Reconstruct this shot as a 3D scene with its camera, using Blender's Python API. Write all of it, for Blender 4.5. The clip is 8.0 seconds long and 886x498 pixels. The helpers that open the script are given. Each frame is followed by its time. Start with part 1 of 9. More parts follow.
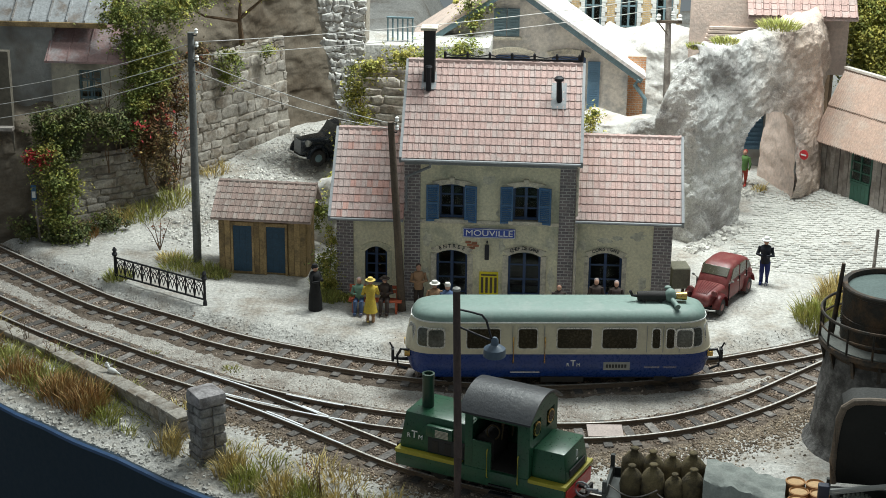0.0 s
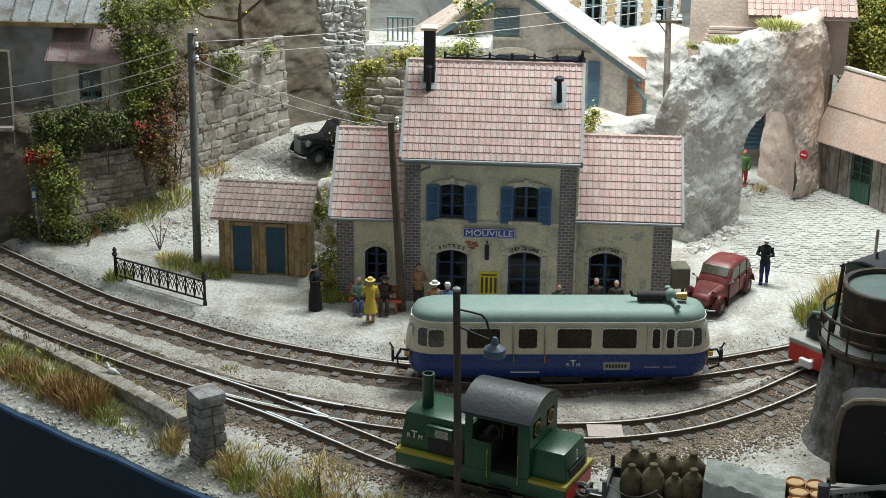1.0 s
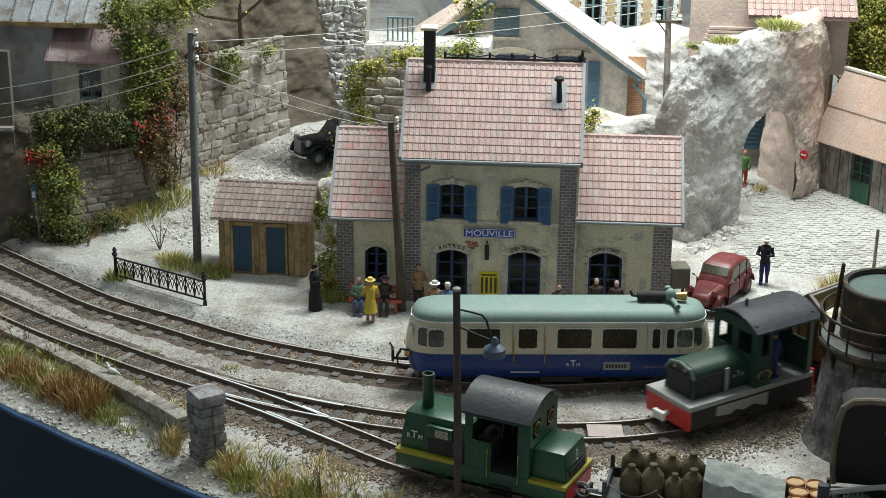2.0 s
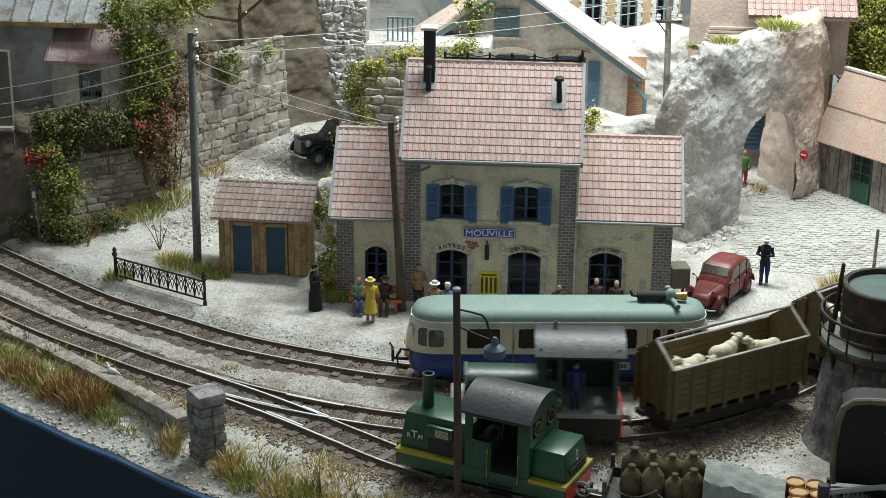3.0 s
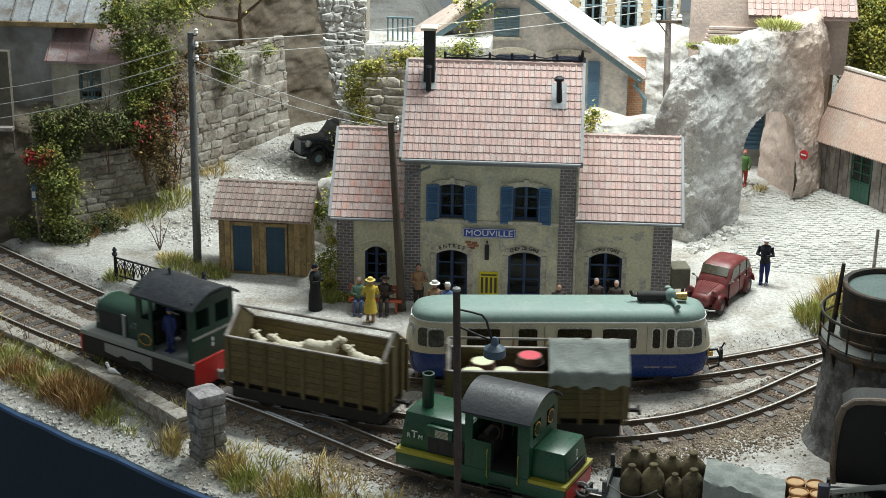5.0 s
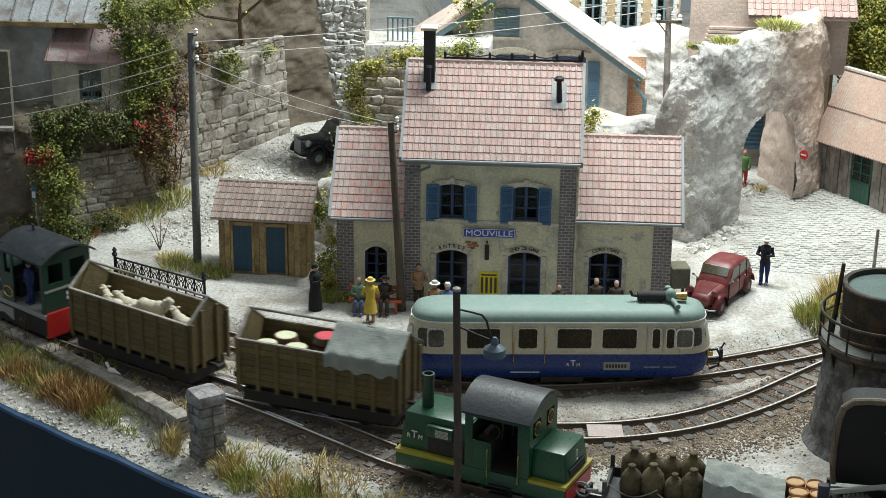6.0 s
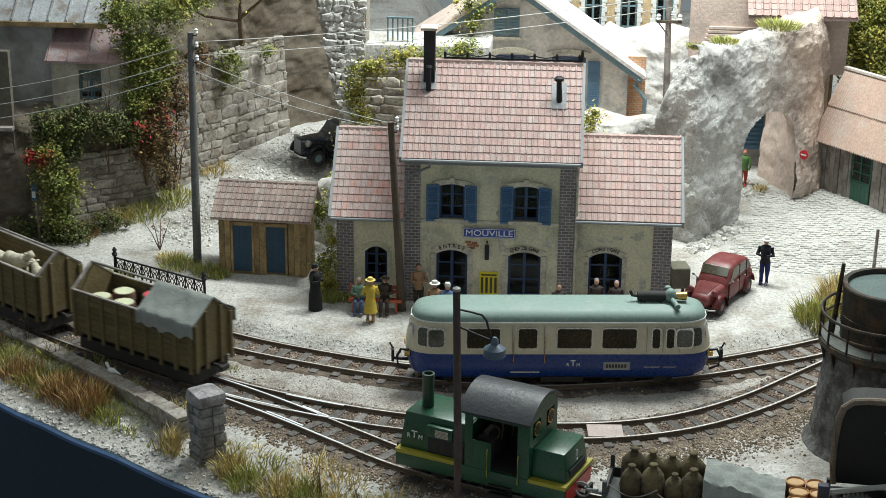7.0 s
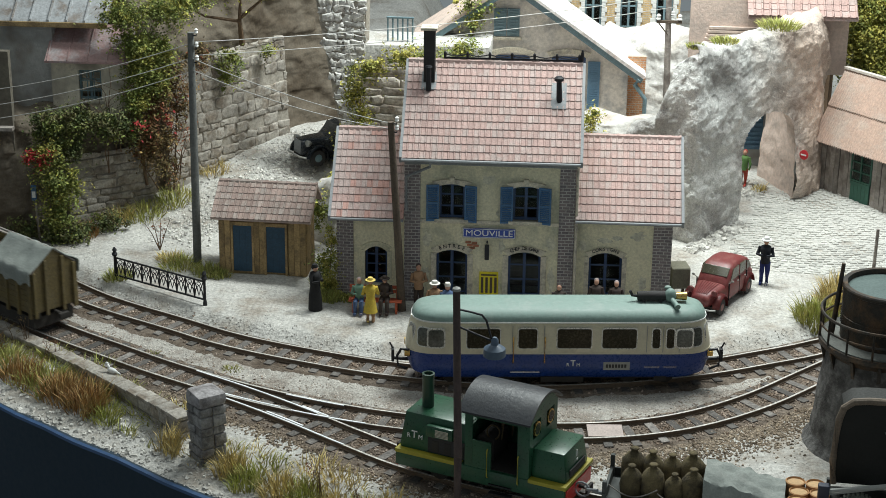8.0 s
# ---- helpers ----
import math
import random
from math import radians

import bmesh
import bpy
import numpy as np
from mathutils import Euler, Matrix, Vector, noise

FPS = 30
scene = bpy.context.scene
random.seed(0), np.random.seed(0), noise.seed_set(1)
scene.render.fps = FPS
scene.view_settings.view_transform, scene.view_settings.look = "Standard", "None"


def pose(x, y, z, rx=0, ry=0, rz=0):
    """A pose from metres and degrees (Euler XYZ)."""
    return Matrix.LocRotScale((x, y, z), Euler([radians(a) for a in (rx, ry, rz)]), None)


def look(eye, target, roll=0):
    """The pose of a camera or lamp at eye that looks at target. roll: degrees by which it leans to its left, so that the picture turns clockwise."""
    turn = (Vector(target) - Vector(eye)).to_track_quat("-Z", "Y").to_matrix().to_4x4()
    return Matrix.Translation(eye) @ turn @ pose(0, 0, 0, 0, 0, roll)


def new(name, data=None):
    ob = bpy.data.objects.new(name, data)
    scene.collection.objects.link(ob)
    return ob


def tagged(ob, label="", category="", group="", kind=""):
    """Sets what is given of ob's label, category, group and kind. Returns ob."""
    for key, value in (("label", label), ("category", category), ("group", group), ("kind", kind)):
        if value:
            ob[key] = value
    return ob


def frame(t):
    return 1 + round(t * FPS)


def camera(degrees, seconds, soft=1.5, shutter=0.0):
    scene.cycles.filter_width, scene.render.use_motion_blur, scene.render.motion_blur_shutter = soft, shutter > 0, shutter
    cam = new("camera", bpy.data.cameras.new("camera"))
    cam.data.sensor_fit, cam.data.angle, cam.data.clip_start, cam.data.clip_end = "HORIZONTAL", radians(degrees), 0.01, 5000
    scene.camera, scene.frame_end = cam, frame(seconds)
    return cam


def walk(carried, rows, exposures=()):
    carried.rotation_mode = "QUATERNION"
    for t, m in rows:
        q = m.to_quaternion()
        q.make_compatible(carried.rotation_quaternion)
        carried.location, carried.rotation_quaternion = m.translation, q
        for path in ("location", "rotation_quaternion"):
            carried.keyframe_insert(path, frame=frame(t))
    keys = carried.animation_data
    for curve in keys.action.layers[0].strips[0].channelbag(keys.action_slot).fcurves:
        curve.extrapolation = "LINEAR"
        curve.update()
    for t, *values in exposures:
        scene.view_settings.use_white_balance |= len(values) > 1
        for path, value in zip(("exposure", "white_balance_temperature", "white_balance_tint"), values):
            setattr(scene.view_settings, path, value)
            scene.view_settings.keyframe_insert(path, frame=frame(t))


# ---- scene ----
# A model railway at 1:87. Places below are given in the metres of the original; K turns them into the model's own metres.
K = 1 / 87

cam = camera(27.53, 8.0, soft=0.85, shutter=0.5)
EYE = Vector((2.277, -60.467, 24.686)) * K
AIM = EYE + Vector((-0.06208, 0.93460, -0.35021)) * (60 * K)
walk(cam, [(0, look(EYE, AIM, 0.63)), (8, look(EYE, AIM, 0.63))], exposures=((0, 0.0), (3.0, 0.0), (4.5, 0.09), (6.5, 0.11), (7.5, 0.03), (8, 0.0)))

# ---- light: the dim hall, the strip lamp over the layout, and an added fill ----
world = bpy.data.worlds.new("hall")
world.use_nodes = True
world.node_tree.nodes["Background"].inputs[0].default_value = (0.82, 0.95, 1.0, 1)
world.node_tree.nodes["Background"].inputs[1].default_value = 0.225
scene.world = world


def strip_lamp(x, y, z, target, wide, deep, watts, colour):
    data = bpy.data.lights.new("strip_lamp", "AREA")
    data.shape, data.size, data.size_y = "RECTANGLE", wide * K, deep * K
    data.energy, data.color = watts, colour
    ob = new("strip_lamp", data)
    ob.matrix_world = look(Vector((x, y, z)) * K, Vector(target) * K)
    return ob


strip_lamp(6.8, 7.0, 33, (6.3, 5.5, 0), 24, 4, 2.8, (0.93, 1.0, 0.97))
# Added fill that brightens the left houses; stands for no lamp of the hall.
strip_lamp(-13, -7, 40, (-13, 5, 0), 16, 4, 0.2, (0.93, 1.0, 0.95))


# ---- materials ----
def mat(name, base, rough=0.8, metal=0.0, var=0.3, scale=1.5, bump=0.3, fine=14.0, second=None, amount=0.5, rnd=0.0, spread=0.12, coat=0.0, island=0.0, gloss=0.5):
    """A surface with patches (scale, per metre of the original), fine grain and relief; second: colour of its stains."""
    m = bpy.data.materials.new(name)
    m.use_nodes = True
    nt = m.node_tree
    n, ln = nt.nodes, nt.links
    b = n["Principled BSDF"]
    b.inputs["Roughness"].default_value, b.inputs["Metallic"].default_value = rough, metal
    b.inputs["Coat Weight"].default_value = coat
    b.inputs["Specular IOR Level"].default_value = gloss
    tc, mp = n.new("ShaderNodeTexCoord"), n.new("ShaderNodeMapping")
    mp.inputs["Scale"].default_value = (87, 87, 87)
    ln.new(tc.outputs["Object"], mp.inputs["Vector"])
    info = n.new("ShaderNodeObjectInfo")
    shift = n.new("ShaderNodeVectorMath")
    shift.operation = "MULTIPLY_ADD"
    ln.new(info.outputs["Random"], shift.inputs[0])
    shift.inputs[1].default_value = (31, 17, 23)
    ln.new(mp.outputs[0], shift.inputs[2])

    def noise_tex(s, detail):
        t = n.new("ShaderNodeTexNoise")
        t.inputs["Scale"].default_value, t.inputs["Detail"].default_value = s, detail
        t.inputs["Roughness"].default_value = 0.65
        ln.new(shift.outputs[0], t.inputs["Vector"])
        return t

    big, small = noise_tex(scale, 5), noise_tex(fine, 6)

    def mix(kind, fac, a, c):
        x = n.new("ShaderNodeMix")
        x.data_type, x.blend_type = "RGBA", kind
        for sock, v in ((x.inputs[0], fac), (x.inputs[6], a), (x.inputs[7], c)):
            if hasattr(v, "is_output"):
                ln.new(v, sock)
            else:
                sock.default_value = v if not isinstance(v, tuple) else (*v, 1)
        return x.outputs[2]

    def ramp(src, lo, hi, a, c):
        r = n.new("ShaderNodeMapRange")
        r.inputs[1].default_value, r.inputs[2].default_value = lo, hi
        r.inputs[3].default_value, r.inputs[4].default_value = a, c
        ln.new(src, r.inputs[0])
        return r.outputs[0]

    col = base
    if second:
        col = mix("MIX", ramp(big.outputs[0], 0.62 - 0.3 * amount, 0.78 - 0.3 * amount, 0, 1), base, second)
    g = n.new("ShaderNodeMath")
    g.operation = "MULTIPLY"
    ln.new(ramp(small.outputs[0], 0.3, 0.7, 1 - var, 1 + var), g.inputs[0])
    ln.new(ramp(big.outputs[0], 0.3, 0.7, 1 + var * 0.6, 1 - var * 0.6), g.inputs[1])
    if rnd:
        g2 = n.new("ShaderNodeMath")
        g2.operation = "MULTIPLY"
        ln.new(g.outputs[0], g2.inputs[0])
        ln.new(ramp(info.outputs["Random"], 0, 1, 1 - rnd, 1 + rnd), g2.inputs[1])
        g = g2
    if island:
        geo, g3 = n.new("ShaderNodeNewGeometry"), n.new("ShaderNodeMath")
        g3.operation = "MULTIPLY"
        ln.new(g.outputs[0], g3.inputs[0])
        ln.new(ramp(geo.outputs["Random Per Island"], 0, 1, 1 - island, 1 + island), g3.inputs[1])
        g = g3
    cmb = n.new("ShaderNodeCombineColor")
    for i in range(3):
        ln.new(g.outputs[0], cmb.inputs[i])
    ln.new(mix("MULTIPLY", 1.0, col, cmb.outputs[0]), b.inputs["Base Color"])
    ln.new(ramp(small.outputs[0], 0.3, 0.7, max(0.03, rough - spread), min(1, rough + spread)), b.inputs["Roughness"])
    if bump:
        bp = n.new("ShaderNodeBump")
        bp.inputs["Strength"].default_value, bp.inputs["Distance"].default_value = bump, 0.06 * K
        ln.new(small.outputs[0], bp.inputs["Height"])
        ln.new(bp.outputs[0], b.inputs["Normal"])
    return m


def brick_mat(name, a, c, mortar, wide, high):
    """Courses of brick at the original's size, on upright faces along x."""
    m = mat(name, a, 0.85, var=0.25, scale=2.0, fine=20)
    nt = m.node_tree
    n, ln = nt.nodes, nt.links
    b = n["Principled BSDF"]
    tc, mp = n.new("ShaderNodeTexCoord"), n.new("ShaderNodeMapping")
    mp.inputs["Scale"].default_value = (87, 87, 87)
    mp.inputs["Rotation"].default_value = (radians(-90), 0, 0)
    ln.new(tc.outputs["Object"], mp.inputs["Vector"])
    t = n.new("ShaderNodeTexBrick")
    t.inputs["Color1"].default_value, t.inputs["Color2"].default_value, t.inputs["Mortar"].default_value = (*a, 1), (*c, 1), (*mortar, 1)
    t.inputs["Scale"].default_value, t.inputs["Mortar Size"].default_value = 1, high * 0.13
    t.inputs["Brick Width"].default_value, t.inputs["Row Height"].default_value = wide, high
    ln.new(mp.outputs[0], t.inputs["Vector"])
    old = b.inputs["Base Color"].links[0].from_node
    ln.new(t.outputs["Color"], old.inputs[6])
    bp = n.new("ShaderNodeBump")
    bp.inputs["Strength"].default_value, bp.inputs["Distance"].default_value, bp.invert = 0.8, 0.03 * K, True
    ln.new(t.outputs["Fac"], bp.inputs["Height"])
    ln.new(b.inputs["Normal"].links[0].from_node.outputs[0], bp.inputs["Normal"])
    ln.new(bp.outputs[0], b.inputs["Normal"])
    return m


def glass_mat(name, tint=(0.8, 0.9, 0.9), rough=0.04):
    m = bpy.data.materials.new(name)
    m.use_nodes = True
    b = m.node_tree.nodes["Principled BSDF"]
    b.inputs["Base Color"].default_value = (*tint, 1)
    b.inputs["Transmission Weight"].default_value, b.inputs["Roughness"].default_value, b.inputs["IOR"].default_value = 1.0, rough, 1.2
    return m


EARTH = mat("dusty_earth", (0.48, 0.465, 0.435), 0.95, var=0.34, scale=0.5, bump=1.0, fine=9, second=(0.39, 0.345, 0.295), amount=0.42)
SAND = mat("pale_gravel", (0.60, 0.58, 0.54), 0.95, var=0.25, scale=2.0, bump=0.8, fine=16, second=(0.42, 0.40, 0.37), amount=0.4, rnd=0.1, island=0.35)
STONE_CHIP = mat("ballast_stone", (0.31, 0.245, 0.2), 0.9, var=0.3, scale=1.4, bump=0.4, fine=20, second=(0.19, 0.13, 0.09), amount=0.5, island=0.55)
RUST_RAIL = mat("rusty_rail", (0.17, 0.125, 0.09), 0.75, 0.3, var=0.3, scale=1.5, fine=20)
# Worn rail heads; pale base colour carries the shine that reflection doesn't give.
RAIL_TOP = mat("worn_steel_painted_shine", (0.60, 0.57, 0.53), 0.4, 0.35, var=0.35, scale=1, bump=0.05, fine=10)
SLEEPER = mat("weathered_sleeper", (0.12, 0.108, 0.1), 0.9, var=0.4, scale=3, fine=12, second=(0.22, 0.2, 0.185), amount=0.5, rnd=0.5)
PLASTER = mat("stained_cream_plaster", (0.70, 0.65, 0.475), 0.92, var=0.2, scale=0.7, bump=0.8, fine=11, second=(0.50, 0.49, 0.37), amount=0.34)
LIMESTONE = mat("pale_dressed_stone", (0.56, 0.51, 0.41), 0.9, var=0.25, scale=2.5, bump=0.4, fine=14, second=(0.38, 0.35, 0.30), amount=0.4)
QUOIN = brick_mat("grey_violet_brick", (0.15, 0.13, 0.14), (0.24, 0.20, 0.20), (0.42, 0.40, 0.38), 0.26, 0.115)
TILE = mat("pink_clay_tile", (0.385, 0.262, 0.237), 0.8, var=0.22, scale=1.0, bump=0.35, fine=14, second=(0.43, 0.34, 0.315), amount=0.5, rnd=0.1)
TILE_RED = mat("orange_clay_tile", (0.42, 0.245, 0.21), 0.85, var=0.18, scale=1.4, bump=0.3, fine=16, rnd=0.12)
TILE_GREY = mat("greyed_clay_tile", (0.405, 0.315, 0.292), 0.8, var=0.22, scale=1.4, bump=0.3, fine=16, rnd=0.12)
TILE_BROWN = mat("brown_clay_tile", (0.26, 0.19, 0.165), 0.88, var=0.25, scale=1.4, bump=0.3, fine=16, second=(0.33, 0.28, 0.25), amount=0.5, rnd=0.16)
ZINC = mat("weathered_zinc", (0.24, 0.25, 0.26), 0.7, 0.15, var=0.2, scale=2, bump=0.1, fine=12)
BLUE = mat("faded_blue_paint", (0.05, 0.13, 0.26), 0.7, var=0.3, scale=3, bump=0.15, fine=18, second=(0.10, 0.19, 0.30), amount=0.4)
DEEP_BLUE = mat("dark_blue_paint", (0.03, 0.06, 0.14), 0.6, var=0.2, scale=3, bump=0.1, fine=18)
SIGN_BLUE = mat("enamel_blue", (0.035, 0.07, 0.33), 0.45, var=0.12, scale=3, bump=0.05)
WHITE = mat("white_paint", (0.75, 0.75, 0.73), 0.6, var=0.1, scale=3, bump=0.05)
BLACK = mat("black_iron", (0.02, 0.02, 0.024), 0.55, 0.3, var=0.25, scale=3, bump=0.2, fine=16)
SOOT = mat("sooty_black", (0.035, 0.033, 0.033), 0.85, var=0.3, scale=2, bump=0.3, fine=14)
DARK_WOOD = mat("dark_pole_wood", (0.10, 0.075, 0.055), 0.9, var=0.35, scale=2, bump=0.4, fine=16)
GREY_WOOD = mat("silvered_wood", (0.30, 0.27, 0.245), 0.92, var=0.3, scale=2, bump=0.4, fine=16, second=(0.20, 0.17, 0.15), amount=0.5, rnd=0.2)
TAN_WOOD = mat("ochre_boards", (0.36, 0.25, 0.12), 0.88, var=0.3, scale=2, bump=0.4, fine=15, second=(0.24, 0.17, 0.09), amount=0.5, rnd=0.18)
GLASS = glass_mat("window_glass")
# Near-black colour that stands in for the shade of unlit rooms.
DARKROOM = mat("painted_room_dark", (0.05, 0.045, 0.04), 0.95, var=0.2, scale=2, bump=0)
YELLOW = mat("yellow_paper", (0.72, 0.60, 0.03), 0.8, var=0.1, scale=3, bump=0.05)
ROCK = mat("plaster_rock", (0.56, 0.54, 0.51), 0.95, var=0.25, scale=0.6, bump=1.0, fine=4, second=(0.52, 0.44, 0.38), amount=0.42)
PINK_ROCK = mat("pinkish_render", (0.60, 0.475, 0.41), 0.95, var=0.16, scale=0.9, bump=0.5, fine=7, second=(0.50, 0.41, 0.36), amount=0.4)
BROWN_ROCK = mat("brown_rock", (0.14, 0.116, 0.088), 0.95, var=0.2, scale=0.5, bump=0.4, fine=12, second=(0.10, 0.076, 0.052), amount=0.5)
BED = mat("brown_ballast_bed", (0.165, 0.13, 0.102), 0.95, var=0.45, scale=1.2, bump=1.0, fine=13, second=(0.115, 0.082, 0.058), amount=0.5)
# Near-white, hardly metallic: the glare on scraped steel is put into the colour.
GLINT_STEEL = mat("scraped_steel_painted_glint", (0.90, 0.92, 0.95), 0.45, 0.1, var=0.15, scale=2, bump=0.05)
MASONRY = mat("grey_field_stone", (0.36, 0.33, 0.29), 0.95, var=0.36, scale=1.3, bump=0.8, fine=8, second=(0.26, 0.215, 0.17), amount=0.5, rnd=0.2)
MORTAR = mat("dusty_mortar", (0.33, 0.30, 0.255), 0.95, var=0.3, scale=1.6, bump=0.6, fine=9, second=(0.25, 0.21, 0.16), amount=0.4)
EDGE_HIGHLIGHT = mat("blue_edge_highlight", (0.03, 0.075, 0.17), 0.5, var=0.15, scale=0.6, bump=0.03, fine=5)
NAVY = mat("navy_fascia_paint", (0.012, 0.03, 0.05), 0.55, var=0.08, scale=0.5, bump=0.02, fine=5)


# ---- shapes, in the original's metres ----
def box(bm, x0, x1, y0, y1, z0, z1, bevel=0.0, m=None):
    r = bmesh.ops.create_cube(bm, size=1)
    v = r["verts"]
    bmesh.ops.scale(bm, vec=(x1 - x0, y1 - y0, z1 - z0), verts=v)
    bmesh.ops.translate(bm, vec=((x0 + x1) / 2, (y0 + y1) / 2, (z0 + z1) / 2), verts=v)
    if bevel:
        e = list({e for q in v for e in q.link_edges})
        out = bmesh.ops.bevel(bm, geom=e, offset=bevel, segments=2, affect="EDGES", profile=0.6)
        v = list({q for f in out["faces"] for q in f.verts} | {q for q in v if q.is_valid})
    if m:
        bmesh.ops.transform(bm, matrix=m, verts=v)
    return v


def cyl(bm, p0, p1, r0, r1=None, n=10, caps=True):
    p0, p1 = Vector(p0), Vector(p1)
    d = p1 - p0
    m = Matrix.Translation((p0 + p1) / 2) @ d.to_track_quat("Z", "Y").to_matrix().to_4x4()
    r = bmesh.ops.create_cone(bm, cap_ends=caps, segments=n, radius1=r0, radius2=r0 if r1 is None else r1, depth=d.length, matrix=m)
    return r["verts"]


def lathe(bm, prof, n=16, m=Matrix()):
    rings = []
    for r, z in prof:
        rings.append([bm.verts.new(m @ Vector((r * math.cos(2 * math.pi * i / n), r * math.sin(2 * math.pi * i / n), z))) for i in range(n)])
    for a, c in zip(rings, rings[1:]):
        for i in range(n):
            bm.faces.new((a[i], a[(i + 1) % n], c[(i + 1) % n], c[i]))
    bm.faces.new(list(reversed(rings[0])))
    bm.faces.new(rings[-1])


def prism(bm, pts, axis, a, c):
    """A 2D outline drawn out along an axis from a to c: (y, z) along x, (x, z) along y, (x, y) along z."""
    put = {"x": lambda p, t: (t, p[0], p[1]), "y": lambda p, t: (p[0], t, p[1]), "z": lambda p, t: (p[0], p[1], t)}[axis]
    v0, v1 = [bm.verts.new(put(p, a)) for p in pts], [bm.verts.new(put(p, c)) for p in pts]
    n = len(pts)
    fs = [bm.faces.new(v0), bm.faces.new(list(reversed(v1)))]
    for i in range(n):
        fs.append(bm.faces.new((v0[(i + 1) % n], v0[i], v1[i], v1[(i + 1) % n])))
    bmesh.ops.recalc_face_normals(bm, faces=fs)
    return v0 + v1


def tube(bm, pts, r, n=6):
    pts = [Vector(p) for p in pts]
    rings = []
    for i, p in enumerate(pts):
        d = (pts[min(i + 1, len(pts) - 1)] - pts[max(i - 1, 0)]).normalized()
        q = d.to_track_quat("Z", "Y")
        rad = r[i] if isinstance(r, (list, tuple)) else r
        rings.append([bm.verts.new(p + q @ Vector((rad * math.cos(2 * math.pi * k / n), rad * math.sin(2 * math.pi * k / n), 0))) for k in range(n)])
    for a, c in zip(rings, rings[1:]):
        for k in range(n):
            bm.faces.new((a[k], a[(k + 1) % n], c[(k + 1) % n], c[k]))
    bm.faces.new(list(reversed(rings[0])))
    bm.faces.new(rings[-1])


def ball(bm, c, r, u=10, v=7, m=None):
    q = bmesh.ops.create_uvsphere(bm, u_segments=u, v_segments=v, radius=1)["verts"]
    rr = r if isinstance(r, (list, tuple)) else (r, r, r)
    bmesh.ops.scale(bm, vec=rr, verts=q)
    if m:
        bmesh.ops.transform(bm, matrix=m, verts=q)
    bmesh.ops.translate(bm, vec=c, verts=q)
    return q


def smooth_line(pts, step=0.25):
    """A Catmull-Rom line through points, sampled at even steps."""
    p = [Vector(q) for q in pts]
    p = [p[0] * 2 - p[1]] + p + [p[-1] * 2 - p[-2]]
    raw = []
    for i in range(1, len(p) - 2):
        a, b, c, d = p[i - 1:i + 3]
        for k in range(24):
            t = k / 24
            raw.append(0.5 * (2 * b + (c - a) * t + (2 * a - 5 * b + 4 * c - d) * t * t + (3 * b - a - 3 * c + d) * t ** 3))
    raw.append(p[-2])
    out, left = [raw[0]], step
    for a, b in zip(raw, raw[1:]):
        l = (b - a).length
        while l >= left:
            a = a + (b - a) * (left / l)
            l -= left
            left = step
            out.append(a.copy())
        left -= l
    return out


def at(x, y, z=0.0, rz=0.0, rx=0.0, ry=0.0):
    return pose(x * K, y * K, z * K, rx, ry, rz)


def mesh_of(name, bm, material, smooth=False):
    bmesh.ops.scale(bm, vec=(K, K, K), verts=bm.verts)
    me = bpy.data.meshes.new(name)
    bm.to_mesh(me)
    bm.free()
    me.materials.append(material)
    if smooth:
        me.shade_smooth() if smooth is True else me.set_sharp_from_angle(angle=radians(smooth))
        if smooth is not True:
            me.polygons.foreach_set("use_smooth", [True] * len(me.polygons))
            me.set_sharp_from_angle(angle=radians(smooth))
    return me


def part(name, bm, material, parent=None, label="", smooth=False, m=None):
    ob = new(name, mesh_of(name, bm, material, smooth))
    ob.parent = parent
    if m is not None:
        ob.matrix_basis = m
    return tagged(ob, label)


def thing(name, label, category, m=None, group="", kind=""):
    ob = new(name)
    if m is not None:
        ob.matrix_basis = m
    return tagged(ob, label, category, group, kind)


def piece(name, mesh, parent, m):
    ob = new(name, mesh)
    ob.parent = parent
    ob.matrix_basis = m
    return ob


def stray(name, verts, faces, material, parent=None, smooth=False):
    me = bpy.data.meshes.new(name)
    me.from_pydata([(v[0] * K, v[1] * K, v[2] * K) for v in verts], [], faces)
    me.materials.append(material)
    if smooth:
        me.polygons.foreach_set("use_smooth", [True] * len(me.polygons))
    ob = new(name, me)
    ob.parent = parent
    return ob


# ---- the ground, one sheet from the front edge of the baseboard to the hills ----
EDGE_X = [-34, -20, -15.56, -14.12, -12.76, -11.03, -9.89, -8.75, -7.5, -2, 6, 56]
EDGE_Y = [9, -4.6, -8.42, -9.52, -10.5, -11.7, -12.5, -13.35, -14.2, -17.9, -20.5, -22]


def front_edge(x):
    return float(np.interp(x, EDGE_X, EDGE_Y))


def step01(t):
    t = min(1, max(0, t))
    return t * t * (3 - 2 * t)


PLATFORM = [(-34, 17), (-21, 6.2), (-16.5, 2.3), (-13.6, -0.1), (-9.3, -2.6), (-6, -3.9), (-3, -4.6), (2, -4.9), (6, -4.0), (8.6, -2.9), (11, -1.6), (13.5, 0.6), (18, 3.2), (34, 5), (60, 5)]
PX, PY = [p[0] for p in PLATFORM], [p[1] for p in PLATFORM]


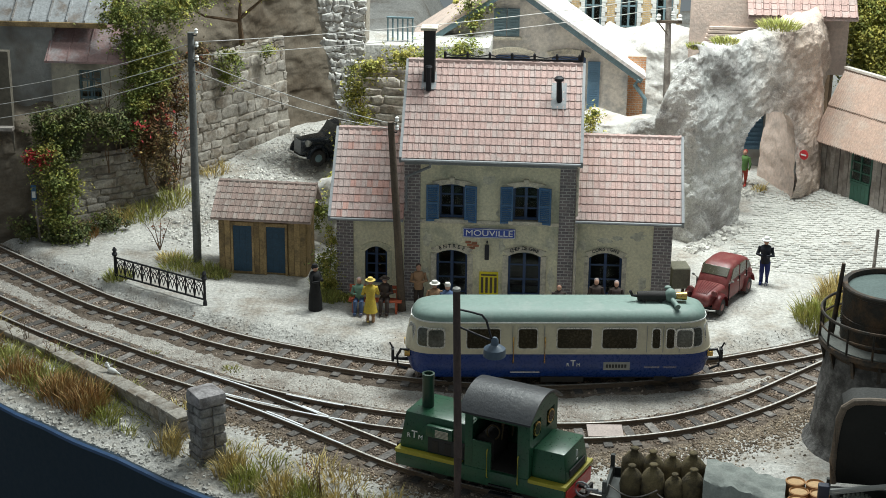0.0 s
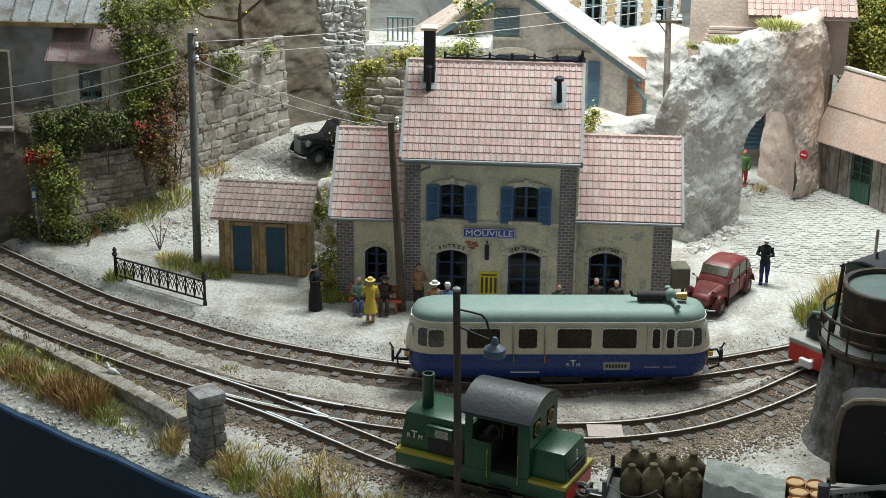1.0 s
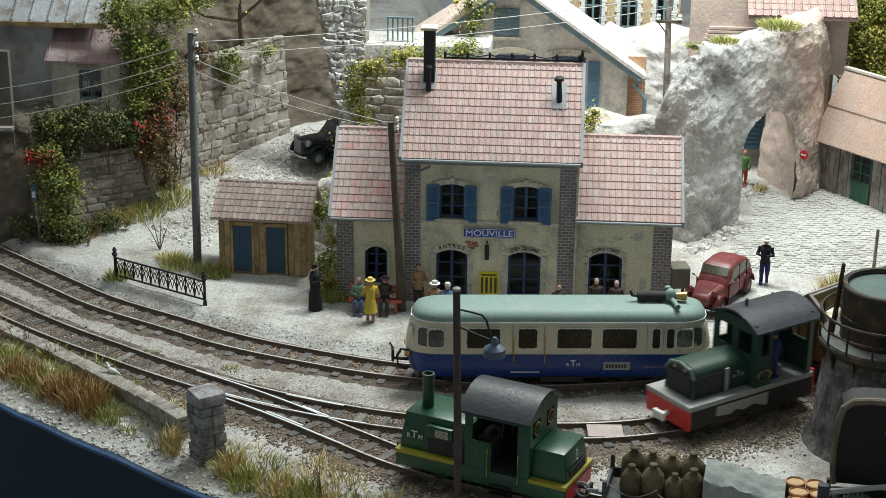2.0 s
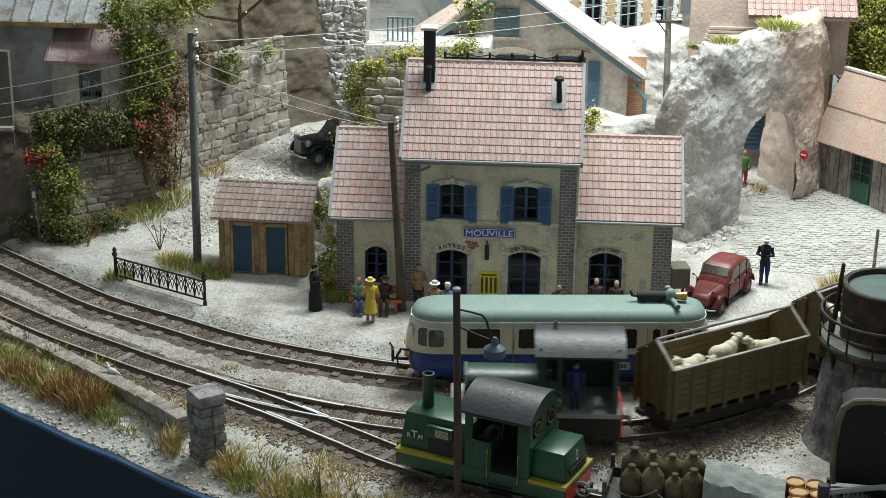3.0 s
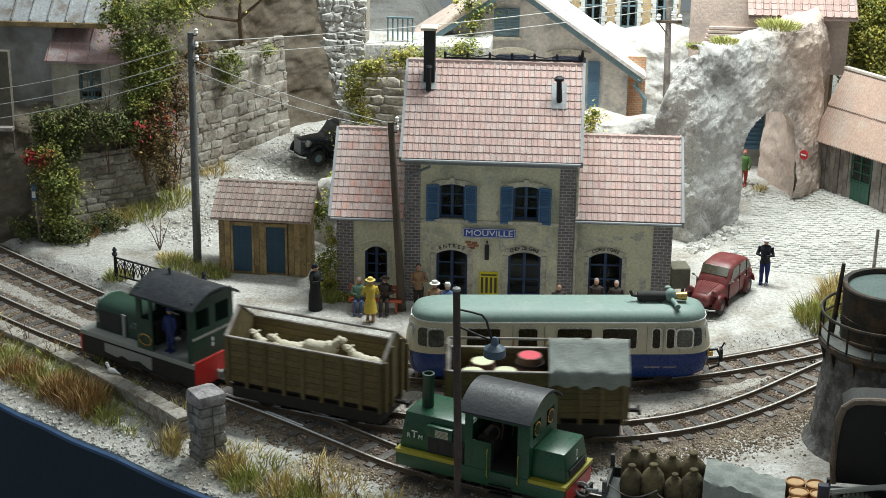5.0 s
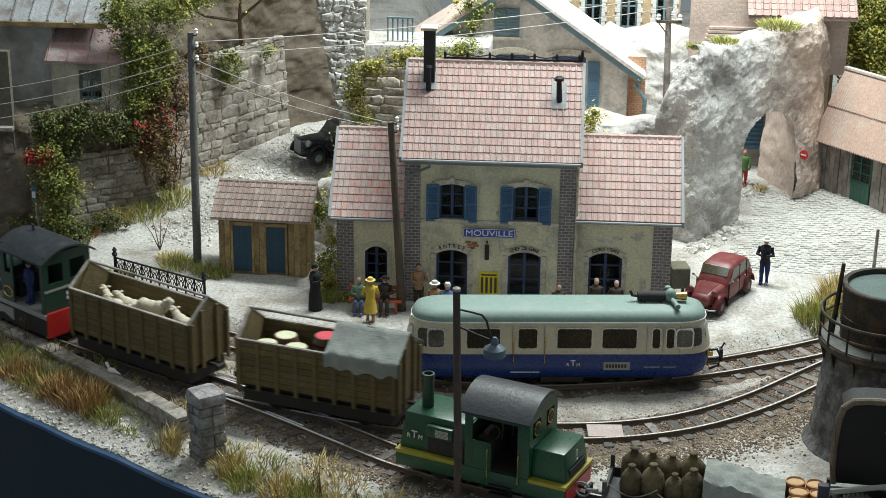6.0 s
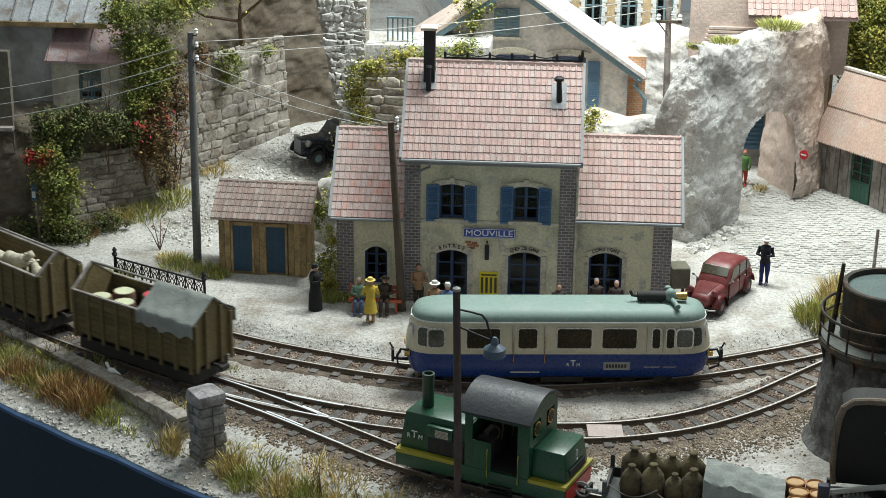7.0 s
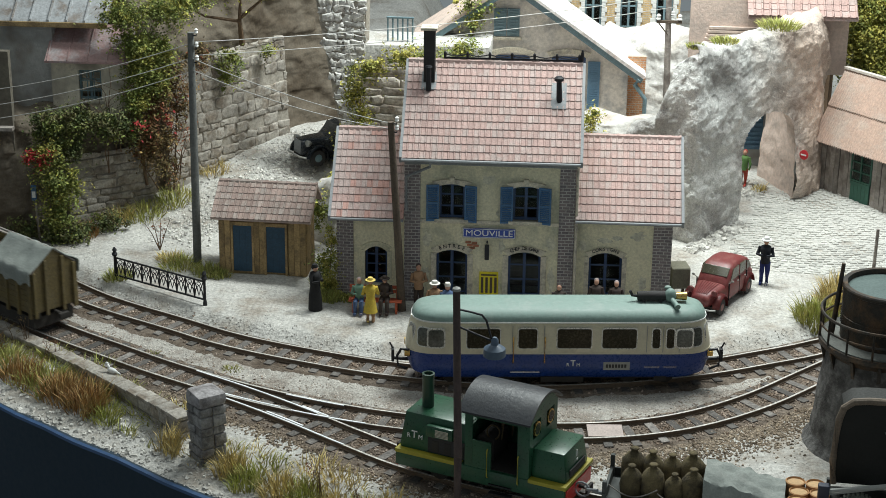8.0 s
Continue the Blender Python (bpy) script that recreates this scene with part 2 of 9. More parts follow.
def height(x, y):
    edge = float(np.interp(x, PX, PY))
    z = -0.36 + 0.36 * step01((y - edge + 0.1) / 0.75)
    # the lane that climbs behind the station, and the yard that climbs to the arch
    z += 1.9 * step01((y - 3.6) / 10.5) * step01((-4.6 - x) / 1.4) * step01((x + 18) / 3)
    z += 0.45 * step01((y - 4) / 9) * step01((x - 7) / 3)
    # the verge that falls to the front edge
    d = y - front_edge(x)
    z -= 0.35 * step01((3.4 - d) / 3.0) * step01((2 - x) / 6)
    z += 0.05 * noise.noise((x * 0.6, y * 0.6, 0)) + 0.025 * noise.noise((x * 2.3, y * 2.3, 3)) + 0.012 * noise.noise((x * 6, y * 6, 5))
    return z


def ground():
    xs = list(np.linspace(-34, 56, 346))
    vs, fs, nv = [], [], 190
    for x in xs:
        e = front_edge(x)
        for j in range(nv):
            t = j / (nv - 1)
            y = e + (46 - e) * (0.55 * t + 0.45 * t ** 3)
            vs.append((x, y, height(x, y)))
    for i in range(len(xs) - 1):
        for j in range(nv - 1):
            a = i * nv + j
            fs.append((a, a + nv, a + nv + 1, a + 1))
    tagged(stray("ground", vs, fs, EARTH, smooth=True), "dusty pale earth and gravel ground of the model", "ground", kind="structure")
    # painted board that closes the front edge, and the floor of the hall far below
    bm = bmesh.new()
    top, low = [], []
    for x in np.linspace(-34, 56, 160):
        e = front_edge(x)
        top.append((x, e, height(x, e) + 0.03))
    rows = []
    for x, y, z in top:
        rows.append([bm.verts.new(p) for p in ((x, y + 0.35, z - 0.06), (x, y + 0.02, z), (x, y - 0.16, z), (x, y - 0.2, z - 0.05), (x, y - 0.2, -18), (x, y + 0.35, -18))])
    for a, c in zip(rows, rows[1:]):
        for k in range(6):
            bm.faces.new((a[k], a[(k + 1) % 6], c[(k + 1) % 6], c[k]))
    bmesh.ops.recalc_face_normals(bm, faces=bm.faces)
    tagged(part("fascia_board", bm, NAVY), "dark navy painted board along the model's edge", "fascia", kind="structure")
    # strip along the board's top edge: its highlight, painted in lighter blue
    bm = bmesh.new()
    rows = [[bm.verts.new(p) for p in ((x, y + 0.0, z + 0.012), (x, y - 0.17, z + 0.012), (x, y - 0.215, z - 0.06), (x, y - 0.17, z - 0.02), (x, y, z - 0.02))] for x, y, z in top]
    for a, c in zip(rows, rows[1:]):
        for k in range(5):
            bm.faces.new((a[k], a[(k + 1) % 5], c[(k + 1) % 5], c[k]))
    bmesh.ops.recalc_face_normals(bm, faces=bm.faces)
    tagged(part("fascia_edge", bm, EDGE_HIGHLIGHT), "baseboard edge strip with its highlight painted in lighter blue", "trim", kind="structure")
    bm = bmesh.new()
    box(bm, -220, 220, -260, 120, -80, -79)
    tagged(part("hall_floor", bm, mat("hall_floor_grey", (0.12, 0.12, 0.12), 0.7, scale=0.05, fine=0.5)), "grey floor of the exhibition hall", "floor", kind="structure")


ground()

# ---- tracks ----
TRACK_A = [(-30, 12.5), (-24, 7.55), (-19.1, 3.45), (-16.2, 1.0), (-13.9, -0.85), (-10.9, -2.6), (-8.9, -3.75), (-6.4, -4.75), (-2.9, -5.75), (1.0, -6.12), (4.5, -5.6), (7.2, -4.72), (9.4, -3.65), (11.3, -2.6), (14, -0.7), (18, 3)]
TRACK_B = [(-36, 13.5), (-30, 8.6), (-24, 3.6), (-20.5, 0.85), (-17.6, -1.5), (-15.0, -3.5), (-12.6, -5.08), (-10.35, -6.5), (-7.7, -7.9), (-5.0, -8.95), (-2.5, -9.6), (0.4, -9.95), (3.3, -9.8), (5.4, -9.3), (7.2, -8.4), (9.1, -6.9), (11.2, -4.7), (13.2, -2.7), (15.6, -0.9), (19, 0.6), (24, 1.6), (32, 2), (42, 2.1), (54, 2.1)]
BED_Z = -0.305
TRACK_C = [(-9.7, -6.95), (-7.7, -8.15), (-5.7, -9.5), (-3.8, -10.9), (-1.75, -12.3), (1.2, -13.6), (4.5, -14.75), (8, -15.45), (12, -15.95), (16, -16.4), (30, -16.6)]
SLEEPER_Z, RAIL_Z, GAUGE = -0.285, -0.13, 1.05


def offset_line(line, d):
    out = []
    for i, p in enumerate(line):
        t = line[min(i + 1, len(line) - 1)] - line[max(i - 1, 0)]
        t.normalize()
        out.append(Vector((p.x - t.y * d, p.y + t.x * d)))
    return out


def sweep(bm, line, profile):
    """Profile of (sideways, up) pairs along a line on the ground."""
    rows = []
    for i, p in enumerate(line):
        t = (line[min(i + 1, len(line) - 1)] - line[max(i - 1, 0)]).normalized()
        rows.append([bm.verts.new((p.x - t.y * s, p.y + t.x * s, z)) for s, z in profile])
    for a, c in zip(rows, rows[1:]):
        for k in range(len(profile)):
            bm.faces.new((a[k], a[(k + 1) % len(profile)], c[(k + 1) % len(profile)], c[k]))
    bm.faces.new(list(reversed(rows[0])))
    bm.faces.new(rows[-1])
    bmesh.ops.recalc_face_normals(bm, faces=bm.faces)


bm = bmesh.new()
box(bm, -0.14, 0.14, -0.92, 0.92, -0.1, 0.0, 0.016)
SLEEPER_MESH = mesh_of("sleeper", bm, SLEEPER)


def track(points, label, lo=-33, hi=55, no_rails=()):
    ob = thing("track", label, "railway track", kind="structure")
    line = smooth_line(points, 0.3)
    line = [p for p in line if lo <= p.x <= hi and p.y < 13]
    for side in (-1, 1):
        c = offset_line(line, side * GAUGE / 2)
        bm = bmesh.new()
        z0, z1 = SLEEPER_Z, RAIL_Z
        sweep(bm, c, [(-0.07, z0), (0.07, z0), (0.07, z0 + 0.025), (0.02, z0 + 0.05), (0.02, z1 - 0.05), (0.04, z1 - 0.035), (0.04, z1 - 0.004), (-0.04, z1 - 0.004), (-0.04, z1 - 0.035), (-0.02, z1 - 0.05), (-0.02, z0 + 0.05), (-0.07, z0 + 0.025)])
        rail = part("rail", bm, RUST_RAIL, ob)
        bm = bmesh.new()
        sweep(bm, c, [(-0.038, z1 - 0.012), (0.038, z1 - 0.012), (0.034, z1 + 0.002), (-0.034, z1 + 0.002)])
        part("running_surface", bm, RAIL_TOP, rail, "worn steel rail head, its shine painted pale")
    bm = bmesh.new()
    sweep(bm, line, [(-1.35, -0.55), (1.35, -0.55), (1.2, -0.37), (0.95, BED_Z), (-0.95, BED_Z), (-1.2, -0.37)])
    part("ballast_bed", bm, BED, ob, "brown ballast bed")
    line = [p for p in smooth_line(points, 0.78) if lo <= p.x <= hi and p.y < 13]
    rng = random.Random(len(points))
    for i, p in enumerate(line):
        t = line[min(i + 1, len(line) - 1)] - line[max(i - 1, 0)]
        piece("sleeper", SLEEPER_MESH, ob, at(p.x + rng.uniform(-0.03, 0.03), p.y + rng.uniform(-0.03, 0.03), SLEEPER_Z + rng.uniform(0.012, 0.034), math.degrees(math.atan2(t.y, t.x)) + rng.uniform(-3, 3)))
    return ob


track(TRACK_A, "rusty narrow-gauge station track on dark sleepers")
track(TRACK_B, "rusty narrow-gauge through track on dark sleepers")
track(TRACK_C, "rusty narrow-gauge siding track on dark sleepers", lo=-8.6)


def chips(name, label, count, where, material, small, large, seed):
    """Loose stones, one object of stuff."""
    rng = random.Random(seed)
    vs, fs = [], []
    cube = [(-1, -1, -1), (1, -1, -1), (1, 1, -1), (-1, 1, -1), (-0.7, -0.8, 1), (0.8, -0.6, 1), (0.6, 0.8, 1), (-0.8, 0.6, 1)]
    quads = [(0, 3, 2, 1), (4, 5, 6, 7), (0, 1, 5, 4), (1, 2, 6, 5), (2, 3, 7, 6), (3, 0, 4, 7)]
    for _ in range(count):
        x, y, z = where(rng)
        if y < front_edge(x) + 0.1:
            continue
        r = small + (large - small) * rng.random() ** 2.5
        m = Euler((rng.uniform(-0.6, 0.6), rng.uniform(-0.6, 0.6), rng.uniform(0, 6.3))).to_matrix()
        k = len(vs)
        for c in cube:
            v = m @ Vector((c[0] * r * rng.uniform(0.6, 1.2), c[1] * r * rng.uniform(0.6, 1.2), c[2] * r * 0.6))
            vs.append((x + v.x, y + v.y, z + v.z))
        fs += [tuple(k + q for q in f) for f in quads]
    tagged(stray(name, vs, fs, material), label, "gravel", kind="stuff")


def beside(points, reach):
    line = smooth_line(points, 0.3)
    line = [p for p in line if -21 < p.x < 15 and p.y < 9]

    def pick(rng):
        i = rng.randrange(len(line) - 1)
        p, t = line[i], (line[i + 1] - line[i]).normalized()
        s = rng.gauss(0, reach * 0.36)
        x, y = p.x - t.y * s + rng.uniform(-0.2, 0.2), p.y + t.x * s
        return x, y, max(height(x, y), BED_Z if abs(s) < 1.0 else -9) + 0.008
    return pick


chips("ballast", "brown and grey ballast stones between the rails", 12000, beside(TRACK_A, 1.05), STONE_CHIP, 0.012, 0.05, 1)
chips("ballast", "brown and grey ballast stones between the rails", 19000, beside(TRACK_B, 1.6), STONE_CHIP, 0.012, 0.05, 2)
chips("ballast", "brown and grey ballast stones between the rails", 12000, beside(TRACK_C, 1.5), STONE_CHIP, 0.012, 0.05, 3)


def shoulder(points, x0, x1, spread):
    """Ballast that spills off the outer side of a track."""
    line = [q for q in smooth_line(points, 0.3) if x0 < q.x < x1]

    def pick(rng):
        i = rng.randrange(len(line) - 1)
        p, t = line[i], (line[i + 1] - line[i]).normalized()
        s, o = -0.9 - abs(rng.gauss(0, spread)), rng.uniform(-0.2, 0.2)
        x, y = p.x - t.y * s + t.x * o, p.y + t.x * s + t.y * o
        return x, y, height(x, y) + 0.008
    return pick


SPILT = mat("brown_spilt_ballast", (0.30, 0.24, 0.18), 0.9, var=0.3, scale=1.4, bump=0.4, fine=20, second=(0.2, 0.15, 0.105), amount=0.5, island=0.45)
chips("ballast", "brown ballast spilling beside the curve", 14000, shoulder(TRACK_B, 0.5, 12.5, 0.75), SPILT, 0.014, 0.055, 4)
chips("ballast", "brown ballast spilling beside the siding", 3200, shoulder(TRACK_C, -9.5, 0.5, 0.35), SPILT, 0.014, 0.06, 5)
chips("ballast", "brown ballast spilling towards the verge wall", 6500, shoulder(TRACK_B, -21, -9, 0.35), SPILT, 0.014, 0.05, 6)


def between_tracks(rng):
    x = rng.uniform(-21, 13)
    a, c = float(np.interp(x, [p[0] for p in TRACK_A], [p[1] for p in TRACK_A])), float(np.interp(x, [p[0] for p in TRACK_B], [p[1] for p in TRACK_B]))
    y = c + (a - c) * rng.gauss(0.5, 0.3)
    return x, y, height(x, y) + 0.006


GRIT = mat("grey_brown_grit", (0.47, 0.435, 0.395), 0.95, var=0.3, scale=0.7, bump=0.4, fine=18, second=(0.37, 0.31, 0.265), amount=0.5, island=0.4)


def grit_bed():
    """A ragged sheet of settled grit between the station track and the through track."""
    a_x, a_y, c_x, c_y = [p[0] for p in TRACK_A], [p[1] for p in TRACK_A], [p[0] for p in TRACK_B], [p[1] for p in TRACK_B]
    vs, fs, nv = [], [], 14
    xs = np.linspace(-23, 12.5, 260)
    for x in xs:
        lo, hi = float(np.interp(x, c_x, c_y)) + 0.9, float(np.interp(x, a_x, a_y)) - 0.9
        lo += 0.25 * noise.noise((x * 1.7, 1, 0))
        hi = max(lo + 0.05, hi + 0.25 * noise.noise((x * 1.7, 5, 0)))
        for j in range(nv):
            y = lo + (hi - lo) * j / (nv - 1)
            vs.append((x, y, height(x, y) + (0.016 + 0.02 * noise.noise((x * 5, y * 5, 2)) if 0 < j < nv - 1 else -0.02)))
    for i in range(len(xs) - 1):
        for j in range(nv - 1):
            k = i * nv + j
            fs.append((k, k + nv, k + nv + 1, k + 1))
    bed = mat("settled_grit", (0.41, 0.385, 0.35), 0.95, var=0.4, scale=0.9, bump=1.0, fine=16, second=(0.32, 0.275, 0.235), amount=0.48)
    tagged(stray("grit_bed", vs, fs, bed, smooth=True), "grey-brown settled grit between the two tracks", "grit", kind="structure")


grit_bed()
chips("track_grit", "fine grey-brown grit between the two tracks", 30000, between_tracks, GRIT, 0.01, 0.038, 7)


def points_blades():
    """Blades, wing rails and check rails of the siding's points, glare painted on their tops."""
    p = thing("track_points", "scraped steel point blades and check rails with painted glints", "railway points", kind="structure")
    main = [q for q in smooth_line(TRACK_B, 0.1) if -10.6 < q.x < -2.6]
    side = [q for q in smooth_line(TRACK_C, 0.1) if -9.8 < q.x < -3.0]
    z0, z1 = SLEEPER_Z + 0.03, RAIL_Z + 0.012
    prof = [(-0.016, z0), (0.016, z0), (0.015, z1), (-0.015, z1)]
    runs = [(offset_line(side, 0.5 * GAUGE), -9.7, -5.0), (offset_line(side, -0.5 * GAUGE), -9.2, -3.9), (offset_line(main, -0.44 * GAUGE), -9.0, -6.2),
            (offset_line(main, 0.42 * GAUGE), -6.3, -4.2), (offset_line(side, -0.40 * GAUGE), -6.7, -5.3), (offset_line(main, -0.5 * GAUGE), -5.9, -3.4), (offset_line(side, 0.56 * GAUGE), -5.6, -4.6)]
    for line, a, c in runs:
        bm = bmesh.new()
        sweep(bm, [q for q in line if a < q.x < c], prof)
        blade = part("blade", bm, RUST_RAIL, p)
        bm = bmesh.new()
        sweep(bm, [q for q in line if a < q.x < c], [(-0.03, z1 - 0.012), (0.03, z1 - 0.012), (0.026, z1 + 0.006), (-0.026, z1 + 0.006)])
        part("running_surface", bm, GLINT_STEEL, blade, "scraped steel blade top, glare painted near-white")
    bm = bmesh.new()
    box(bm, -0.55, 0.55, -0.42, 0.42, -0.2, -0.14, 0.01)
    tagged(part("crossing_plate", bm, mat("dusty_pink_plate", (0.42, 0.34, 0.31), 0.6, var=0.25, scale=3, bump=0.1), m=at(4.0, -9.72, 0.0, 4)), "pale flat plate lying between the rails", "plate")


points_blades()
# ---- the station ----
def holed(bm, x0, x1, z0, z1, y0, y1, holes):
    """An upright wall along x with rectangular holes (x0, x1, z0, z1) through it."""
    cuts = sorted({x0, x1, *[h[0] for h in holes], *[h[1] for h in holes]})
    for a, c in zip(cuts, cuts[1:]):
        inside = sorted([h for h in holes if h[0] <= a and h[1] >= c], key=lambda h: h[2])
        z = z0
        for h in inside:
            if h[2] > z:
                box(bm, a, c, y0, y1, z, h[2])
            z = h[3]
        if z < z1:
            box(bm, a, c, y0, y1, z, z1)
    bmesh.ops.remove_doubles(bm, verts=bm.verts, dist=0.0005)


def arc(xc, half, z, rise, n=9):
    return [(xc + half * (2 * i / n - 1), z + rise * (1 - (2 * i / n - 1) ** 2)) for i in range(n + 1)]


def lintel(bm, xc, half, z, rise, thick, y0, y1, ears=0.12):
    lo, hi = arc(xc, half, z, rise), arc(xc, half + ears, z + thick, rise)
    prism(bm, lo + list(reversed(hi)), "y", y0, y1)


bm = bmesh.new()
TW, TH = 0.205, 0.30
prism(bm, [(-TW / 2 + 0.001, 0), (TW / 2 - 0.001, 0), (TW / 2 - 0.001, 0.03), (TW / 2 - 0.012, 0.058), (TW / 2 - 0.045, 0.058), (TW / 2 - 0.06, 0.03), (-TW / 2 + 0.05, 0.03), (-TW / 2 + 0.03, 0.036), (-TW / 2 + 0.001, 0.028)], "y", -TH * 0.64, TH * 0.56)
TILE_MESHES = [mesh_of("tile", bm, TILE)]
for other in (TILE_RED, TILE_GREY, TILE_BROWN):
    me = TILE_MESHES[0].copy()
    me.materials.clear()
    me.materials.append(other)
    TILE_MESHES.append(me)


def roof_slope(parent, x0, x1, y0, z0, y1, z1, mix, limit=300, seed=1, front=True, slab=None):
    """One slope of tiles from the eave (y0, z0) up to the ridge (y1, z1) on a slab."""
    rng = random.Random(seed)
    n = Vector((0, -(z1 - z0), (y1 - y0))).normalized()
    if n.z < 0:
        n = -n
    bm = bmesh.new()
    th = 0.09
    prism(bm, [(y0, z0), (y1, z1), (y1 - n.y * th, z1 - n.z * th), (y0 - n.y * th, z0 - n.z * th)], "x", x0, x1)
    roof = part("roof", bm, slab or TILE_GREY, parent)
    slope = math.hypot(y1 - y0, z1 - z0)
    rows, cols = round(slope / 0.315), round((x1 - x0) / TW)
    tilt = math.degrees(math.atan2(z1 - z0, y1 - y0))
    if not front:
        return roof
    vs, fs, made = [], [], 0
    for r in range(rows):
        t = (r + 0.62) / rows
        for c in range(cols):
            x = x0 + (c + 0.5) * (x1 - x0) / cols
            y, z = y0 + (y1 - y0) * t + n.y * 0.012, z0 + (z1 - z0) * t + n.z * 0.012
            pick = rng.random()
            k = 0
            for i, share in enumerate(mix):
                if pick < share:
                    k = i
                    break
                pick -= share
            if mix[0] < 0.9 and c < 2 and rng.random() < 0.8 and mix[2] > 0.05:
                k = 2
            m = at(x, y, z, rng.uniform(-0.7, 0.7), tilt - 4.2 + rng.uniform(-0.5, 0.5))
            piece("tile", TILE_MESHES[k], roof, m)
    return roof


def ridge_tiles(parent, x0, x1, y, z, material):
    bm = bmesh.new()
    n = round((x1 - x0) / 0.36)
    for i in range(n):
        a, c = x0 + (x1 - x0) * i / n, x0 + (x1 - x0) * (i + 1) / n
        prism(bm, [(y - 0.13, z - 0.10), (y - 0.09, z + 0.02), (y, z + 0.06), (y + 0.09, z + 0.02), (y + 0.13, z - 0.10)], "x", a + 0.004, c - 0.004)
        prism(bm, [(y - 0.145, z - 0.10), (y - 0.10, z + 0.035), (y, z + 0.078), (y + 0.10, z + 0.035), (y + 0.145, z - 0.10)], "x", c - 0.06, c + 0.004)
    part("ridge_tiles", bm, material, parent)


def verge(parent, x, y0, z0, y1, z1):
    bm = bmesh.new()
    w = 0.05
    prism(bm, [(y0, z0 - 0.14), (y1, z1 - 0.14), (y1, z1 + 0.06), (y0, z0 + 0.06)], "x", x - w, x + w)
    part("verge_board", bm, ZINC, parent)


def shutter(parent, xc, z0, z1, wide, y, open_deg, left):
    """A louvred shutter, hinged at its window side."""
    bm = bmesh.new()
    s = 1 if left else -1
    a, c = (-wide, 0) if left else (0, wide)
    for x0, x1 in ((a, a + 0.06), (c - 0.06, c)):
        box(bm, x0, x1, -0.05, 0, z0, z1, 0.006)
    mid = (z0 + z1) / 2
    for q0, q1 in ((z0, z0 + 0.08), (mid - 0.04, mid + 0.04), (z1 - 0.08, z1)):
        box(bm, a + 0.06, c - 0.06, -0.045, -0.005, q0, q1)
    leaf = part("shutter", bm, BLUE, parent, "louvred faded blue wooden shutter", m=at(xc, y, 0, open_deg * s))
    bm = bmesh.new()
    box(bm, a + 0.05, c - 0.05, -0.02, 0.02, -0.004, 0.05, 0, Matrix.Rotation(radians(-35), 4, "X"))
    slat = mesh_of("slat", bm, BLUE)
    z = z0 + 0.1
    while z < z1 - 0.1:
        if abs(z - mid) > 0.06:
            piece("slat", slat, leaf, at(0, -0.025, z))
        z += 0.072


def casement(parent, xc, half, z0, z1, y, rise=0.1, mid=True, bars=2, material=None, name="window"):
    """A glazed window or door leaf: frame, glazing bars and panes."""
    material = material or DEEP_BLUE
    bm = bmesh.new()
    box(bm, xc - half, xc - half + 0.08, y, y + 0.08, z0, z1)
    box(bm, xc + half - 0.08, xc + half, y, y + 0.08, z0, z1)
    box(bm, xc - half + 0.08, xc + half - 0.08, y, y + 0.08, z0, z0 + 0.09)
    box(bm, xc - half + 0.08, xc + half - 0.08, y, y + 0.08, z1 - 0.1, z1)
    if mid:
        box(bm, xc - 0.05, xc + 0.05, y - 0.01, y + 0.07, z0 + 0.09, z1 - 0.1)
    for i in range(bars):
        z = z0 + (z1 - z0) * (i + 1) / (bars + 1)
        for a, c in (((xc - half + 0.08), xc - 0.05), (xc + 0.05, xc + half - 0.08)):
            box(bm, a, c, y + 0.01, y + 0.06, z - 0.025, z + 0.025)
    w = part(name, bm, material, parent)
    for a, c in ((xc - half + 0.08, xc - 0.05), (xc + 0.05, xc + half - 0.08)):
        bm = bmesh.new()
        box(bm, a, c, y + 0.03, y + 0.042, z0 + 0.09, z1 - 0.1)
        part("pane", bm, GLASS, w).visible_shadow = False
    return w


def text_part(name, body, size, material, parent, m, width=None, depth=0.012):
    cu = bpy.data.curves.new(name, "FONT")
    cu.body, cu.size, cu.extrude, cu.align_x, cu.align_y = body, size, depth, "CENTER", "CENTER"
    tmp = bpy.data.objects.new(name, cu)
    me = bpy.data.meshes.new_from_object(tmp)
    bpy.data.objects.remove(tmp)
    if width:
        xs = [v.co.x for v in me.vertices]
        f = width / (max(xs) - min(xs))
        me.transform(Matrix.Diagonal((f, 1, 1, 1)))
    me.transform(Matrix.Scale(K, 4))
    me.materials.clear()
    me.materials.append(material)
    ob = new(name, me)
    ob.parent = parent
    ob.matrix_basis = m
    return ob


ORANGE_BARE = mat("bare_orange_brick", (0.38, 0.16, 0.09), 0.9, var=0.25, scale=3, bump=0.5, rnd=0.3)
CRUMB = mat("bare_rough_render", (0.60, 0.57, 0.45), 0.95, var=0.28, scale=2.5, bump=0.8, fine=9, second=(0.50, 0.48, 0.39), amount=0.5)


def peeled(parent, xc, zc, w, h, y, seed):
    """A thin ragged patch of bare render on a wall that faces the track."""
    rng = random.Random(seed)
    pts = []
    for i in range(18):
        a = 2 * math.pi * i / 18
        k = rng.uniform(0.55, 1.1)
        pts.append((xc + w * k * math.cos(a), zc + h * k * math.sin(a)))
    bm = bmesh.new()
    prism(bm, pts, "y", y - 0.006, y + 0.02)
    part("peeled_patch", bm, CRUMB, parent, "ragged patch of bare grey render")


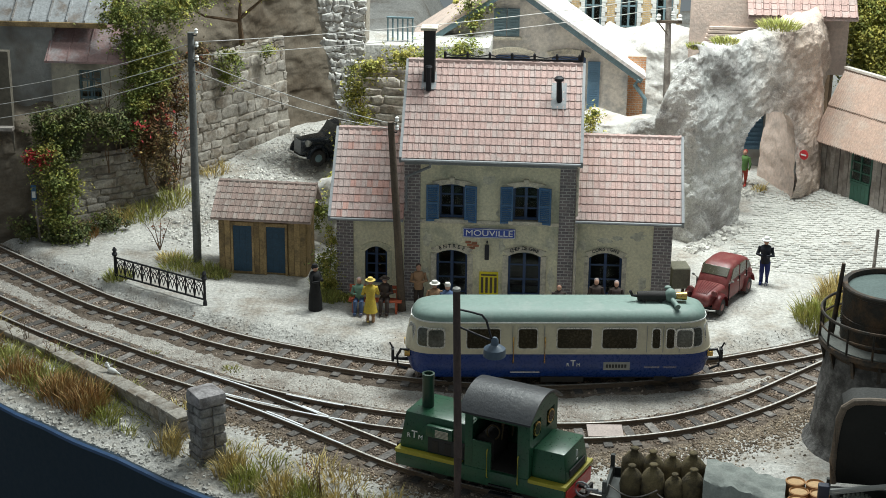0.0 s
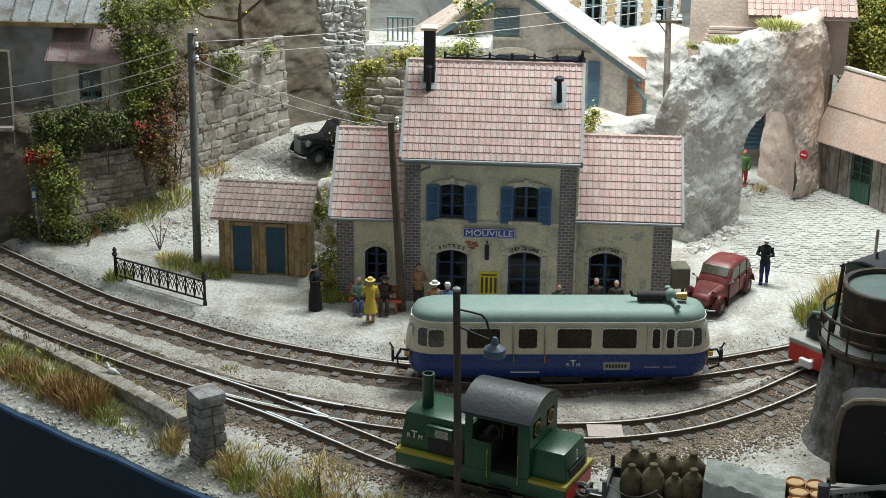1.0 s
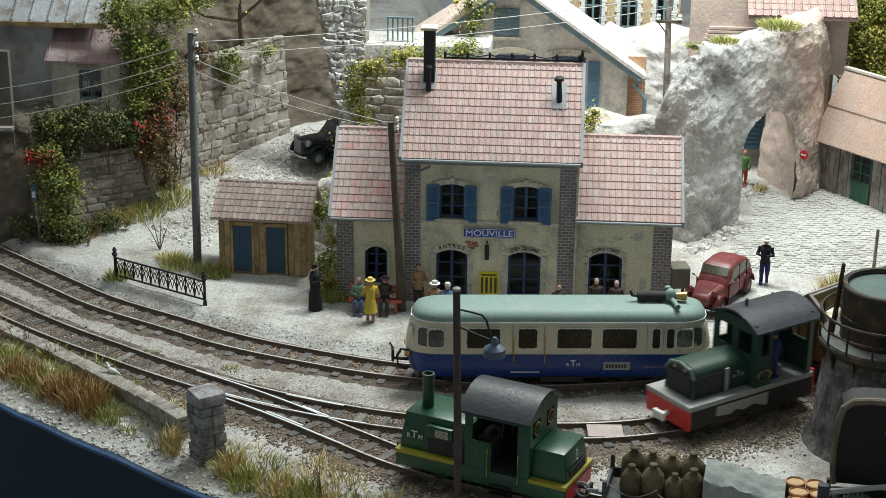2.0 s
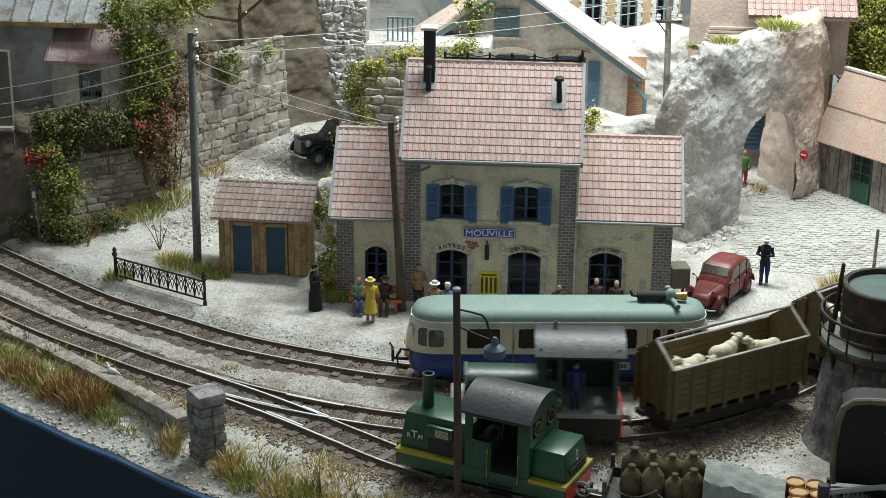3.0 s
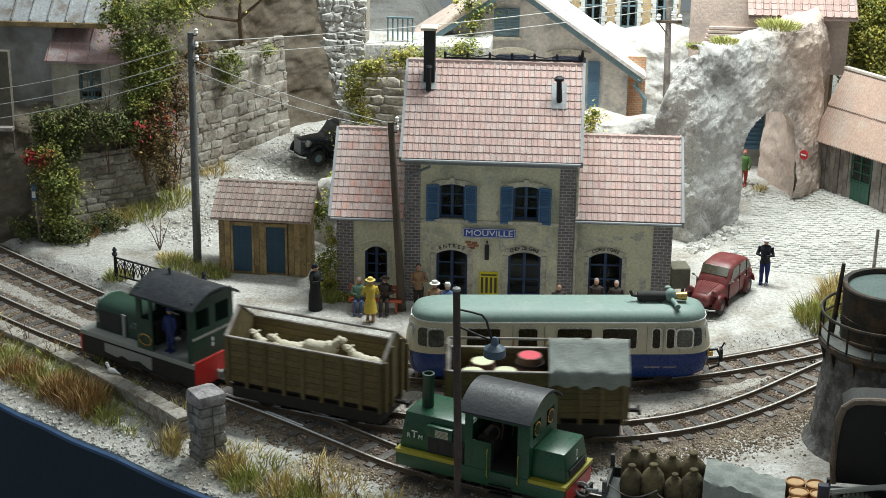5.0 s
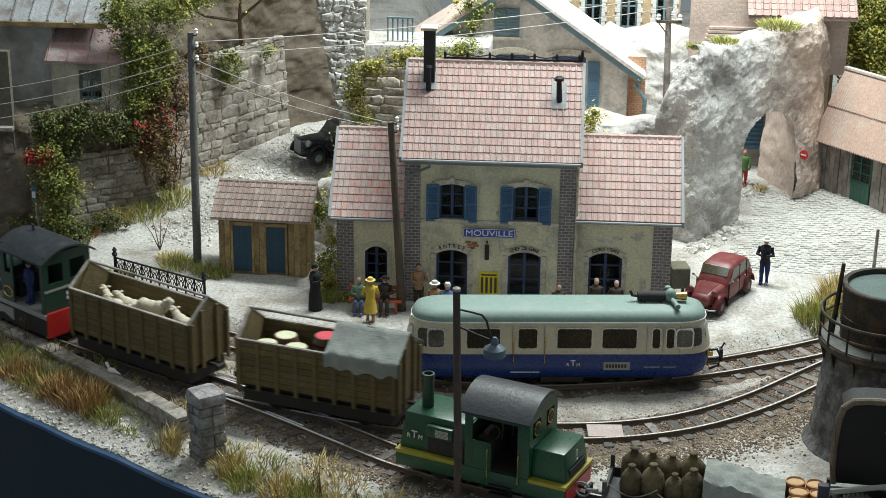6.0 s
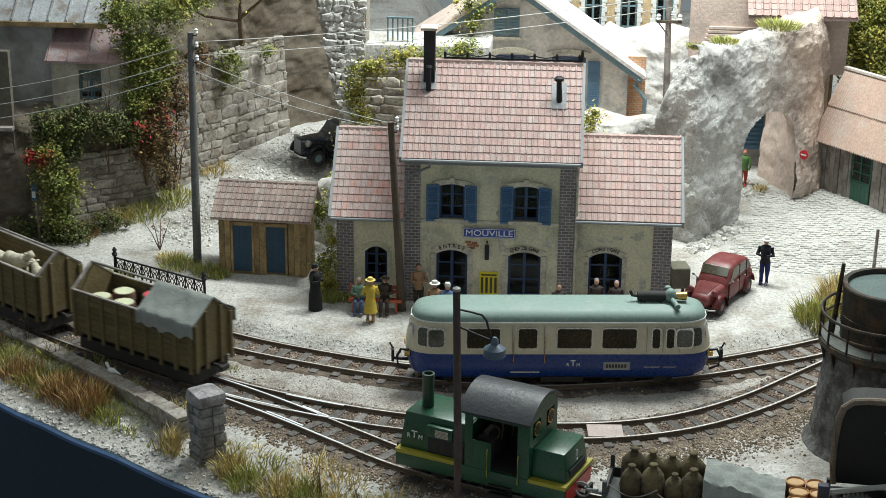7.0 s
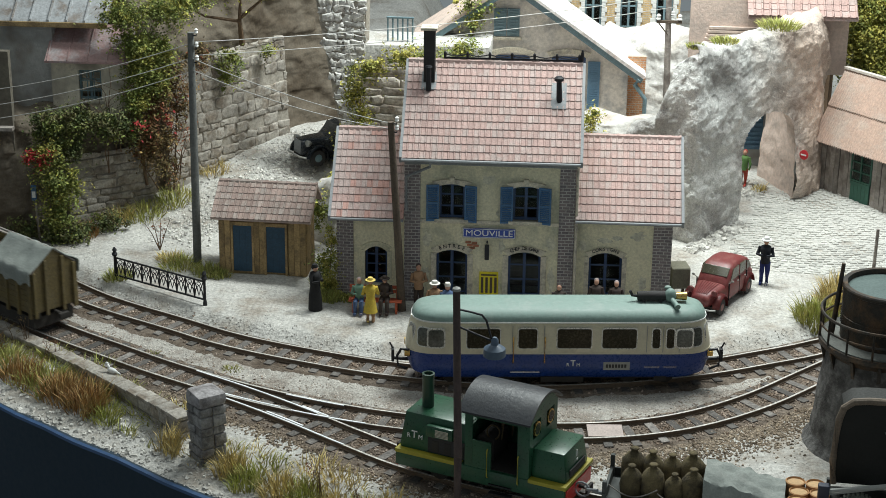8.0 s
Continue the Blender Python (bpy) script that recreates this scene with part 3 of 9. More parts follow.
def station():
    st = thing("station_building", "two-storey cream plaster station with tiled roofs and two lower wings", "station", at(0, 0, 0))
    # main block
    doors = [(-1.98, -0.86, 0, 2.02), (0.60, 1.76, 0, 2.02)]
    wins = [(-1.90, -0.98, 3.20, 4.50), (0.72, 1.64, 3.20, 4.50)]
    bm = bmesh.new()
    holed(bm, -3.02, 2.82, -0.3, 5.62, 0, 0.3, doors + wins)
    part("front_wall", bm, PLASTER, st)
    bm = bmesh.new()
    box(bm, -3.02, 2.82, 4.7, 5.0, -0.3, 5.62)
    part("back_wall", bm, PLASTER, st)
    for x0, x1 in ((-3.02, -2.72), (2.52, 2.82)):
        bm = bmesh.new()
        prism(bm, [(0.3, -0.3), (4.7, -0.3), (4.7, 5.62), (2.5, 8.1), (0.3, 5.8)], "x", x0, x1)
        part("side_wall", bm, PLASTER, st)
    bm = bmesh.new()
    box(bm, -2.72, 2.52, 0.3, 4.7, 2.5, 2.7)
    # dark sheet across the rooms, painted as their shade
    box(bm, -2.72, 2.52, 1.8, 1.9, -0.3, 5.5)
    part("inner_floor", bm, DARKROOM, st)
    for x0, x1 in ((-3.13, -2.56), (2.36, 2.92)):
        bm = bmesh.new()
        box(bm, x0, x1, -0.06, 0.25, -0.3, 5.58, 0.01)
        part("brick_quoin", bm, QUOIN, st, "grey-violet brick corner pilaster")
    bm = bmesh.new()
    box(bm, -2.56, 2.36, -0.05, 0.1, 3.02, 3.16, 0.02)
    part("string_course", bm, LIMESTONE, st, "worn pale stone string course")
    # roof
    yr, zr = 2.5, 8.30
    roof_slope(st, -3.2, 3.03, -0.4, 5.50, yr, zr, (0.93, 0.0, 0.07), seed=3)
    roof_slope(st, -3.2, 3.03, 5.4, 5.50, yr, zr, (1, 0, 0), front=False)
    ridge_tiles(st, -3.2, 3.03, yr, zr + 0.03, TILE)
    for x in (-3.24, 3.08):
        verge(st, x, -0.42, 5.5, yr, zr)
        verge(st, x, 5.42, 5.5, yr, zr)
    bm = bmesh.new()
    tube(bm, [(-3.2, -0.46, 5.46), (3.05, -0.46, 5.46)], 0.06, 8)
    box(bm, -3.1, 2.95, -0.36, -0.06, 5.30, 5.36)
    part("gutter", bm, ZINC, st, "dull zinc gutter under the eave")
    # iron crest along the ridge
    bm = bmesh.new()
    box(bm, -1.95, 3.0, yr - 0.03, yr + 0.03, zr + 0.10, zr + 0.15)
    for i in range(7):
        x = -1.9 + i * 0.8
        lathe(bm, [(0.03, 0), (0.05, 0.05), (0.05, 0.22), (0.02, 0.26)], 8, Matrix.Translation((x, yr, zr + 0.1)))
        if i < 6:
            tube(bm, [(x, yr, zr + 0.27), (x + 0.2, yr, zr + 0.21), (x + 0.4, yr, zr + 0.19), (x + 0.6, yr, zr + 0.22), (x + 0.8, yr, zr + 0.27)], 0.022, 6)
    lathe(bm, [(0.05, 0), (0.06, 0.3), (0.03, 0.42)], 8, Matrix.Translation((3.0, yr, zr + 0.1)))
    part("ridge_crest", bm, BLACK, st, "black iron cresting along the ridge")
    # chimney
    bm = bmesh.new()
    box(bm, -2.62, -2.22, 1.75, 2.2, 7.3, 9.58, 0.015)
    chim = part("chimney", bm, SOOT, st, "tall sooty black brick chimney with pale cap")
    bm = bmesh.new()
    box(bm, -2.72, -2.13, 1.65, 2.3, 9.58, 9.68, 0.02)
    part("cap", bm, LIMESTONE, chim)
    bm = bmesh.new()
    cyl(bm, (-2.42, 1.55, 7.45), (-2.42, 1.55, 8.3), 0.1, 0.09, 10)
    cyl(bm, (-2.42, 1.55, 8.3), (-2.42, 1.55, 8.36), 0.14, 0.1, 10)
    part("stove_pipe", bm, BLACK, st, "black stove pipe")
    for xc, t0, t1, hw in ((-2.42, 0.68, 0.86, 0.26), (2.21, 0.52, 0.78, 0.27)):
        bm = bmesh.new()
        prism(bm, [(-0.4 + 2.9 * t0, 5.5 + 2.8 * t0 + 0.05), (-0.4 + 2.9 * t1, 5.5 + 2.8 * t1 + 0.05), (-0.4 + 2.9 * t1 - 0.02, 5.5 + 2.8 * t1 + 0.09), (-0.4 + 2.9 * t0 - 0.02, 5.5 + 2.8 * t0 + 0.09)], "x", xc - hw, xc + hw)
        part("flashing", bm, ZINC, st, "crumpled zinc flashing")
    bm = bmesh.new()
    cyl(bm, (2.24, 1.35, 7.1), (2.20, 1.35, 8.0), 0.11, 0.09, 10)
    lathe(bm, [(0.1, 0), (0.17, 0.05), (0.17, 0.14), (0.1, 0.2)], 10, Matrix.Translation((2.2, 1.35, 7.95)))
    part("vent_pipe", bm, BLACK, st, "short black roof vent pipe")
    # upper windows
    for x0, x1, z0, z1 in wins:
        xc = (x0 + x1) / 2
        casement(st, xc, 0.46, z0, z1, 0.12, bars=2)
        bm = bmesh.new()
        lintel(bm, xc, 0.5, z1 - 0.1, 0.1, 0.17, -0.07, 0.12, 0.2)
        box(bm, xc - 0.09, xc + 0.09, -0.10, 0.1, z1 + 0.02, z1 + 0.26, 0.02)
        part("lintel", bm, LIMESTONE, st, "arched pale stone lintel with keystone")
        bm = bmesh.new()
        box(bm, x0 - 0.15, x1 + 0.15, -0.14, 0.15, z0 - 0.12, z0, 0.02)
        part("sill", bm, LIMESTONE, st)
        shutter(st, x0 - 0.0, z0 - 0.08, z1 - 0.02, 0.45, -0.06, 8, True)
        shutter(st, x1 + 0.0, z0 - 0.08, z1 - 0.02, 0.45, -0.06, 14, False)
    # doors
    for (x0, x1, z0, z1), word in zip(doors, ("ENTREE", "CHEF DE GARE")):
        xc = (x0 + x1) / 2
        bm = bmesh.new()
        for a, c in ((x0 - 0.2, x0), (x1, x1 + 0.2)):
            box(bm, a, c, -0.05, 0.2, -0.25, z1 - 0.14, 0.015)
        lintel(bm, xc, (x1 - x0) / 2, z1 - 0.16, 0.16, 0.2, -0.05, 0.2, 0.2)
        jamb = part("door_surround", bm, LIMESTONE, st, "chipped pale stone door surround")
        n = len(word)
        for i, ch in enumerate(word):
            t = (i - (n - 1) / 2) / n * 2
            if ch != " ":
                text_part("letter", ch, 0.19, BLACK, jamb, at(xc + t * 0.50, -0.058, z1 + 0.075 + 0.12 * (1 - t * t) - 0.04, 0, 90, t * 22))
        casement(st, xc, (x1 - x0) / 2, -0.2, z1, 0.16, bars=3, name="door")
    # bricks laid bare beside the entrance arch
    for i, (x, z) in enumerate(((-0.78, 2.22), (-0.56, 2.20), (-0.70, 2.11), (-0.62, 2.30), (-0.80, 2.02), (-0.84, 2.33))):
        bm = bmesh.new()
        box(bm, x - 0.1, x + 0.1, -0.035, 0.03, z - 0.04, z + 0.04, 0.012)
        part("brick", bm, ORANGE_BARE, st)
    # sign, clock lamp, notice
    bm = bmesh.new()
    box(bm, -1.03, 0.84, -0.13, -0.09, 2.55, 2.90, 0.008)
    sign = part("name_board", bm, SIGN_BLUE, st, "blue enamel station name board")
    text_part("letters", "MOUVILLE", 0.30, WHITE, sign, at(-0.095, -0.134, 2.72, 0, 90), 1.66)
    bm = bmesh.new()
    for a, c, z0, z1 in ((-1.01, 0.82, 2.565, 2.58), (-1.01, 0.82, 2.87, 2.885), (-1.01, -0.995, 2.58, 2.87), (0.805, 0.82, 2.58, 2.87)):
        box(bm, a, c, -0.136, -0.129, z0, z1)
    part("border", bm, WHITE, sign)
    bm = bmesh.new()
    box(bm, -0.24, -0.08, -0.25, -0.1, 1.75, 2.3, 0.03)
    tube(bm, [(-0.16, 0.0, 2.38), (-0.16, -0.2, 2.4), (-0.16, -0.2, 2.3)], 0.03)
    part("wall_lantern", bm, BLACK, st, "black iron wall lantern")
    bm = bmesh.new()
    box(bm, -0.42, 0.26, -0.05, 0.0, 0.35, 1.22, 0.01)
    notice = part("notice_board", bm, YELLOW, st, "yellow timetable notice")
    bm = bmesh.new()
    for i in range(4):
        box(bm, -0.36 + i * 0.16, -0.27 + i * 0.16, -0.055, -0.049, 0.42, 1.02)
    box(bm, -0.36, 0.2, -0.055, -0.049, 1.08, 1.14)
    part("print_bars", bm, DARK_WOOD, notice)
    # wings
    for side, x0, x1, ze, zr2, op, mix, seed in ((-1, -5.52, -3.0, 3.19, 5.69, (-4.55, -3.75, 0.55, 2.02), (0.66, 0.14, 0.2), 5), (1, 2.8, 6.34, 3.36, 5.67, (3.48, 4.66, -0.1, 2.06), (0.98, 0.0, 0.02), 7)):
        y0 = 0.1
        bm = bmesh.new()
        holed(bm, x0, x1, -0.3, ze + 0.02, y0, y0 + 0.3, [op])
        part("wing_front_wall", bm, PLASTER, st)
        bm = bmesh.new()
        box(bm, x0, x1, 4.6, 4.9, -0.3, ze + 0.02)
        part("wing_back_wall", bm, PLASTER, st)
        e0 = (x0, x0 + 0.3) if side < 0 else (x1 - 0.3, x1)
        bm = bmesh.new()
        prism(bm, [(y0 + 0.3, -0.3), (4.6, -0.3), (4.6, ze), (2.5, zr2 - 0.2), (y0 + 0.3, ze + 0.1)], "x", *e0)
        part("gable_wall", bm, PLASTER, st)
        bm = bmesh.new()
        # dark sheet that paints the wing's unlit room
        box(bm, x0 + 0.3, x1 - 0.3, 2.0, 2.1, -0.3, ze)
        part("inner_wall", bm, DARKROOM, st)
        a, c = (x0 - 0.05, x0 + 0.55) if side < 0 else (x1 - 0.62, x1 + 0.05)
        bm = bmesh.new()
        box(bm, a, c, y0 - 0.05, y0 + 0.25, -0.3, ze - 0.05, 0.01)
        part("brick_quoin", bm, QUOIN, st, "grey-violet brick corner pilaster")
        r0, r1 = (-5.74, -3.14) if side < 0 else (2.94, 6.66)
        roof_slope(st, r0, r1, -0.25, ze, 2.5, zr2, mix, seed=seed)
        roof_slope(st, r0, r1, 5.25, ze, 2.5, zr2, (1, 0, 0), front=False)
        ridge_tiles(st, r0, r1, 2.5, zr2 + 0.03, TILE)
        xv = r0 - 0.05 if side < 0 else r1 + 0.05
        verge(st, xv, -0.28, ze, 2.5, zr2)
        bm = bmesh.new()
        tube(bm, [(r0, -0.31, ze - 0.04), (r1, -0.31, ze - 0.04)], 0.055, 8)
        part("gutter", bm, ZINC, st)
        xc, half = (op[0] + op[1]) / 2, (op[1] - op[0]) / 2
        bm = bmesh.new()
        lintel(bm, xc, half, op[3] - 0.2, 0.2, 0.18, y0 - 0.04, y0 + 0.2, 0.16)
        for p, q in ((op[0] - 0.16, op[0]), (op[1], op[1] + 0.16)):
            box(bm, p, q, y0 - 0.04, y0 + 0.2, op[2] - 0.1, op[3] - 0.16, 0.01)
        sur = part("opening_surround", bm, PLASTER if side < 0 else LIMESTONE, st)
        casement(st, xc, half, op[2], op[3], y0 + 0.16, bars=3)
        if side > 0:
            word = "CONSIGNE"
            for i, ch in enumerate(word):
                t = (i - 3.5) / 8 * 2
                text_part("letter", ch, 0.17, BLACK, sur, at(xc + t * 0.5, y0 - 0.046, op[3] + 0.055 + 0.13 * (1 - t * t) - 0.04, 0, 90, t * 22))
    for i, (x, z, w, h, y) in enumerate(((4.0, 2.52, 0.34, 0.12, 0.1), (4.45, 2.62, 0.22, 0.1, 0.1), (3.2, 2.3, 0.16, 0.3, 0.1), (5.2, 2.7, 0.3, 0.2, 0.1), (5.4, 0.9, 0.2, 0.35, 0.1), (-2.3, 2.4, 0.18, 0.3, 0.0), (2.1, 2.35, 0.2, 0.28, 0.0), (-0.15, 4.7, 0.3, 0.18, 0.0), (-2.35, 1.0, 0.14, 0.4, 0.0), (0.3, 3.5, 0.16, 0.3, 0.0), (-4.9, 1.0, 0.1, 0.4, 0.1), (0.35, 2.2, 0.14, 0.3, 0.0), (2.15, 1.0, 0.14, 0.5, 0.0))):
        peeled(st, x, z, w, h, y, 300 + i)
    # downpipes
    bm = bmesh.new()
    tube(bm, [(2.98, -0.4, 5.42), (2.98, -0.12, 5.2), (2.98, -0.12, 0.0)], 0.05, 8)
    part("downpipe", bm, LIMESTONE, st, "pale painted downpipe")
    bm = bmesh.new()
    tube(bm, [(-2.2, -0.4, 5.44), (-2.2, -0.3, 5.2), (-3.05, -0.14, 4.75), (-3.05, -0.14, 3.5)], 0.05, 8)
    part("downpipe", bm, ZINC, st)


station()
# ---- rocks and walls behind ----
def rock_sheet(name, label, path, material, rough=0.35, lean=0.12, nu=110, nv=70, seed=1, back=5.0, hole=None, category="rock face", freq=0.5, jag=0.12, skirt=True, crisp=0.04):
    """A rock face over a path of (x, y, foot z, top z), leaning back, with a ledge behind its top."""
    line = smooth_line([(p[0], p[1], 0) for p in path], 0.05)
    keys = [0.0]
    for a, c in zip(path, path[1:]):
        keys.append(keys[-1] + math.hypot(c[0] - a[0], c[1] - a[1]))
    vs, fs, sx = [], [], seed * 13.7
    hidden = set()
    rows = nv + 6
    for i in range(nu):
        f = i / (nu - 1)
        p = line[round(f * (len(line) - 1))]
        q, r = line[max(0, round(f * (len(line) - 1)) - 12)], line[min(len(line) - 1, round(f * (len(line) - 1)) + 12)]
        t = (r - q).normalized()
        nx, ny = -t.y, t.x
        s = f * keys[-1]
        z0, z1 = float(np.interp(s, keys, [k[2] for k in path])), float(np.interp(s, keys, [k[3] for k in path]))
        z1 += 0.35 * noise.noise((s * 0.9, seed, 2.2))
        for j in range(rows):
            if j < nv:
                h = j / (nv - 1)
                z = z0 - 0.3 + (z1 - z0 + 0.3) * h
                d = lean * (z - z0) + rough * noise.fractal((p.x * freq + sx, p.y * freq + z * freq * 0.4, z * freq), 1.0, 2.1, 3) * 1.3
                d += jag * (noise.cell_vector((p.x * 0.8 + z * 0.3 + sx, p.y * 0.8, z * 1.2)).x - 0.5) * 0.6 + jag * noise.ridged_multi_fractal((p.x * 1.6, p.y * 1.6, z * 1.8), 1.0, 2.2, 3, 1.0, 2.0) * 0.35
                d += crisp * noise.fractal((p.x * 3.1, p.y * 3.1, z * 3.1), 0.8, 2.2, 4)
                d += 0.6 * max(0, h - 0.9) ** 1 * 3
            else:
                e = (j - nv + 1) / 6
                d = lean * (z1 - z0) + 0.25 + back * e
                z = z1 + 0.12 + 0.25 * noise.noise((p.x * 0.7 + d, p.y * 0.7, seed)) - (9 if skirt and j == rows - 1 else 0)
            vs.append((p.x + nx * d, p.y + ny * d, z))
            if hole and hole(s, vs[-1][2]):
                hidden.add(len(vs) - 1)
    for i in range(nu - 1):
        for j in range(rows - 1):
            a = i * rows + j
            q = (a, a + rows, a + rows + 1, a + 1)
            if not all(k in hidden for k in q):
                fs.append(q)
    return tagged(stray(name, vs, fs, material, smooth=True), label, category, kind="structure")


rock_sheet("rock_face_west", "brown-grey rock face with stone courses and creepers", [(-30, 9, 0, 6.2), (-24, 6.3, 0, 5.6), (-19.4, 4.9, 0, 4.6), (-16.7, 6.2, 0.1, 4.7), (-15.2, 7.4, 0.3, 5.2), (-13.7, 8.8, 0.6, 8.5), (-12.5, 11.5, 1.0, 10), (-10.9, 12.8, 1.2, 10.5), (-9.6, 14.6, 1.5, 10.5), (-8.2, 16.2, 1.7, 10.5), (-6.4, 17.0, 1.7, 10.5)], BROWN_ROCK, seed=2, nu=340, nv=170, rough=0.35, jag=0.1, freq=0.4, crisp=0.05)
rock_sheet("rock_face_north", "grey rock wall behind the station", [(-6.2, 10.2, 0.5, 6.2), (-4.5, 9.8, 0, 6.0), (-2, 9.8, 0, 5.9), (1.5, 10.0, 0, 4.4), (3.2, 9.6, 0, 4.0), (6, 9.4, 0, 3.9)], ROCK, seed=4, lean=0.03, nu=140, back=1.6, rough=0.25)


rock_sheet("rock_spur", "pale plaster rock spur between the hut and the station", [(-7.6, 6.2, 0.2, 2.3), (-6.7, 5.2, 0.1, 2.5), (-5.9, 4.9, 0, 2.2), (-5.6, 5.6, 0, 1.8)], ROCK, seed=15, lean=0.2, nu=60, nv=40, rough=0.22, jag=0.08, back=0.8, category="rock", skirt=False)


def tinted_rock():
    """Grey plaster rock whose far end was painted pink."""
    m = mat("grey_and_pink_plaster_rock", (0.58, 0.57, 0.55), 0.95, var=0.3, scale=0.5, bump=1.0, fine=17, second=(0.42, 0.40, 0.385), amount=0.5)
    nt = m.node_tree
    n, ln = nt.nodes, nt.links
    b = n["Principled BSDF"]
    old = b.inputs["Base Color"].links[0].from_socket
    tc, sep, wob, add, ramp, mx = n.new("ShaderNodeTexCoord"), n.new("ShaderNodeSeparateXYZ"), n.new("ShaderNodeTexNoise"), n.new("ShaderNodeMath"), n.new("ShaderNodeMapRange"), n.new("ShaderNodeMix")
    ln.new(tc.outputs["Object"], sep.inputs[0])
    ln.new(tc.outputs["Object"], wob.inputs["Vector"])
    wob.inputs["Scale"].default_value, wob.inputs["Detail"].default_value = 45, 6
    add.operation = "MULTIPLY_ADD"
    ln.new(wob.outputs[0], add.inputs[0])
    add.inputs[1].default_value = 0.06
    ln.new(sep.outputs[0], add.inputs[2])
    ramp.inputs["From Min"].default_value, ramp.inputs["From Max"].default_value = 9.6 * K + 0.03, 12.6 * K + 0.03
    ln.new(add.outputs[0], ramp.inputs["Value"])
    mx.data_type, mx.blend_type = "RGBA", "MULTIPLY"
    ln.new(ramp.outputs[0], mx.inputs[0])
    ln.new(old, mx.inputs[6])
    mx.inputs[7].default_value = (1.12, 0.90, 0.78, 1)
    ln.new(mx.outputs[2], b.inputs["Base Color"])
    return m


EAST_ROCK = tinted_rock()


def arch_hole(s, z):
    u = s - 6.75
    return 0.0 < u < 3.2 and z < 3.3 + 1.2 * math.sqrt(max(0, 1 - ((u - 1.6) / 1.6) ** 2))


rock_sheet("rock_face_east", "pale grey plaster rock wall pierced by an arched gateway", [(5.0, 9.4, 0, 4.0), (5.85, 8.42, 0, 4.5), (6.3, 7.9, 0, 6.9), (7.5, 6.9, 0, 7.5), (8.6, 7.8, 0, 7.5), (9.6, 9.1, 0.1, 7.4), (11, 10.4, 0.3, 7.5), (12.4, 11.7, 0.4, 7.8), (13.2, 13.0, 0.5, 7.8), (13.6, 15, 0.5, 7.8)], EAST_ROCK, seed=6, lean=0.03, nu=300, nv=210, rough=0.2, hole=arch_hole, jag=0.05, back=1.0, skirt=False, crisp=0.06)


def archway():
    """The soffit of the arch; behind it the lane lies open to the light."""
    bm = bmesh.new()
    rows = []
    for k in range(4):
        f = k / 3
        row = []
        for i in range(28):
            t = i / 36
            if t <= 0.25:
                z, u = 3.4 * t / 0.25 - 0.3, -0.02
            else:
                q = math.pi * (t - 0.25) / 0.5
                u, z = 1.6 - 1.62 * math.cos(q), 3.1 + 1.4 * math.sin(q)
            x, y = 9.55 + u * 0.735 - 0.25 * f, 9.65 + u * 0.68 + 0.4 * f
            v = noise.noise_vector((x * 1.1, y * 1.1, z * 1.1)) * 0.05
            row.append(bm.verts.new((x + v.x, y + v.y, z + v.z)))
        rows.append(row)
    for a, c in zip(rows, rows[1:]):
        for i in range(27):
            bm.faces.new((a[i], c[i], c[i + 1], a[i + 1]))
    tagged(part("archway_lining", bm, PINK_ROCK, smooth=50), "pinkish rendered lining of the arched gateway", "archway", kind="structure")


def far_shutter_wall():
    """The shaded house wall that closes the lane beyond the arch."""
    h = thing("lane_house", "shaded house wall with blue louvres beyond the arch", "house")
    bm = bmesh.new()
    box(bm, 8.6, 12.4, 16.0, 16.3, 0, 5.2)
    part("wall", bm, GREY_WALL, h)
    bm = bmesh.new()
    box(bm, 10.1, 11.1, 15.94, 16.0, 1.2, 3.6, 0.02)
    leaf = part("shutter", bm, SHUTTER_BLUE, h, "slate-blue louvred shutter")
    for i in range(11):
        bm = bmesh.new()
        box(bm, 10.16, 11.04, 15.89, 15.94, 1.3 + i * 0.2, 1.4 + i * 0.2)
        part("slat", bm, SHUTTER_BLUE, leaf)



archway()
rock_sheet("passage_wall", "pinkish rendered wall of the lane beyond the arch", [(11.95, 11.75, 0.3, 3.5), (11.65, 12.6, 0.4, 4.4), (11.3, 13.5, 0.5, 4.8), (10.85, 14.6, 0.5, 4.8)][::-1], PINK_ROCK, seed=9, lean=0.05, nu=60, nv=50, rough=0.1, jag=0.03, back=0.1, category="wall", skirt=False, crisp=0.03)


def multi(name, items, parent=None, m=None, smooth=35):
    """One mesh of several materials: items of (material, builder)."""
    bm = bmesh.new()
    mats = []
    for material, build in items:
        before = len(bm.faces)
        build(bm)
        bm.faces.ensure_lookup_table()
        if material not in mats:
            mats.append(material)
        for f in bm.faces[before:]:
            f.material_index = mats.index(material)
    bmesh.ops.scale(bm, vec=(K, K, K), verts=bm.verts)
    me = bpy.data.meshes.new(name)
    bm.to_mesh(me)
    bm.free()
    for q in mats:
        me.materials.append(q)
    me.polygons.foreach_set("use_smooth", [True] * len(me.polygons))
    me.set_sharp_from_angle(angle=radians(smooth))
    ob = new(name, me)
    ob.parent = parent
    if m is not None:
        ob.matrix_basis = m
    return ob


# ---- plants ----
def leaf_mat(name, a, c):
    m = mat(name, a, 0.75, var=0.25, scale=2.2, bump=0, fine=9, second=c, amount=0.55, island=0.45)
    return m


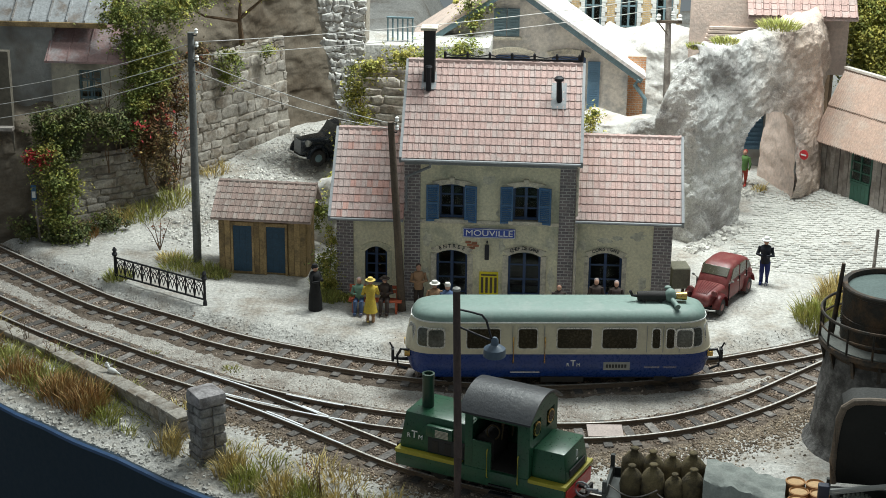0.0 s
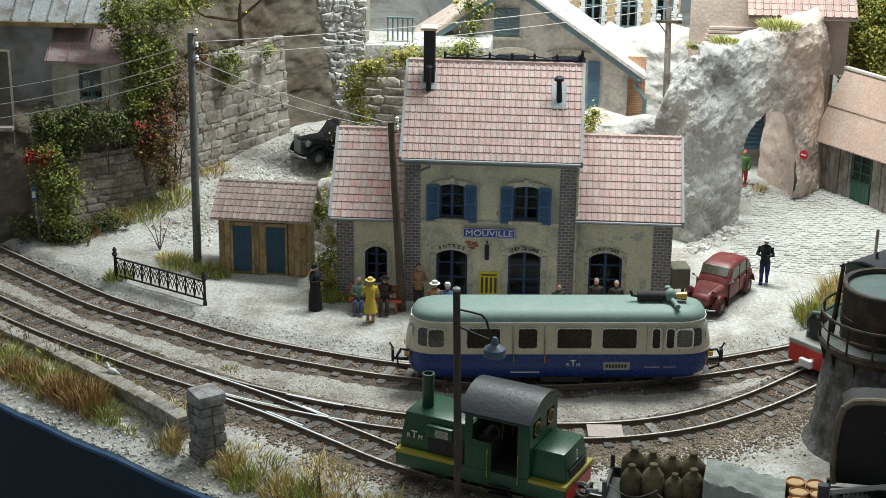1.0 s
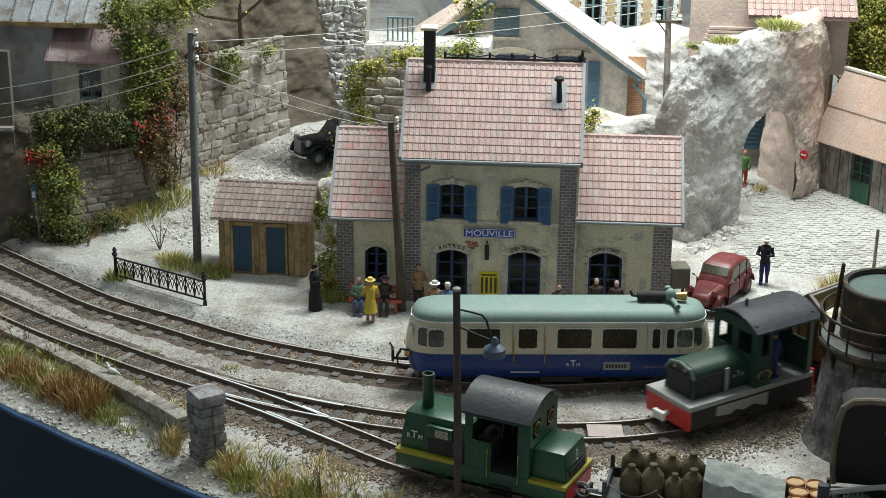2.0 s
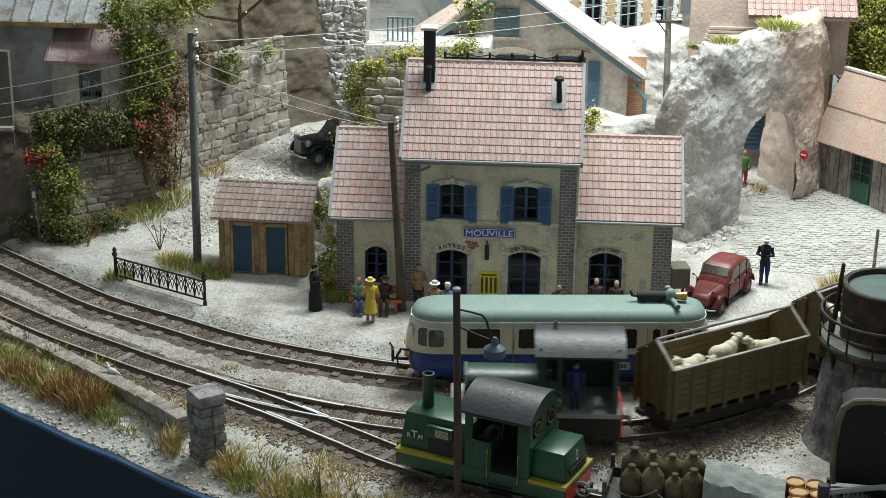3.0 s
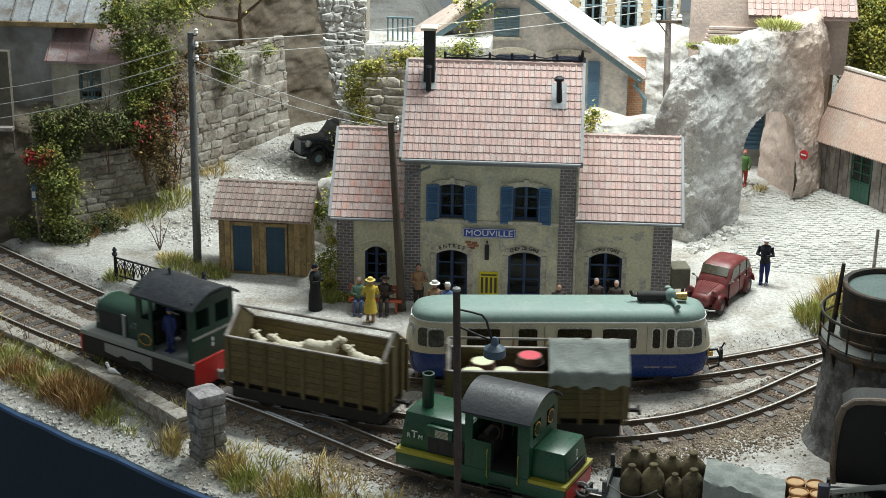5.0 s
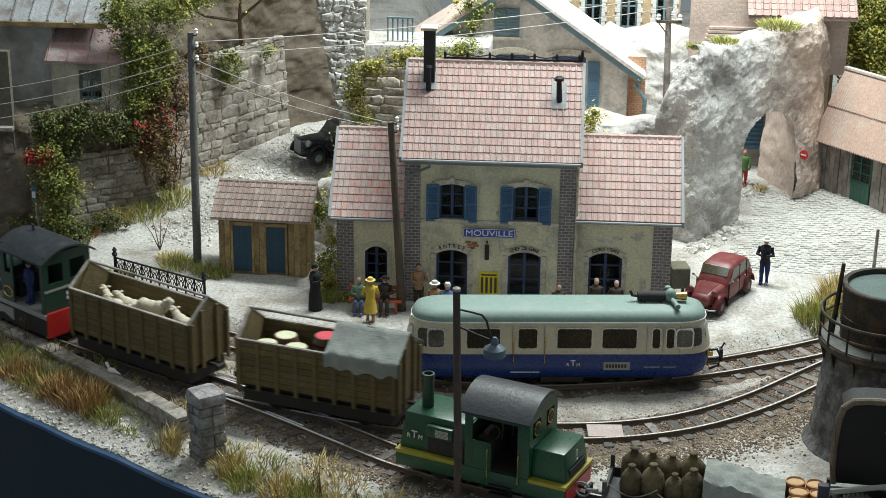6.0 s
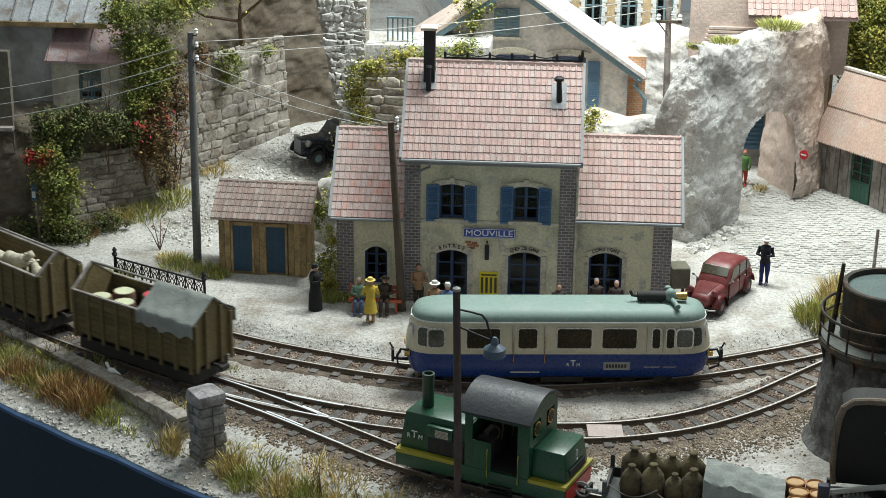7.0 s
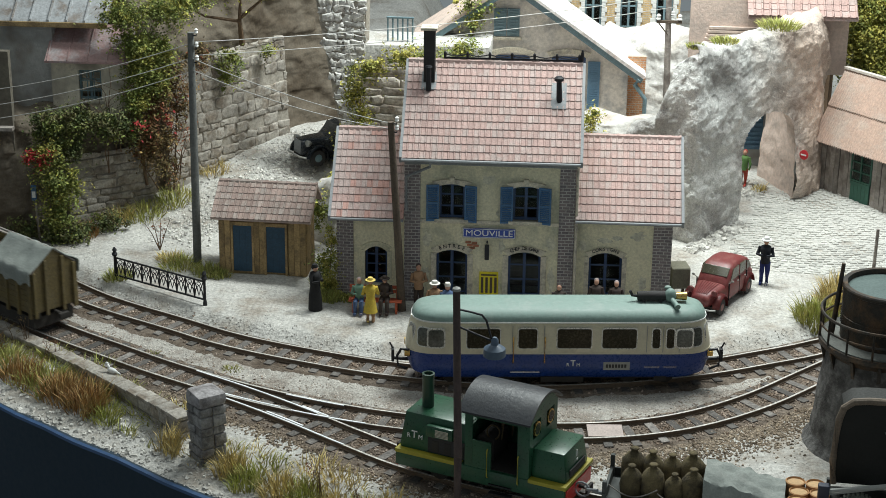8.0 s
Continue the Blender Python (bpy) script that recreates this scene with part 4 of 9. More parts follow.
LEAF = leaf_mat("green_leaf", (0.15, 0.19, 0.045), (0.26, 0.27, 0.06))
LEAF_DARK = leaf_mat("dark_green_leaf", (0.075, 0.10, 0.03), (0.15, 0.13, 0.05))
LEAF_YELLOW = leaf_mat("yellow_green_leaf", (0.40, 0.36, 0.08), (0.26, 0.28, 0.06))
LEAF_RED = leaf_mat("russet_leaf", (0.22, 0.07, 0.035), (0.20, 0.11, 0.04))
LEAF_BROWN = leaf_mat("brown_leaf", (0.16, 0.105, 0.045), (0.21, 0.17, 0.06))
STRAW = leaf_mat("dry_straw", (0.62, 0.50, 0.22), (0.48, 0.37, 0.14))
RUSSET_GRASS = leaf_mat("russet_grass", (0.35, 0.19, 0.07), (0.46, 0.33, 0.13))
GREEN_GRASS = leaf_mat("green_grass", (0.32, 0.34, 0.09), (0.52, 0.47, 0.17))
TWIG = mat("brown_twig", (0.14, 0.09, 0.055), 0.9, var=0.3, scale=3)


def leaves(vs, fs, rng, c, r, count, size):
    """Small folded leaves gathered in uneven clumps inside an ellipsoid."""
    clumps = []
    for _ in range(max(3, count // 45)):
        d = Vector((rng.gauss(0, 1), rng.gauss(0, 1), rng.gauss(0, 1))).normalized() * rng.uniform(0.1, 1.15)
        clumps.append((Vector((c[0] + d.x * r[0], c[1] + d.y * r[1], c[2] + d.z * r[2])), rng.uniform(0.07, 0.36) * min(1, max(r))))
    for _ in range(count):
        o, k = clumps[rng.randrange(len(clumps))]
        p = o + Vector((rng.gauss(0, k), rng.gauss(0, k * 0.7), rng.gauss(0, k * 0.8) - (rng.expovariate(1) * k if rng.random() < 0.3 else 0)))
        s = size * rng.uniform(0.5, 1.3)
        q = Euler((rng.uniform(-1, 1), rng.uniform(-1, 1), rng.uniform(0, 6.3))).to_matrix()
        n = len(vs)
        for a in ((-s, 0, 0), (0, -s * 0.55, s * 0.15), (s, 0, 0), (0, s * 0.55, s * 0.15)):
            v = p + q @ Vector(a)
            vs.append((v.x, v.y, v.z))
        fs += [(n, n + 1, n + 2), (n, n + 2, n + 3)]


def plant(name, label, category, blobs, material, seed, size=0.065, twigs=(), accent=None, group="", density=1.5):
    """A climbing plant, bush or crown: blobs of (x, y, z, rx, ry, rz, count); twigs: lines of points."""
    ob = thing(name, label, category, group=group)
    rng = random.Random(seed)
    vs, fs, va, fa = [], [], [], []
    for x, y, z, a, c, d, n in blobs:
        n = int(n * density)
        leaves(vs, fs, rng, (x, y, z), (a, c, d), n, size)
        if accent:
            leaves(va, fa, rng, (x, y, z), (a, c, d), n // 4, size)
    stray("foliage", vs, fs, material, ob)
    if accent:
        stray("tinted_foliage", va, fa, accent, ob)
    for line, r in twigs:
        bm = bmesh.new()
        n = len(line)
        tube(bm, line, [r * (1 - 0.75 * i / max(1, n - 1)) for i in range(n)], 6)
        part("stem", bm, TWIG, ob)
    return ob


def tuft(name, label, x, y, rad, tall, count, material, seed, z=None, lean=0.5):
    rng = random.Random(seed)
    vs, fs = [], []
    for _ in range(count):
        a, d = rng.uniform(0, 6.3), rad * math.sqrt(rng.random())
        px, py = x + d * math.cos(a), y + d * math.sin(a)
        if py < front_edge(px) + (1.35 if px < -8.7 else 0.35) + rng.uniform(-0.25, 0.3):
            continue
        h = tall * rng.uniform(0.5, 1.15) * (1 - 0.35 * d / rad)
        la, ll = rng.uniform(0, 6.3), lean * h * rng.uniform(0.1, 1.0)
        dx, dy = math.cos(la) * ll + math.cos(a) * d * 0.4, math.sin(la) * ll + math.sin(a) * d * 0.4
        w, wa = 0.014 + 0.010 * rng.random(), rng.uniform(0, 3.14)
        wx, wy = w * math.cos(wa), w * math.sin(wa)
        pz = (height(px, py) if z is None else z) - 0.03
        n = len(vs)
        vs += [(px - wx, py - wy, pz), (px + wx, py + wy, pz), (px + dx * 0.4 + wx * 0.8, py + dy * 0.4 + wy * 0.8, pz + h * 0.6), (px + dx * 0.4 - wx * 0.8, py + dy * 0.4 - wy * 0.8, pz + h * 0.6), (px + dx, py + dy, pz + h)]
        fs += [(n, n + 1, n + 2, n + 3), (n + 3, n + 2, n + 4)]
    return tagged(stray(name, vs, fs, material), label, "grass", kind="stuff")


# ---- houses and walls behind ----
TIN = mat("grey_tin_sheet", (0.36, 0.37, 0.38), 0.55, 0.3, var=0.25, scale=1.2, bump=0.2, fine=10, second=(0.26, 0.22, 0.19), amount=0.4)
RUST_TIN = mat("rosy_rusted_tin", (0.34, 0.22, 0.21), 0.65, 0.1, var=0.25, scale=1.2, bump=0.2, fine=10, second=(0.42, 0.37, 0.37), amount=0.45)
CORR = mat("rust_pink_corrugated_tin", (0.44, 0.31, 0.25), 0.75, 0.05, var=0.2, scale=1.0, bump=0.2, fine=10, second=(0.50, 0.39, 0.33), amount=0.5)
GREY_WALL = mat("grey_render", (0.40, 0.40, 0.39), 0.92, var=0.2, scale=1.0, bump=0.4, fine=8, second=(0.30, 0.28, 0.25), amount=0.45)
WARM_WALL = mat("stained_beige_render", (0.66, 0.60, 0.49), 0.92, var=0.25, scale=1.0, bump=0.4, fine=8, second=(0.42, 0.37, 0.30), amount=0.45)
YELLOW_BRICK = brick_mat("yellow_brick", (0.55, 0.37, 0.17), (0.62, 0.45, 0.24), (0.55, 0.48, 0.38), 0.24, 0.10)
ORANGE_BRICK = brick_mat("orange_brick", (0.50, 0.22, 0.10), (0.56, 0.30, 0.15), (0.50, 0.42, 0.34), 0.24, 0.10)
GREEN_PAINT = mat("dark_green_paint", (0.03, 0.10, 0.07), 0.6, var=0.25, scale=3, bump=0.1)
GREY_BLUE = mat("grey_blue_paint", (0.16, 0.24, 0.27), 0.7, var=0.2, scale=3, bump=0.1)
SHUTTER_BLUE = mat("slate_blue_paint", (0.12, 0.22, 0.32), 0.7, var=0.2, scale=3, bump=0.1)


def house_west():
    h = thing("village_house", "grey rendered house with tin roof and a rusty lean-to", "house", at(0, 0, 0))
    bm = bmesh.new()
    holed(bm, -24, -17.7, 3.6, 8.3, 7.6, 7.9, [])
    part("front_wall", bm, GREY_WALL, h)
    bm = bmesh.new()
    box(bm, -17.9, -17.7, 7.9, 12, 3.6, 8.3)
    part("side_wall", bm, GREY_WALL, h)
    # main tin roof with standing seams
    bm = bmesh.new()
    prism(bm, [(7.3, 8.05), (12, 11.05), (12, 11.17), (7.3, 8.17)], "x", -24.5, -15.4)
    roof = part("roof", bm, TIN, h, "grey tin sheet roof with standing seams")
    for i in range(13):
        bm = bmesh.new()
        x = -24.2 + i * 0.72
        prism(bm, [(7.3, 8.17), (12, 11.17), (12, 11.25), (7.3, 8.25)], "x", x - 0.03, x + 0.03)
        part("seam", bm, TIN, roof)
    bm = bmesh.new()
    box(bm, -24.5, -15.4, 7.26, 7.38, 7.95, 8.16, 0.02)
    part("fascia", bm, TAN_WOOD, h, "ochre painted eave board")
    # lean-to
    bm = bmesh.new()
    prism(bm, [(6.7, 6.68), (8.4, 7.78), (8.4, 7.86), (6.7, 6.76)], "x", -17.8, -14.5)
    lean = part("lean_to_roof", bm, RUST_TIN, h, "rosy rusted tin lean-to roof")
    for i in range(5):
        bm = bmesh.new()
        x = -17.7 + i * 0.78
        prism(bm, [(6.7, 6.76), (8.4, 7.86), (8.4, 7.91), (6.7, 6.81)], "x", x - 0.02, x + 0.02)
        part("seam", bm, RUST_TIN, lean)
    win = (-16.62, -15.72, 5.1, 6.3)
    bm = bmesh.new()
    holed(bm, -17.7, -14.7, 3.9, 6.98, 7.2, 7.5, [win])
    part("annex_wall", bm, WARM_WALL, h)
    bm = bmesh.new()
    box(bm, -14.9, -14.7, 7.5, 10, 3.9, 7.2)
    part("annex_side_wall", bm, WARM_WALL, h)
    w = casement(h, -16.17, 0.45, win[2], win[3], 7.34, bars=2, material=GREY_BLUE)
    bm = bmesh.new()
    for i in range(4):
        tube(bm, [(-16.57 + 0.27 * i, 7.26, win[2]), (-16.57 + 0.27 * i, 7.26, win[3])], 0.02)
    for z in (5.45, 5.85):
        tube(bm, [(-16.62, 7.26, z), (-15.72, 7.26, z)], 0.02)
    part("window_grille", bm, GREY_BLUE, w, "pale iron window grille")
    bm = bmesh.new()
    box(bm, -16.72, -15.62, 7.08, 7.3, 4.97, 5.1, 0.02)
    part("sill", bm, LIMESTONE, h)


house_west()
far_shutter_wall()


def corner_house():
    """The house at the edge of the village, of which one dark flank shows."""
    h = thing("corner_house", "dim beige house with dark openings beside the track", "house")
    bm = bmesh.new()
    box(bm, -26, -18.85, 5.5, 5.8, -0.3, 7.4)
    # Base colour lowered so that the lamp-lit wall edges look unlit.
    part("wall", bm, mat("darkened_beige_render", (0.13, 0.115, 0.09), 0.92, var=0.3, scale=1.0, bump=0.4, fine=8, second=(0.13, 0.11, 0.09), amount=0.5), h)
    for x, z0, z1 in ((-19.6, 5.9, 7.3), (-19.6, 2.6, 3.9), (-20.9, 2.6, 3.9)):
        bm = bmesh.new()
        box(bm, x - 0.28, x + 0.28, 5.4, 5.52, z0, z1, 0.01)
        part("shutter", bm, GREEN_PAINT if z0 > 5 else TAN_WOOD, h)
    bm = bmesh.new()
    box(bm, -26, -18.8, 5.2, 5.54, 4.3, 4.45, 0.02)
    part("string_course", bm, GREY_WOOD, h)


corner_house()


def gable_house():
    """The house whose gable rises behind the station."""
    y = 12.0
    h = thing("gable_house", "grey-pink rendered gable house with blue shutters behind the station", "house")
    e = [(-3.2, 1.5), (5.0, 1.5), (5.0, 5.75), (0.2, 9.1), (-3.2, 6.75)]
    bm = bmesh.new()
    prism(bm, e, "y", y, y + 0.3)
    part("gable_wall", bm, mat("rosy_grey_render", (0.68, 0.63, 0.57), 0.92, var=0.2, scale=0.9, bump=0.4, fine=8, second=(0.48, 0.47, 0.46), amount=0.5), h)
    bm = bmesh.new()
    box(bm, 5.004, 5.75, y + 0.5, y + 0.7, 1.5, 6.1)
    part("side_wall", bm, ORANGE_BRICK, h)
    bm = bmesh.new()
    prism(bm, [(0.2, 9.2), (5.62, 5.42), (5.72, 5.52), (0.2, 9.32)], "y", y - 0.55, y + 3.0)
    part("roof", bm, mat("bleached_tile", (0.74, 0.70, 0.67), 0.85, var=0.2, scale=1.3, bump=0.4, fine=9, second=(0.6, 0.5, 0.46), amount=0.4), h)
    bm = bmesh.new()
    prism(bm, [(0.2, 9.2), (-3.9, 6.42), (-3.98, 6.55), (0.2, 9.32)], "y", y - 0.55, y + 3.0)
    part("roof", bm, PINK_ROCK, h, "pinkish verge of the other roof slope")
    bm = bmesh.new()
    prism(bm, [(0.2, 8.93), (5.5, 5.22), (5.62, 5.41), (0.2, 9.19)], "y", y - 0.5, y - 0.4)
    prism(bm, [(0.2, 8.93), (-3.8, 6.2), (-3.9, 6.41), (0.2, 9.19)], "y", y - 0.5, y - 0.4)
    part("bargeboard", bm, GREY_BLUE, h, "blue-grey painted bargeboard")
    # shutters: a closed pair in the gable, one leaf hinged open lower down
    for a, c in ((-0.55, -0.04), (0.0, 0.5)):
        bm = bmesh.new()
        box(bm, a, c, y - 0.08, y - 0.02, 6.95, 8.1, 0.01)
        leaf = part("shutter", bm, GREY_BLUE, h, "closed grey-green louvred shutter")
        for i in range(8):
            bm = bmesh.new()
            box(bm, a + 0.08, c - 0.08, y - 0.11, y - 0.075, 7.05 + i * 0.13, 7.12 + i * 0.13)
            part("slat", bm, GREY_BLUE, leaf)
    bm = bmesh.new()
    box(bm, -0.65, 0.6, y - 0.12, y + 0.05, 6.8, 6.92, 0.02)
    part("sill", bm, LIMESTONE, h)
    for xc in (0.25, 2.55):
        bm = bmesh.new()
        lintel(bm, xc, 0.75, 6.12, 0.17, 0.2, y - 0.12, y + 0.1, 0.15)
        part("lintel", bm, LIMESTONE, h, "arched pale stone lintel")
        bm = bmesh.new()
        box(bm, xc - 0.7, xc + 0.7, y - 0.03, y + 0.02, 4.6, 6.15)
        part("window", bm, DEEP_BLUE, h)
    bm = bmesh.new()
    box(bm, 3.35, 3.85, y - 0.16, y - 0.1, 4.0, 6.0, 0.015)
    leaf = part("shutter", bm, SHUTTER_BLUE, h, "open slate-blue louvred shutter")
    for i in range(20):
        if i not in (9, 10):
            bm = bmesh.new()
            box(bm, 3.42, 3.78, y - 0.19, y - 0.155, 4.1 + i * 0.093, 4.15 + i * 0.093)
            part("slat", bm, SHUTTER_BLUE, leaf)
    bm = bmesh.new()
    tube(bm, [(5.45, y - 0.5, 5.4), (5.28, y - 0.4, 5.15), (5.72, y - 0.4, 4.55), (5.72, y - 0.4, 2.3)], 0.09, 8)
    part("downpipe", bm, GREY_BLUE, h, "blue-grey zinc downpipe")


gable_house()


def plaster_bank():
    """The bleached bank under the brick house."""
    rock_sheet("plaster_bank", "bleached white plaster bank under the brick house", [(3.5, 16.2, 2.0, 6.0), (5.2, 15.6, 2.0, 6.0), (6.6, 15.2, 2.0, 5.9), (7.6, 14.6, 2.0, 6.2), (9.0, 14.2, 2.0, 6.6)], mat("bleached_plaster", (0.74, 0.72, 0.69), 0.95, var=0.18, scale=1.0, bump=0.8, fine=7, second=(0.60, 0.55, 0.50), amount=0.4), seed=12, lean=0.12, nu=90, nv=60, rough=0.2, jag=0.08, back=2.0, category="bank", skirt=False)


plaster_bank()


def brick_house():
    y = 20.0
    h = thing("brick_house", "yellow brick town house with tall windows", "house")
    xs = (2.0, 3.6, 5.2, 6.8)
    holes = [(x - 0.38, x + 0.38, 4.6, 7.4) for x in xs]
    bm = bmesh.new()
    holed(bm, 0.8, 7.5, 1.5, 9.5, y, y + 0.3, holes)
    part("front_wall", bm, YELLOW_BRICK, h)
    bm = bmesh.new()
    # dark sheet in place of the rooms' own shade
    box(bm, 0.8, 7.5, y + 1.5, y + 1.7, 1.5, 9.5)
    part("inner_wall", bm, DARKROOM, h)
    for x in xs:
        casement(h, x, 0.38, 4.6, 7.4, y + 0.15, bars=2, material=GREY_BLUE)
        for s in (-1, 1):
            a = x + s * 0.38
            for i in range(14):
                bm = bmesh.new()
                w = 0.17 if i % 2 else 0.24
                box(bm, min(a, a + s * w), max(a, a + s * w), y - 0.06, y + 0.06, 4.5 + i * 0.215, 4.5 + i * 0.215 + 0.2, 0.01)
                part("jamb_stone", bm, WHITE, h)
    return h


brick_house()


def pink_house():
    h = thing("pink_house", "pink rendered house with a tiled roof above the rock", "house")
    bm = bmesh.new()
    box(bm, 7.6, 14.2, 14.6, 14.9, 5.0, 9.6)
    part("front_wall", bm, PINK_ROCK, h)
    for i in range(5):
        bm = bmesh.new()
        box(bm, 8.2 + 0.05 * i, 12.4, 14.5, 14.62, 6.2 + i * 0.16, 6.33 + i * 0.16, 0.02)
        part("stone_course", bm, PINK_ROCK, h)
    bm = bmesh.new()
    prism(bm, [(13.6, 7.55), (17, 9.9), (17, 10.02), (13.6, 7.67)], "x", 9.9, 14.4)
    roof = part("roof", bm, TILE, h)
    for r in range(4):
        for c in range(14):
            piece("tile", TILE_MESHES[0], roof, at(10.05 + c * 0.32, 13.75 + r * 0.28, 7.80 + r * 0.195, 0, 31) @ Matrix.Diagonal((1.5, 1.1, 1.4, 1)))


pink_house()


def wooden_hangar():
    """The plank shed by the yard, under corrugated tin."""
    h = thing("plank_shed", "grey plank shed with rusty corrugated tin roof and green door", "shed", at(13.15, 13.3, 0.3, -50))
    length = 7.0
    bm = bmesh.new()
    # dark sheet behind planks and panes, for the shade inside
    box(bm, 0, length, 0.06, 0.12, -0.4, 2.6)
    part("inner_wall", bm, DARKROOM, h)
    bm = bmesh.new()
    box(bm, -0.1, 0.13, 0.0, 0.04, -0.3, 2.55)
    plank = mesh_of("plank", bm, GREY_WOOD)
    rng = random.Random(4)
    for i in range(28):
        x = i * 0.25
        if 1.85 < x < 3.0:
            continue
        piece("plank", plank, h, at(x + 0.1, rng.uniform(-0.015, 0.015), rng.uniform(-0.06, 0.04), 0, 0, rng.uniform(-0.6, 0.6)))
    bm = bmesh.new()
    box(bm, 1.95, 2.94, 0.0, 0.05, -0.3, 1.0)
    door = part("glazed_door", bm, GREEN_PAINT, h, "dark green boarded door with panes")
    for i in range(5):
        bm = bmesh.new()
        box(bm, 1.95 + i * 0.2, 2.14 + i * 0.2, -0.02, -0.001, -0.3, 1.0)
        part("board", bm, GREEN_PAINT, door)
    for z in (-0.1, 0.86):
        bm = bmesh.new()
        box(bm, 1.93, 2.96, -0.05, -0.02, z, z + 0.12)
        part("ledge", bm, GREEN_PAINT, door)
    for x in (1.9, 2.42, 2.95):
        bm = bmesh.new()
        box(bm, x, x + 0.06, -0.04, 0.04, 1.0, 2.3)
        part("stile", bm, GREEN_PAINT, door)
    for z in (1.0, 1.4, 1.8, 2.25):
        bm = bmesh.new()
        box(bm, 1.9, 3.0, -0.035, 0.035, z, z + 0.06)
        part("glazing_bar", bm, GREEN_PAINT, door)
    bm = bmesh.new()
    box(bm, 1.96, 2.95, 0, 0.01, 1.03, 2.27)
    part("pane", bm, GLASS, door)
    bm = bmesh.new()
    box(bm, -0.2, length, -0.09, -0.02, 2.42, 2.58, 0.01)
    part("eave_beam", bm, GREY_WOOD, h)
    # corrugated sheets
    for k in range(2):
        bm = bmesh.new()
        n = 120
        y0, z0, y1, z1 = (-0.55, 2.35, 0.36, 3.77) if k == 0 else (0.26, 3.72, 1.2, 5.16)
        rows = []
        for i in range(n + 1):
            x = 0.12 + (length - 0.1) * i / n
            w = 0.034 * math.cos(i * math.pi)
            rows.append([bm.verts.new(p) for p in ((x, y0, z0 + w + 0.03), (x, y1, z1 + w + 0.03), (x, y1, z1 + w), (x, y0, z0 + w))])
        for a, c in zip(rows, rows[1:]):
            for q in range(4):
                bm.faces.new((a[q], a[(q + 1) % 4], c[(q + 1) % 4], c[q]))
        bmesh.ops.recalc_face_normals(bm, faces=bm.faces)
        part("corrugated_roof", bm, CORR, h)
    bm = bmesh.new()
    prism(bm, [(0.1, -0.4), (1.15, -0.4), (1.15, 4.8), (0.1, 3.1)], "x", 0.14, 0.26)
    part("gable_wall", bm, GREY_WOOD, h)
    bm = bmesh.new()
    box(bm, 0.08, length, 1.1, 1.3, 5.14, 5.26, 0.02)
    part("ridge_board", bm, mat("pale_ridge_board", (0.55, 0.50, 0.45), 0.9, var=0.25, scale=2, bump=0.3), h, "pale weathered ridge board")


wooden_hangar()


def no_entry():
    s = thing("road_sign", "round red no-entry sign with white bar", "sign", at(12.35, 11.45, 2.42, -40))
    bm = bmesh.new()
    cyl(bm, (0, -0.05, 0), (0, 0, 0), 0.2, 0.2, 24)
    disc = part("disc", bm, mat("sign_red", (0.55, 0.03, 0.04), 0.5, var=0.1, bump=0), s)
    bm = bmesh.new()
    box(bm, -0.13, 0.13, -0.06, -0.045, -0.032, 0.032)
    part("bar", bm, WHITE, disc)


no_entry()


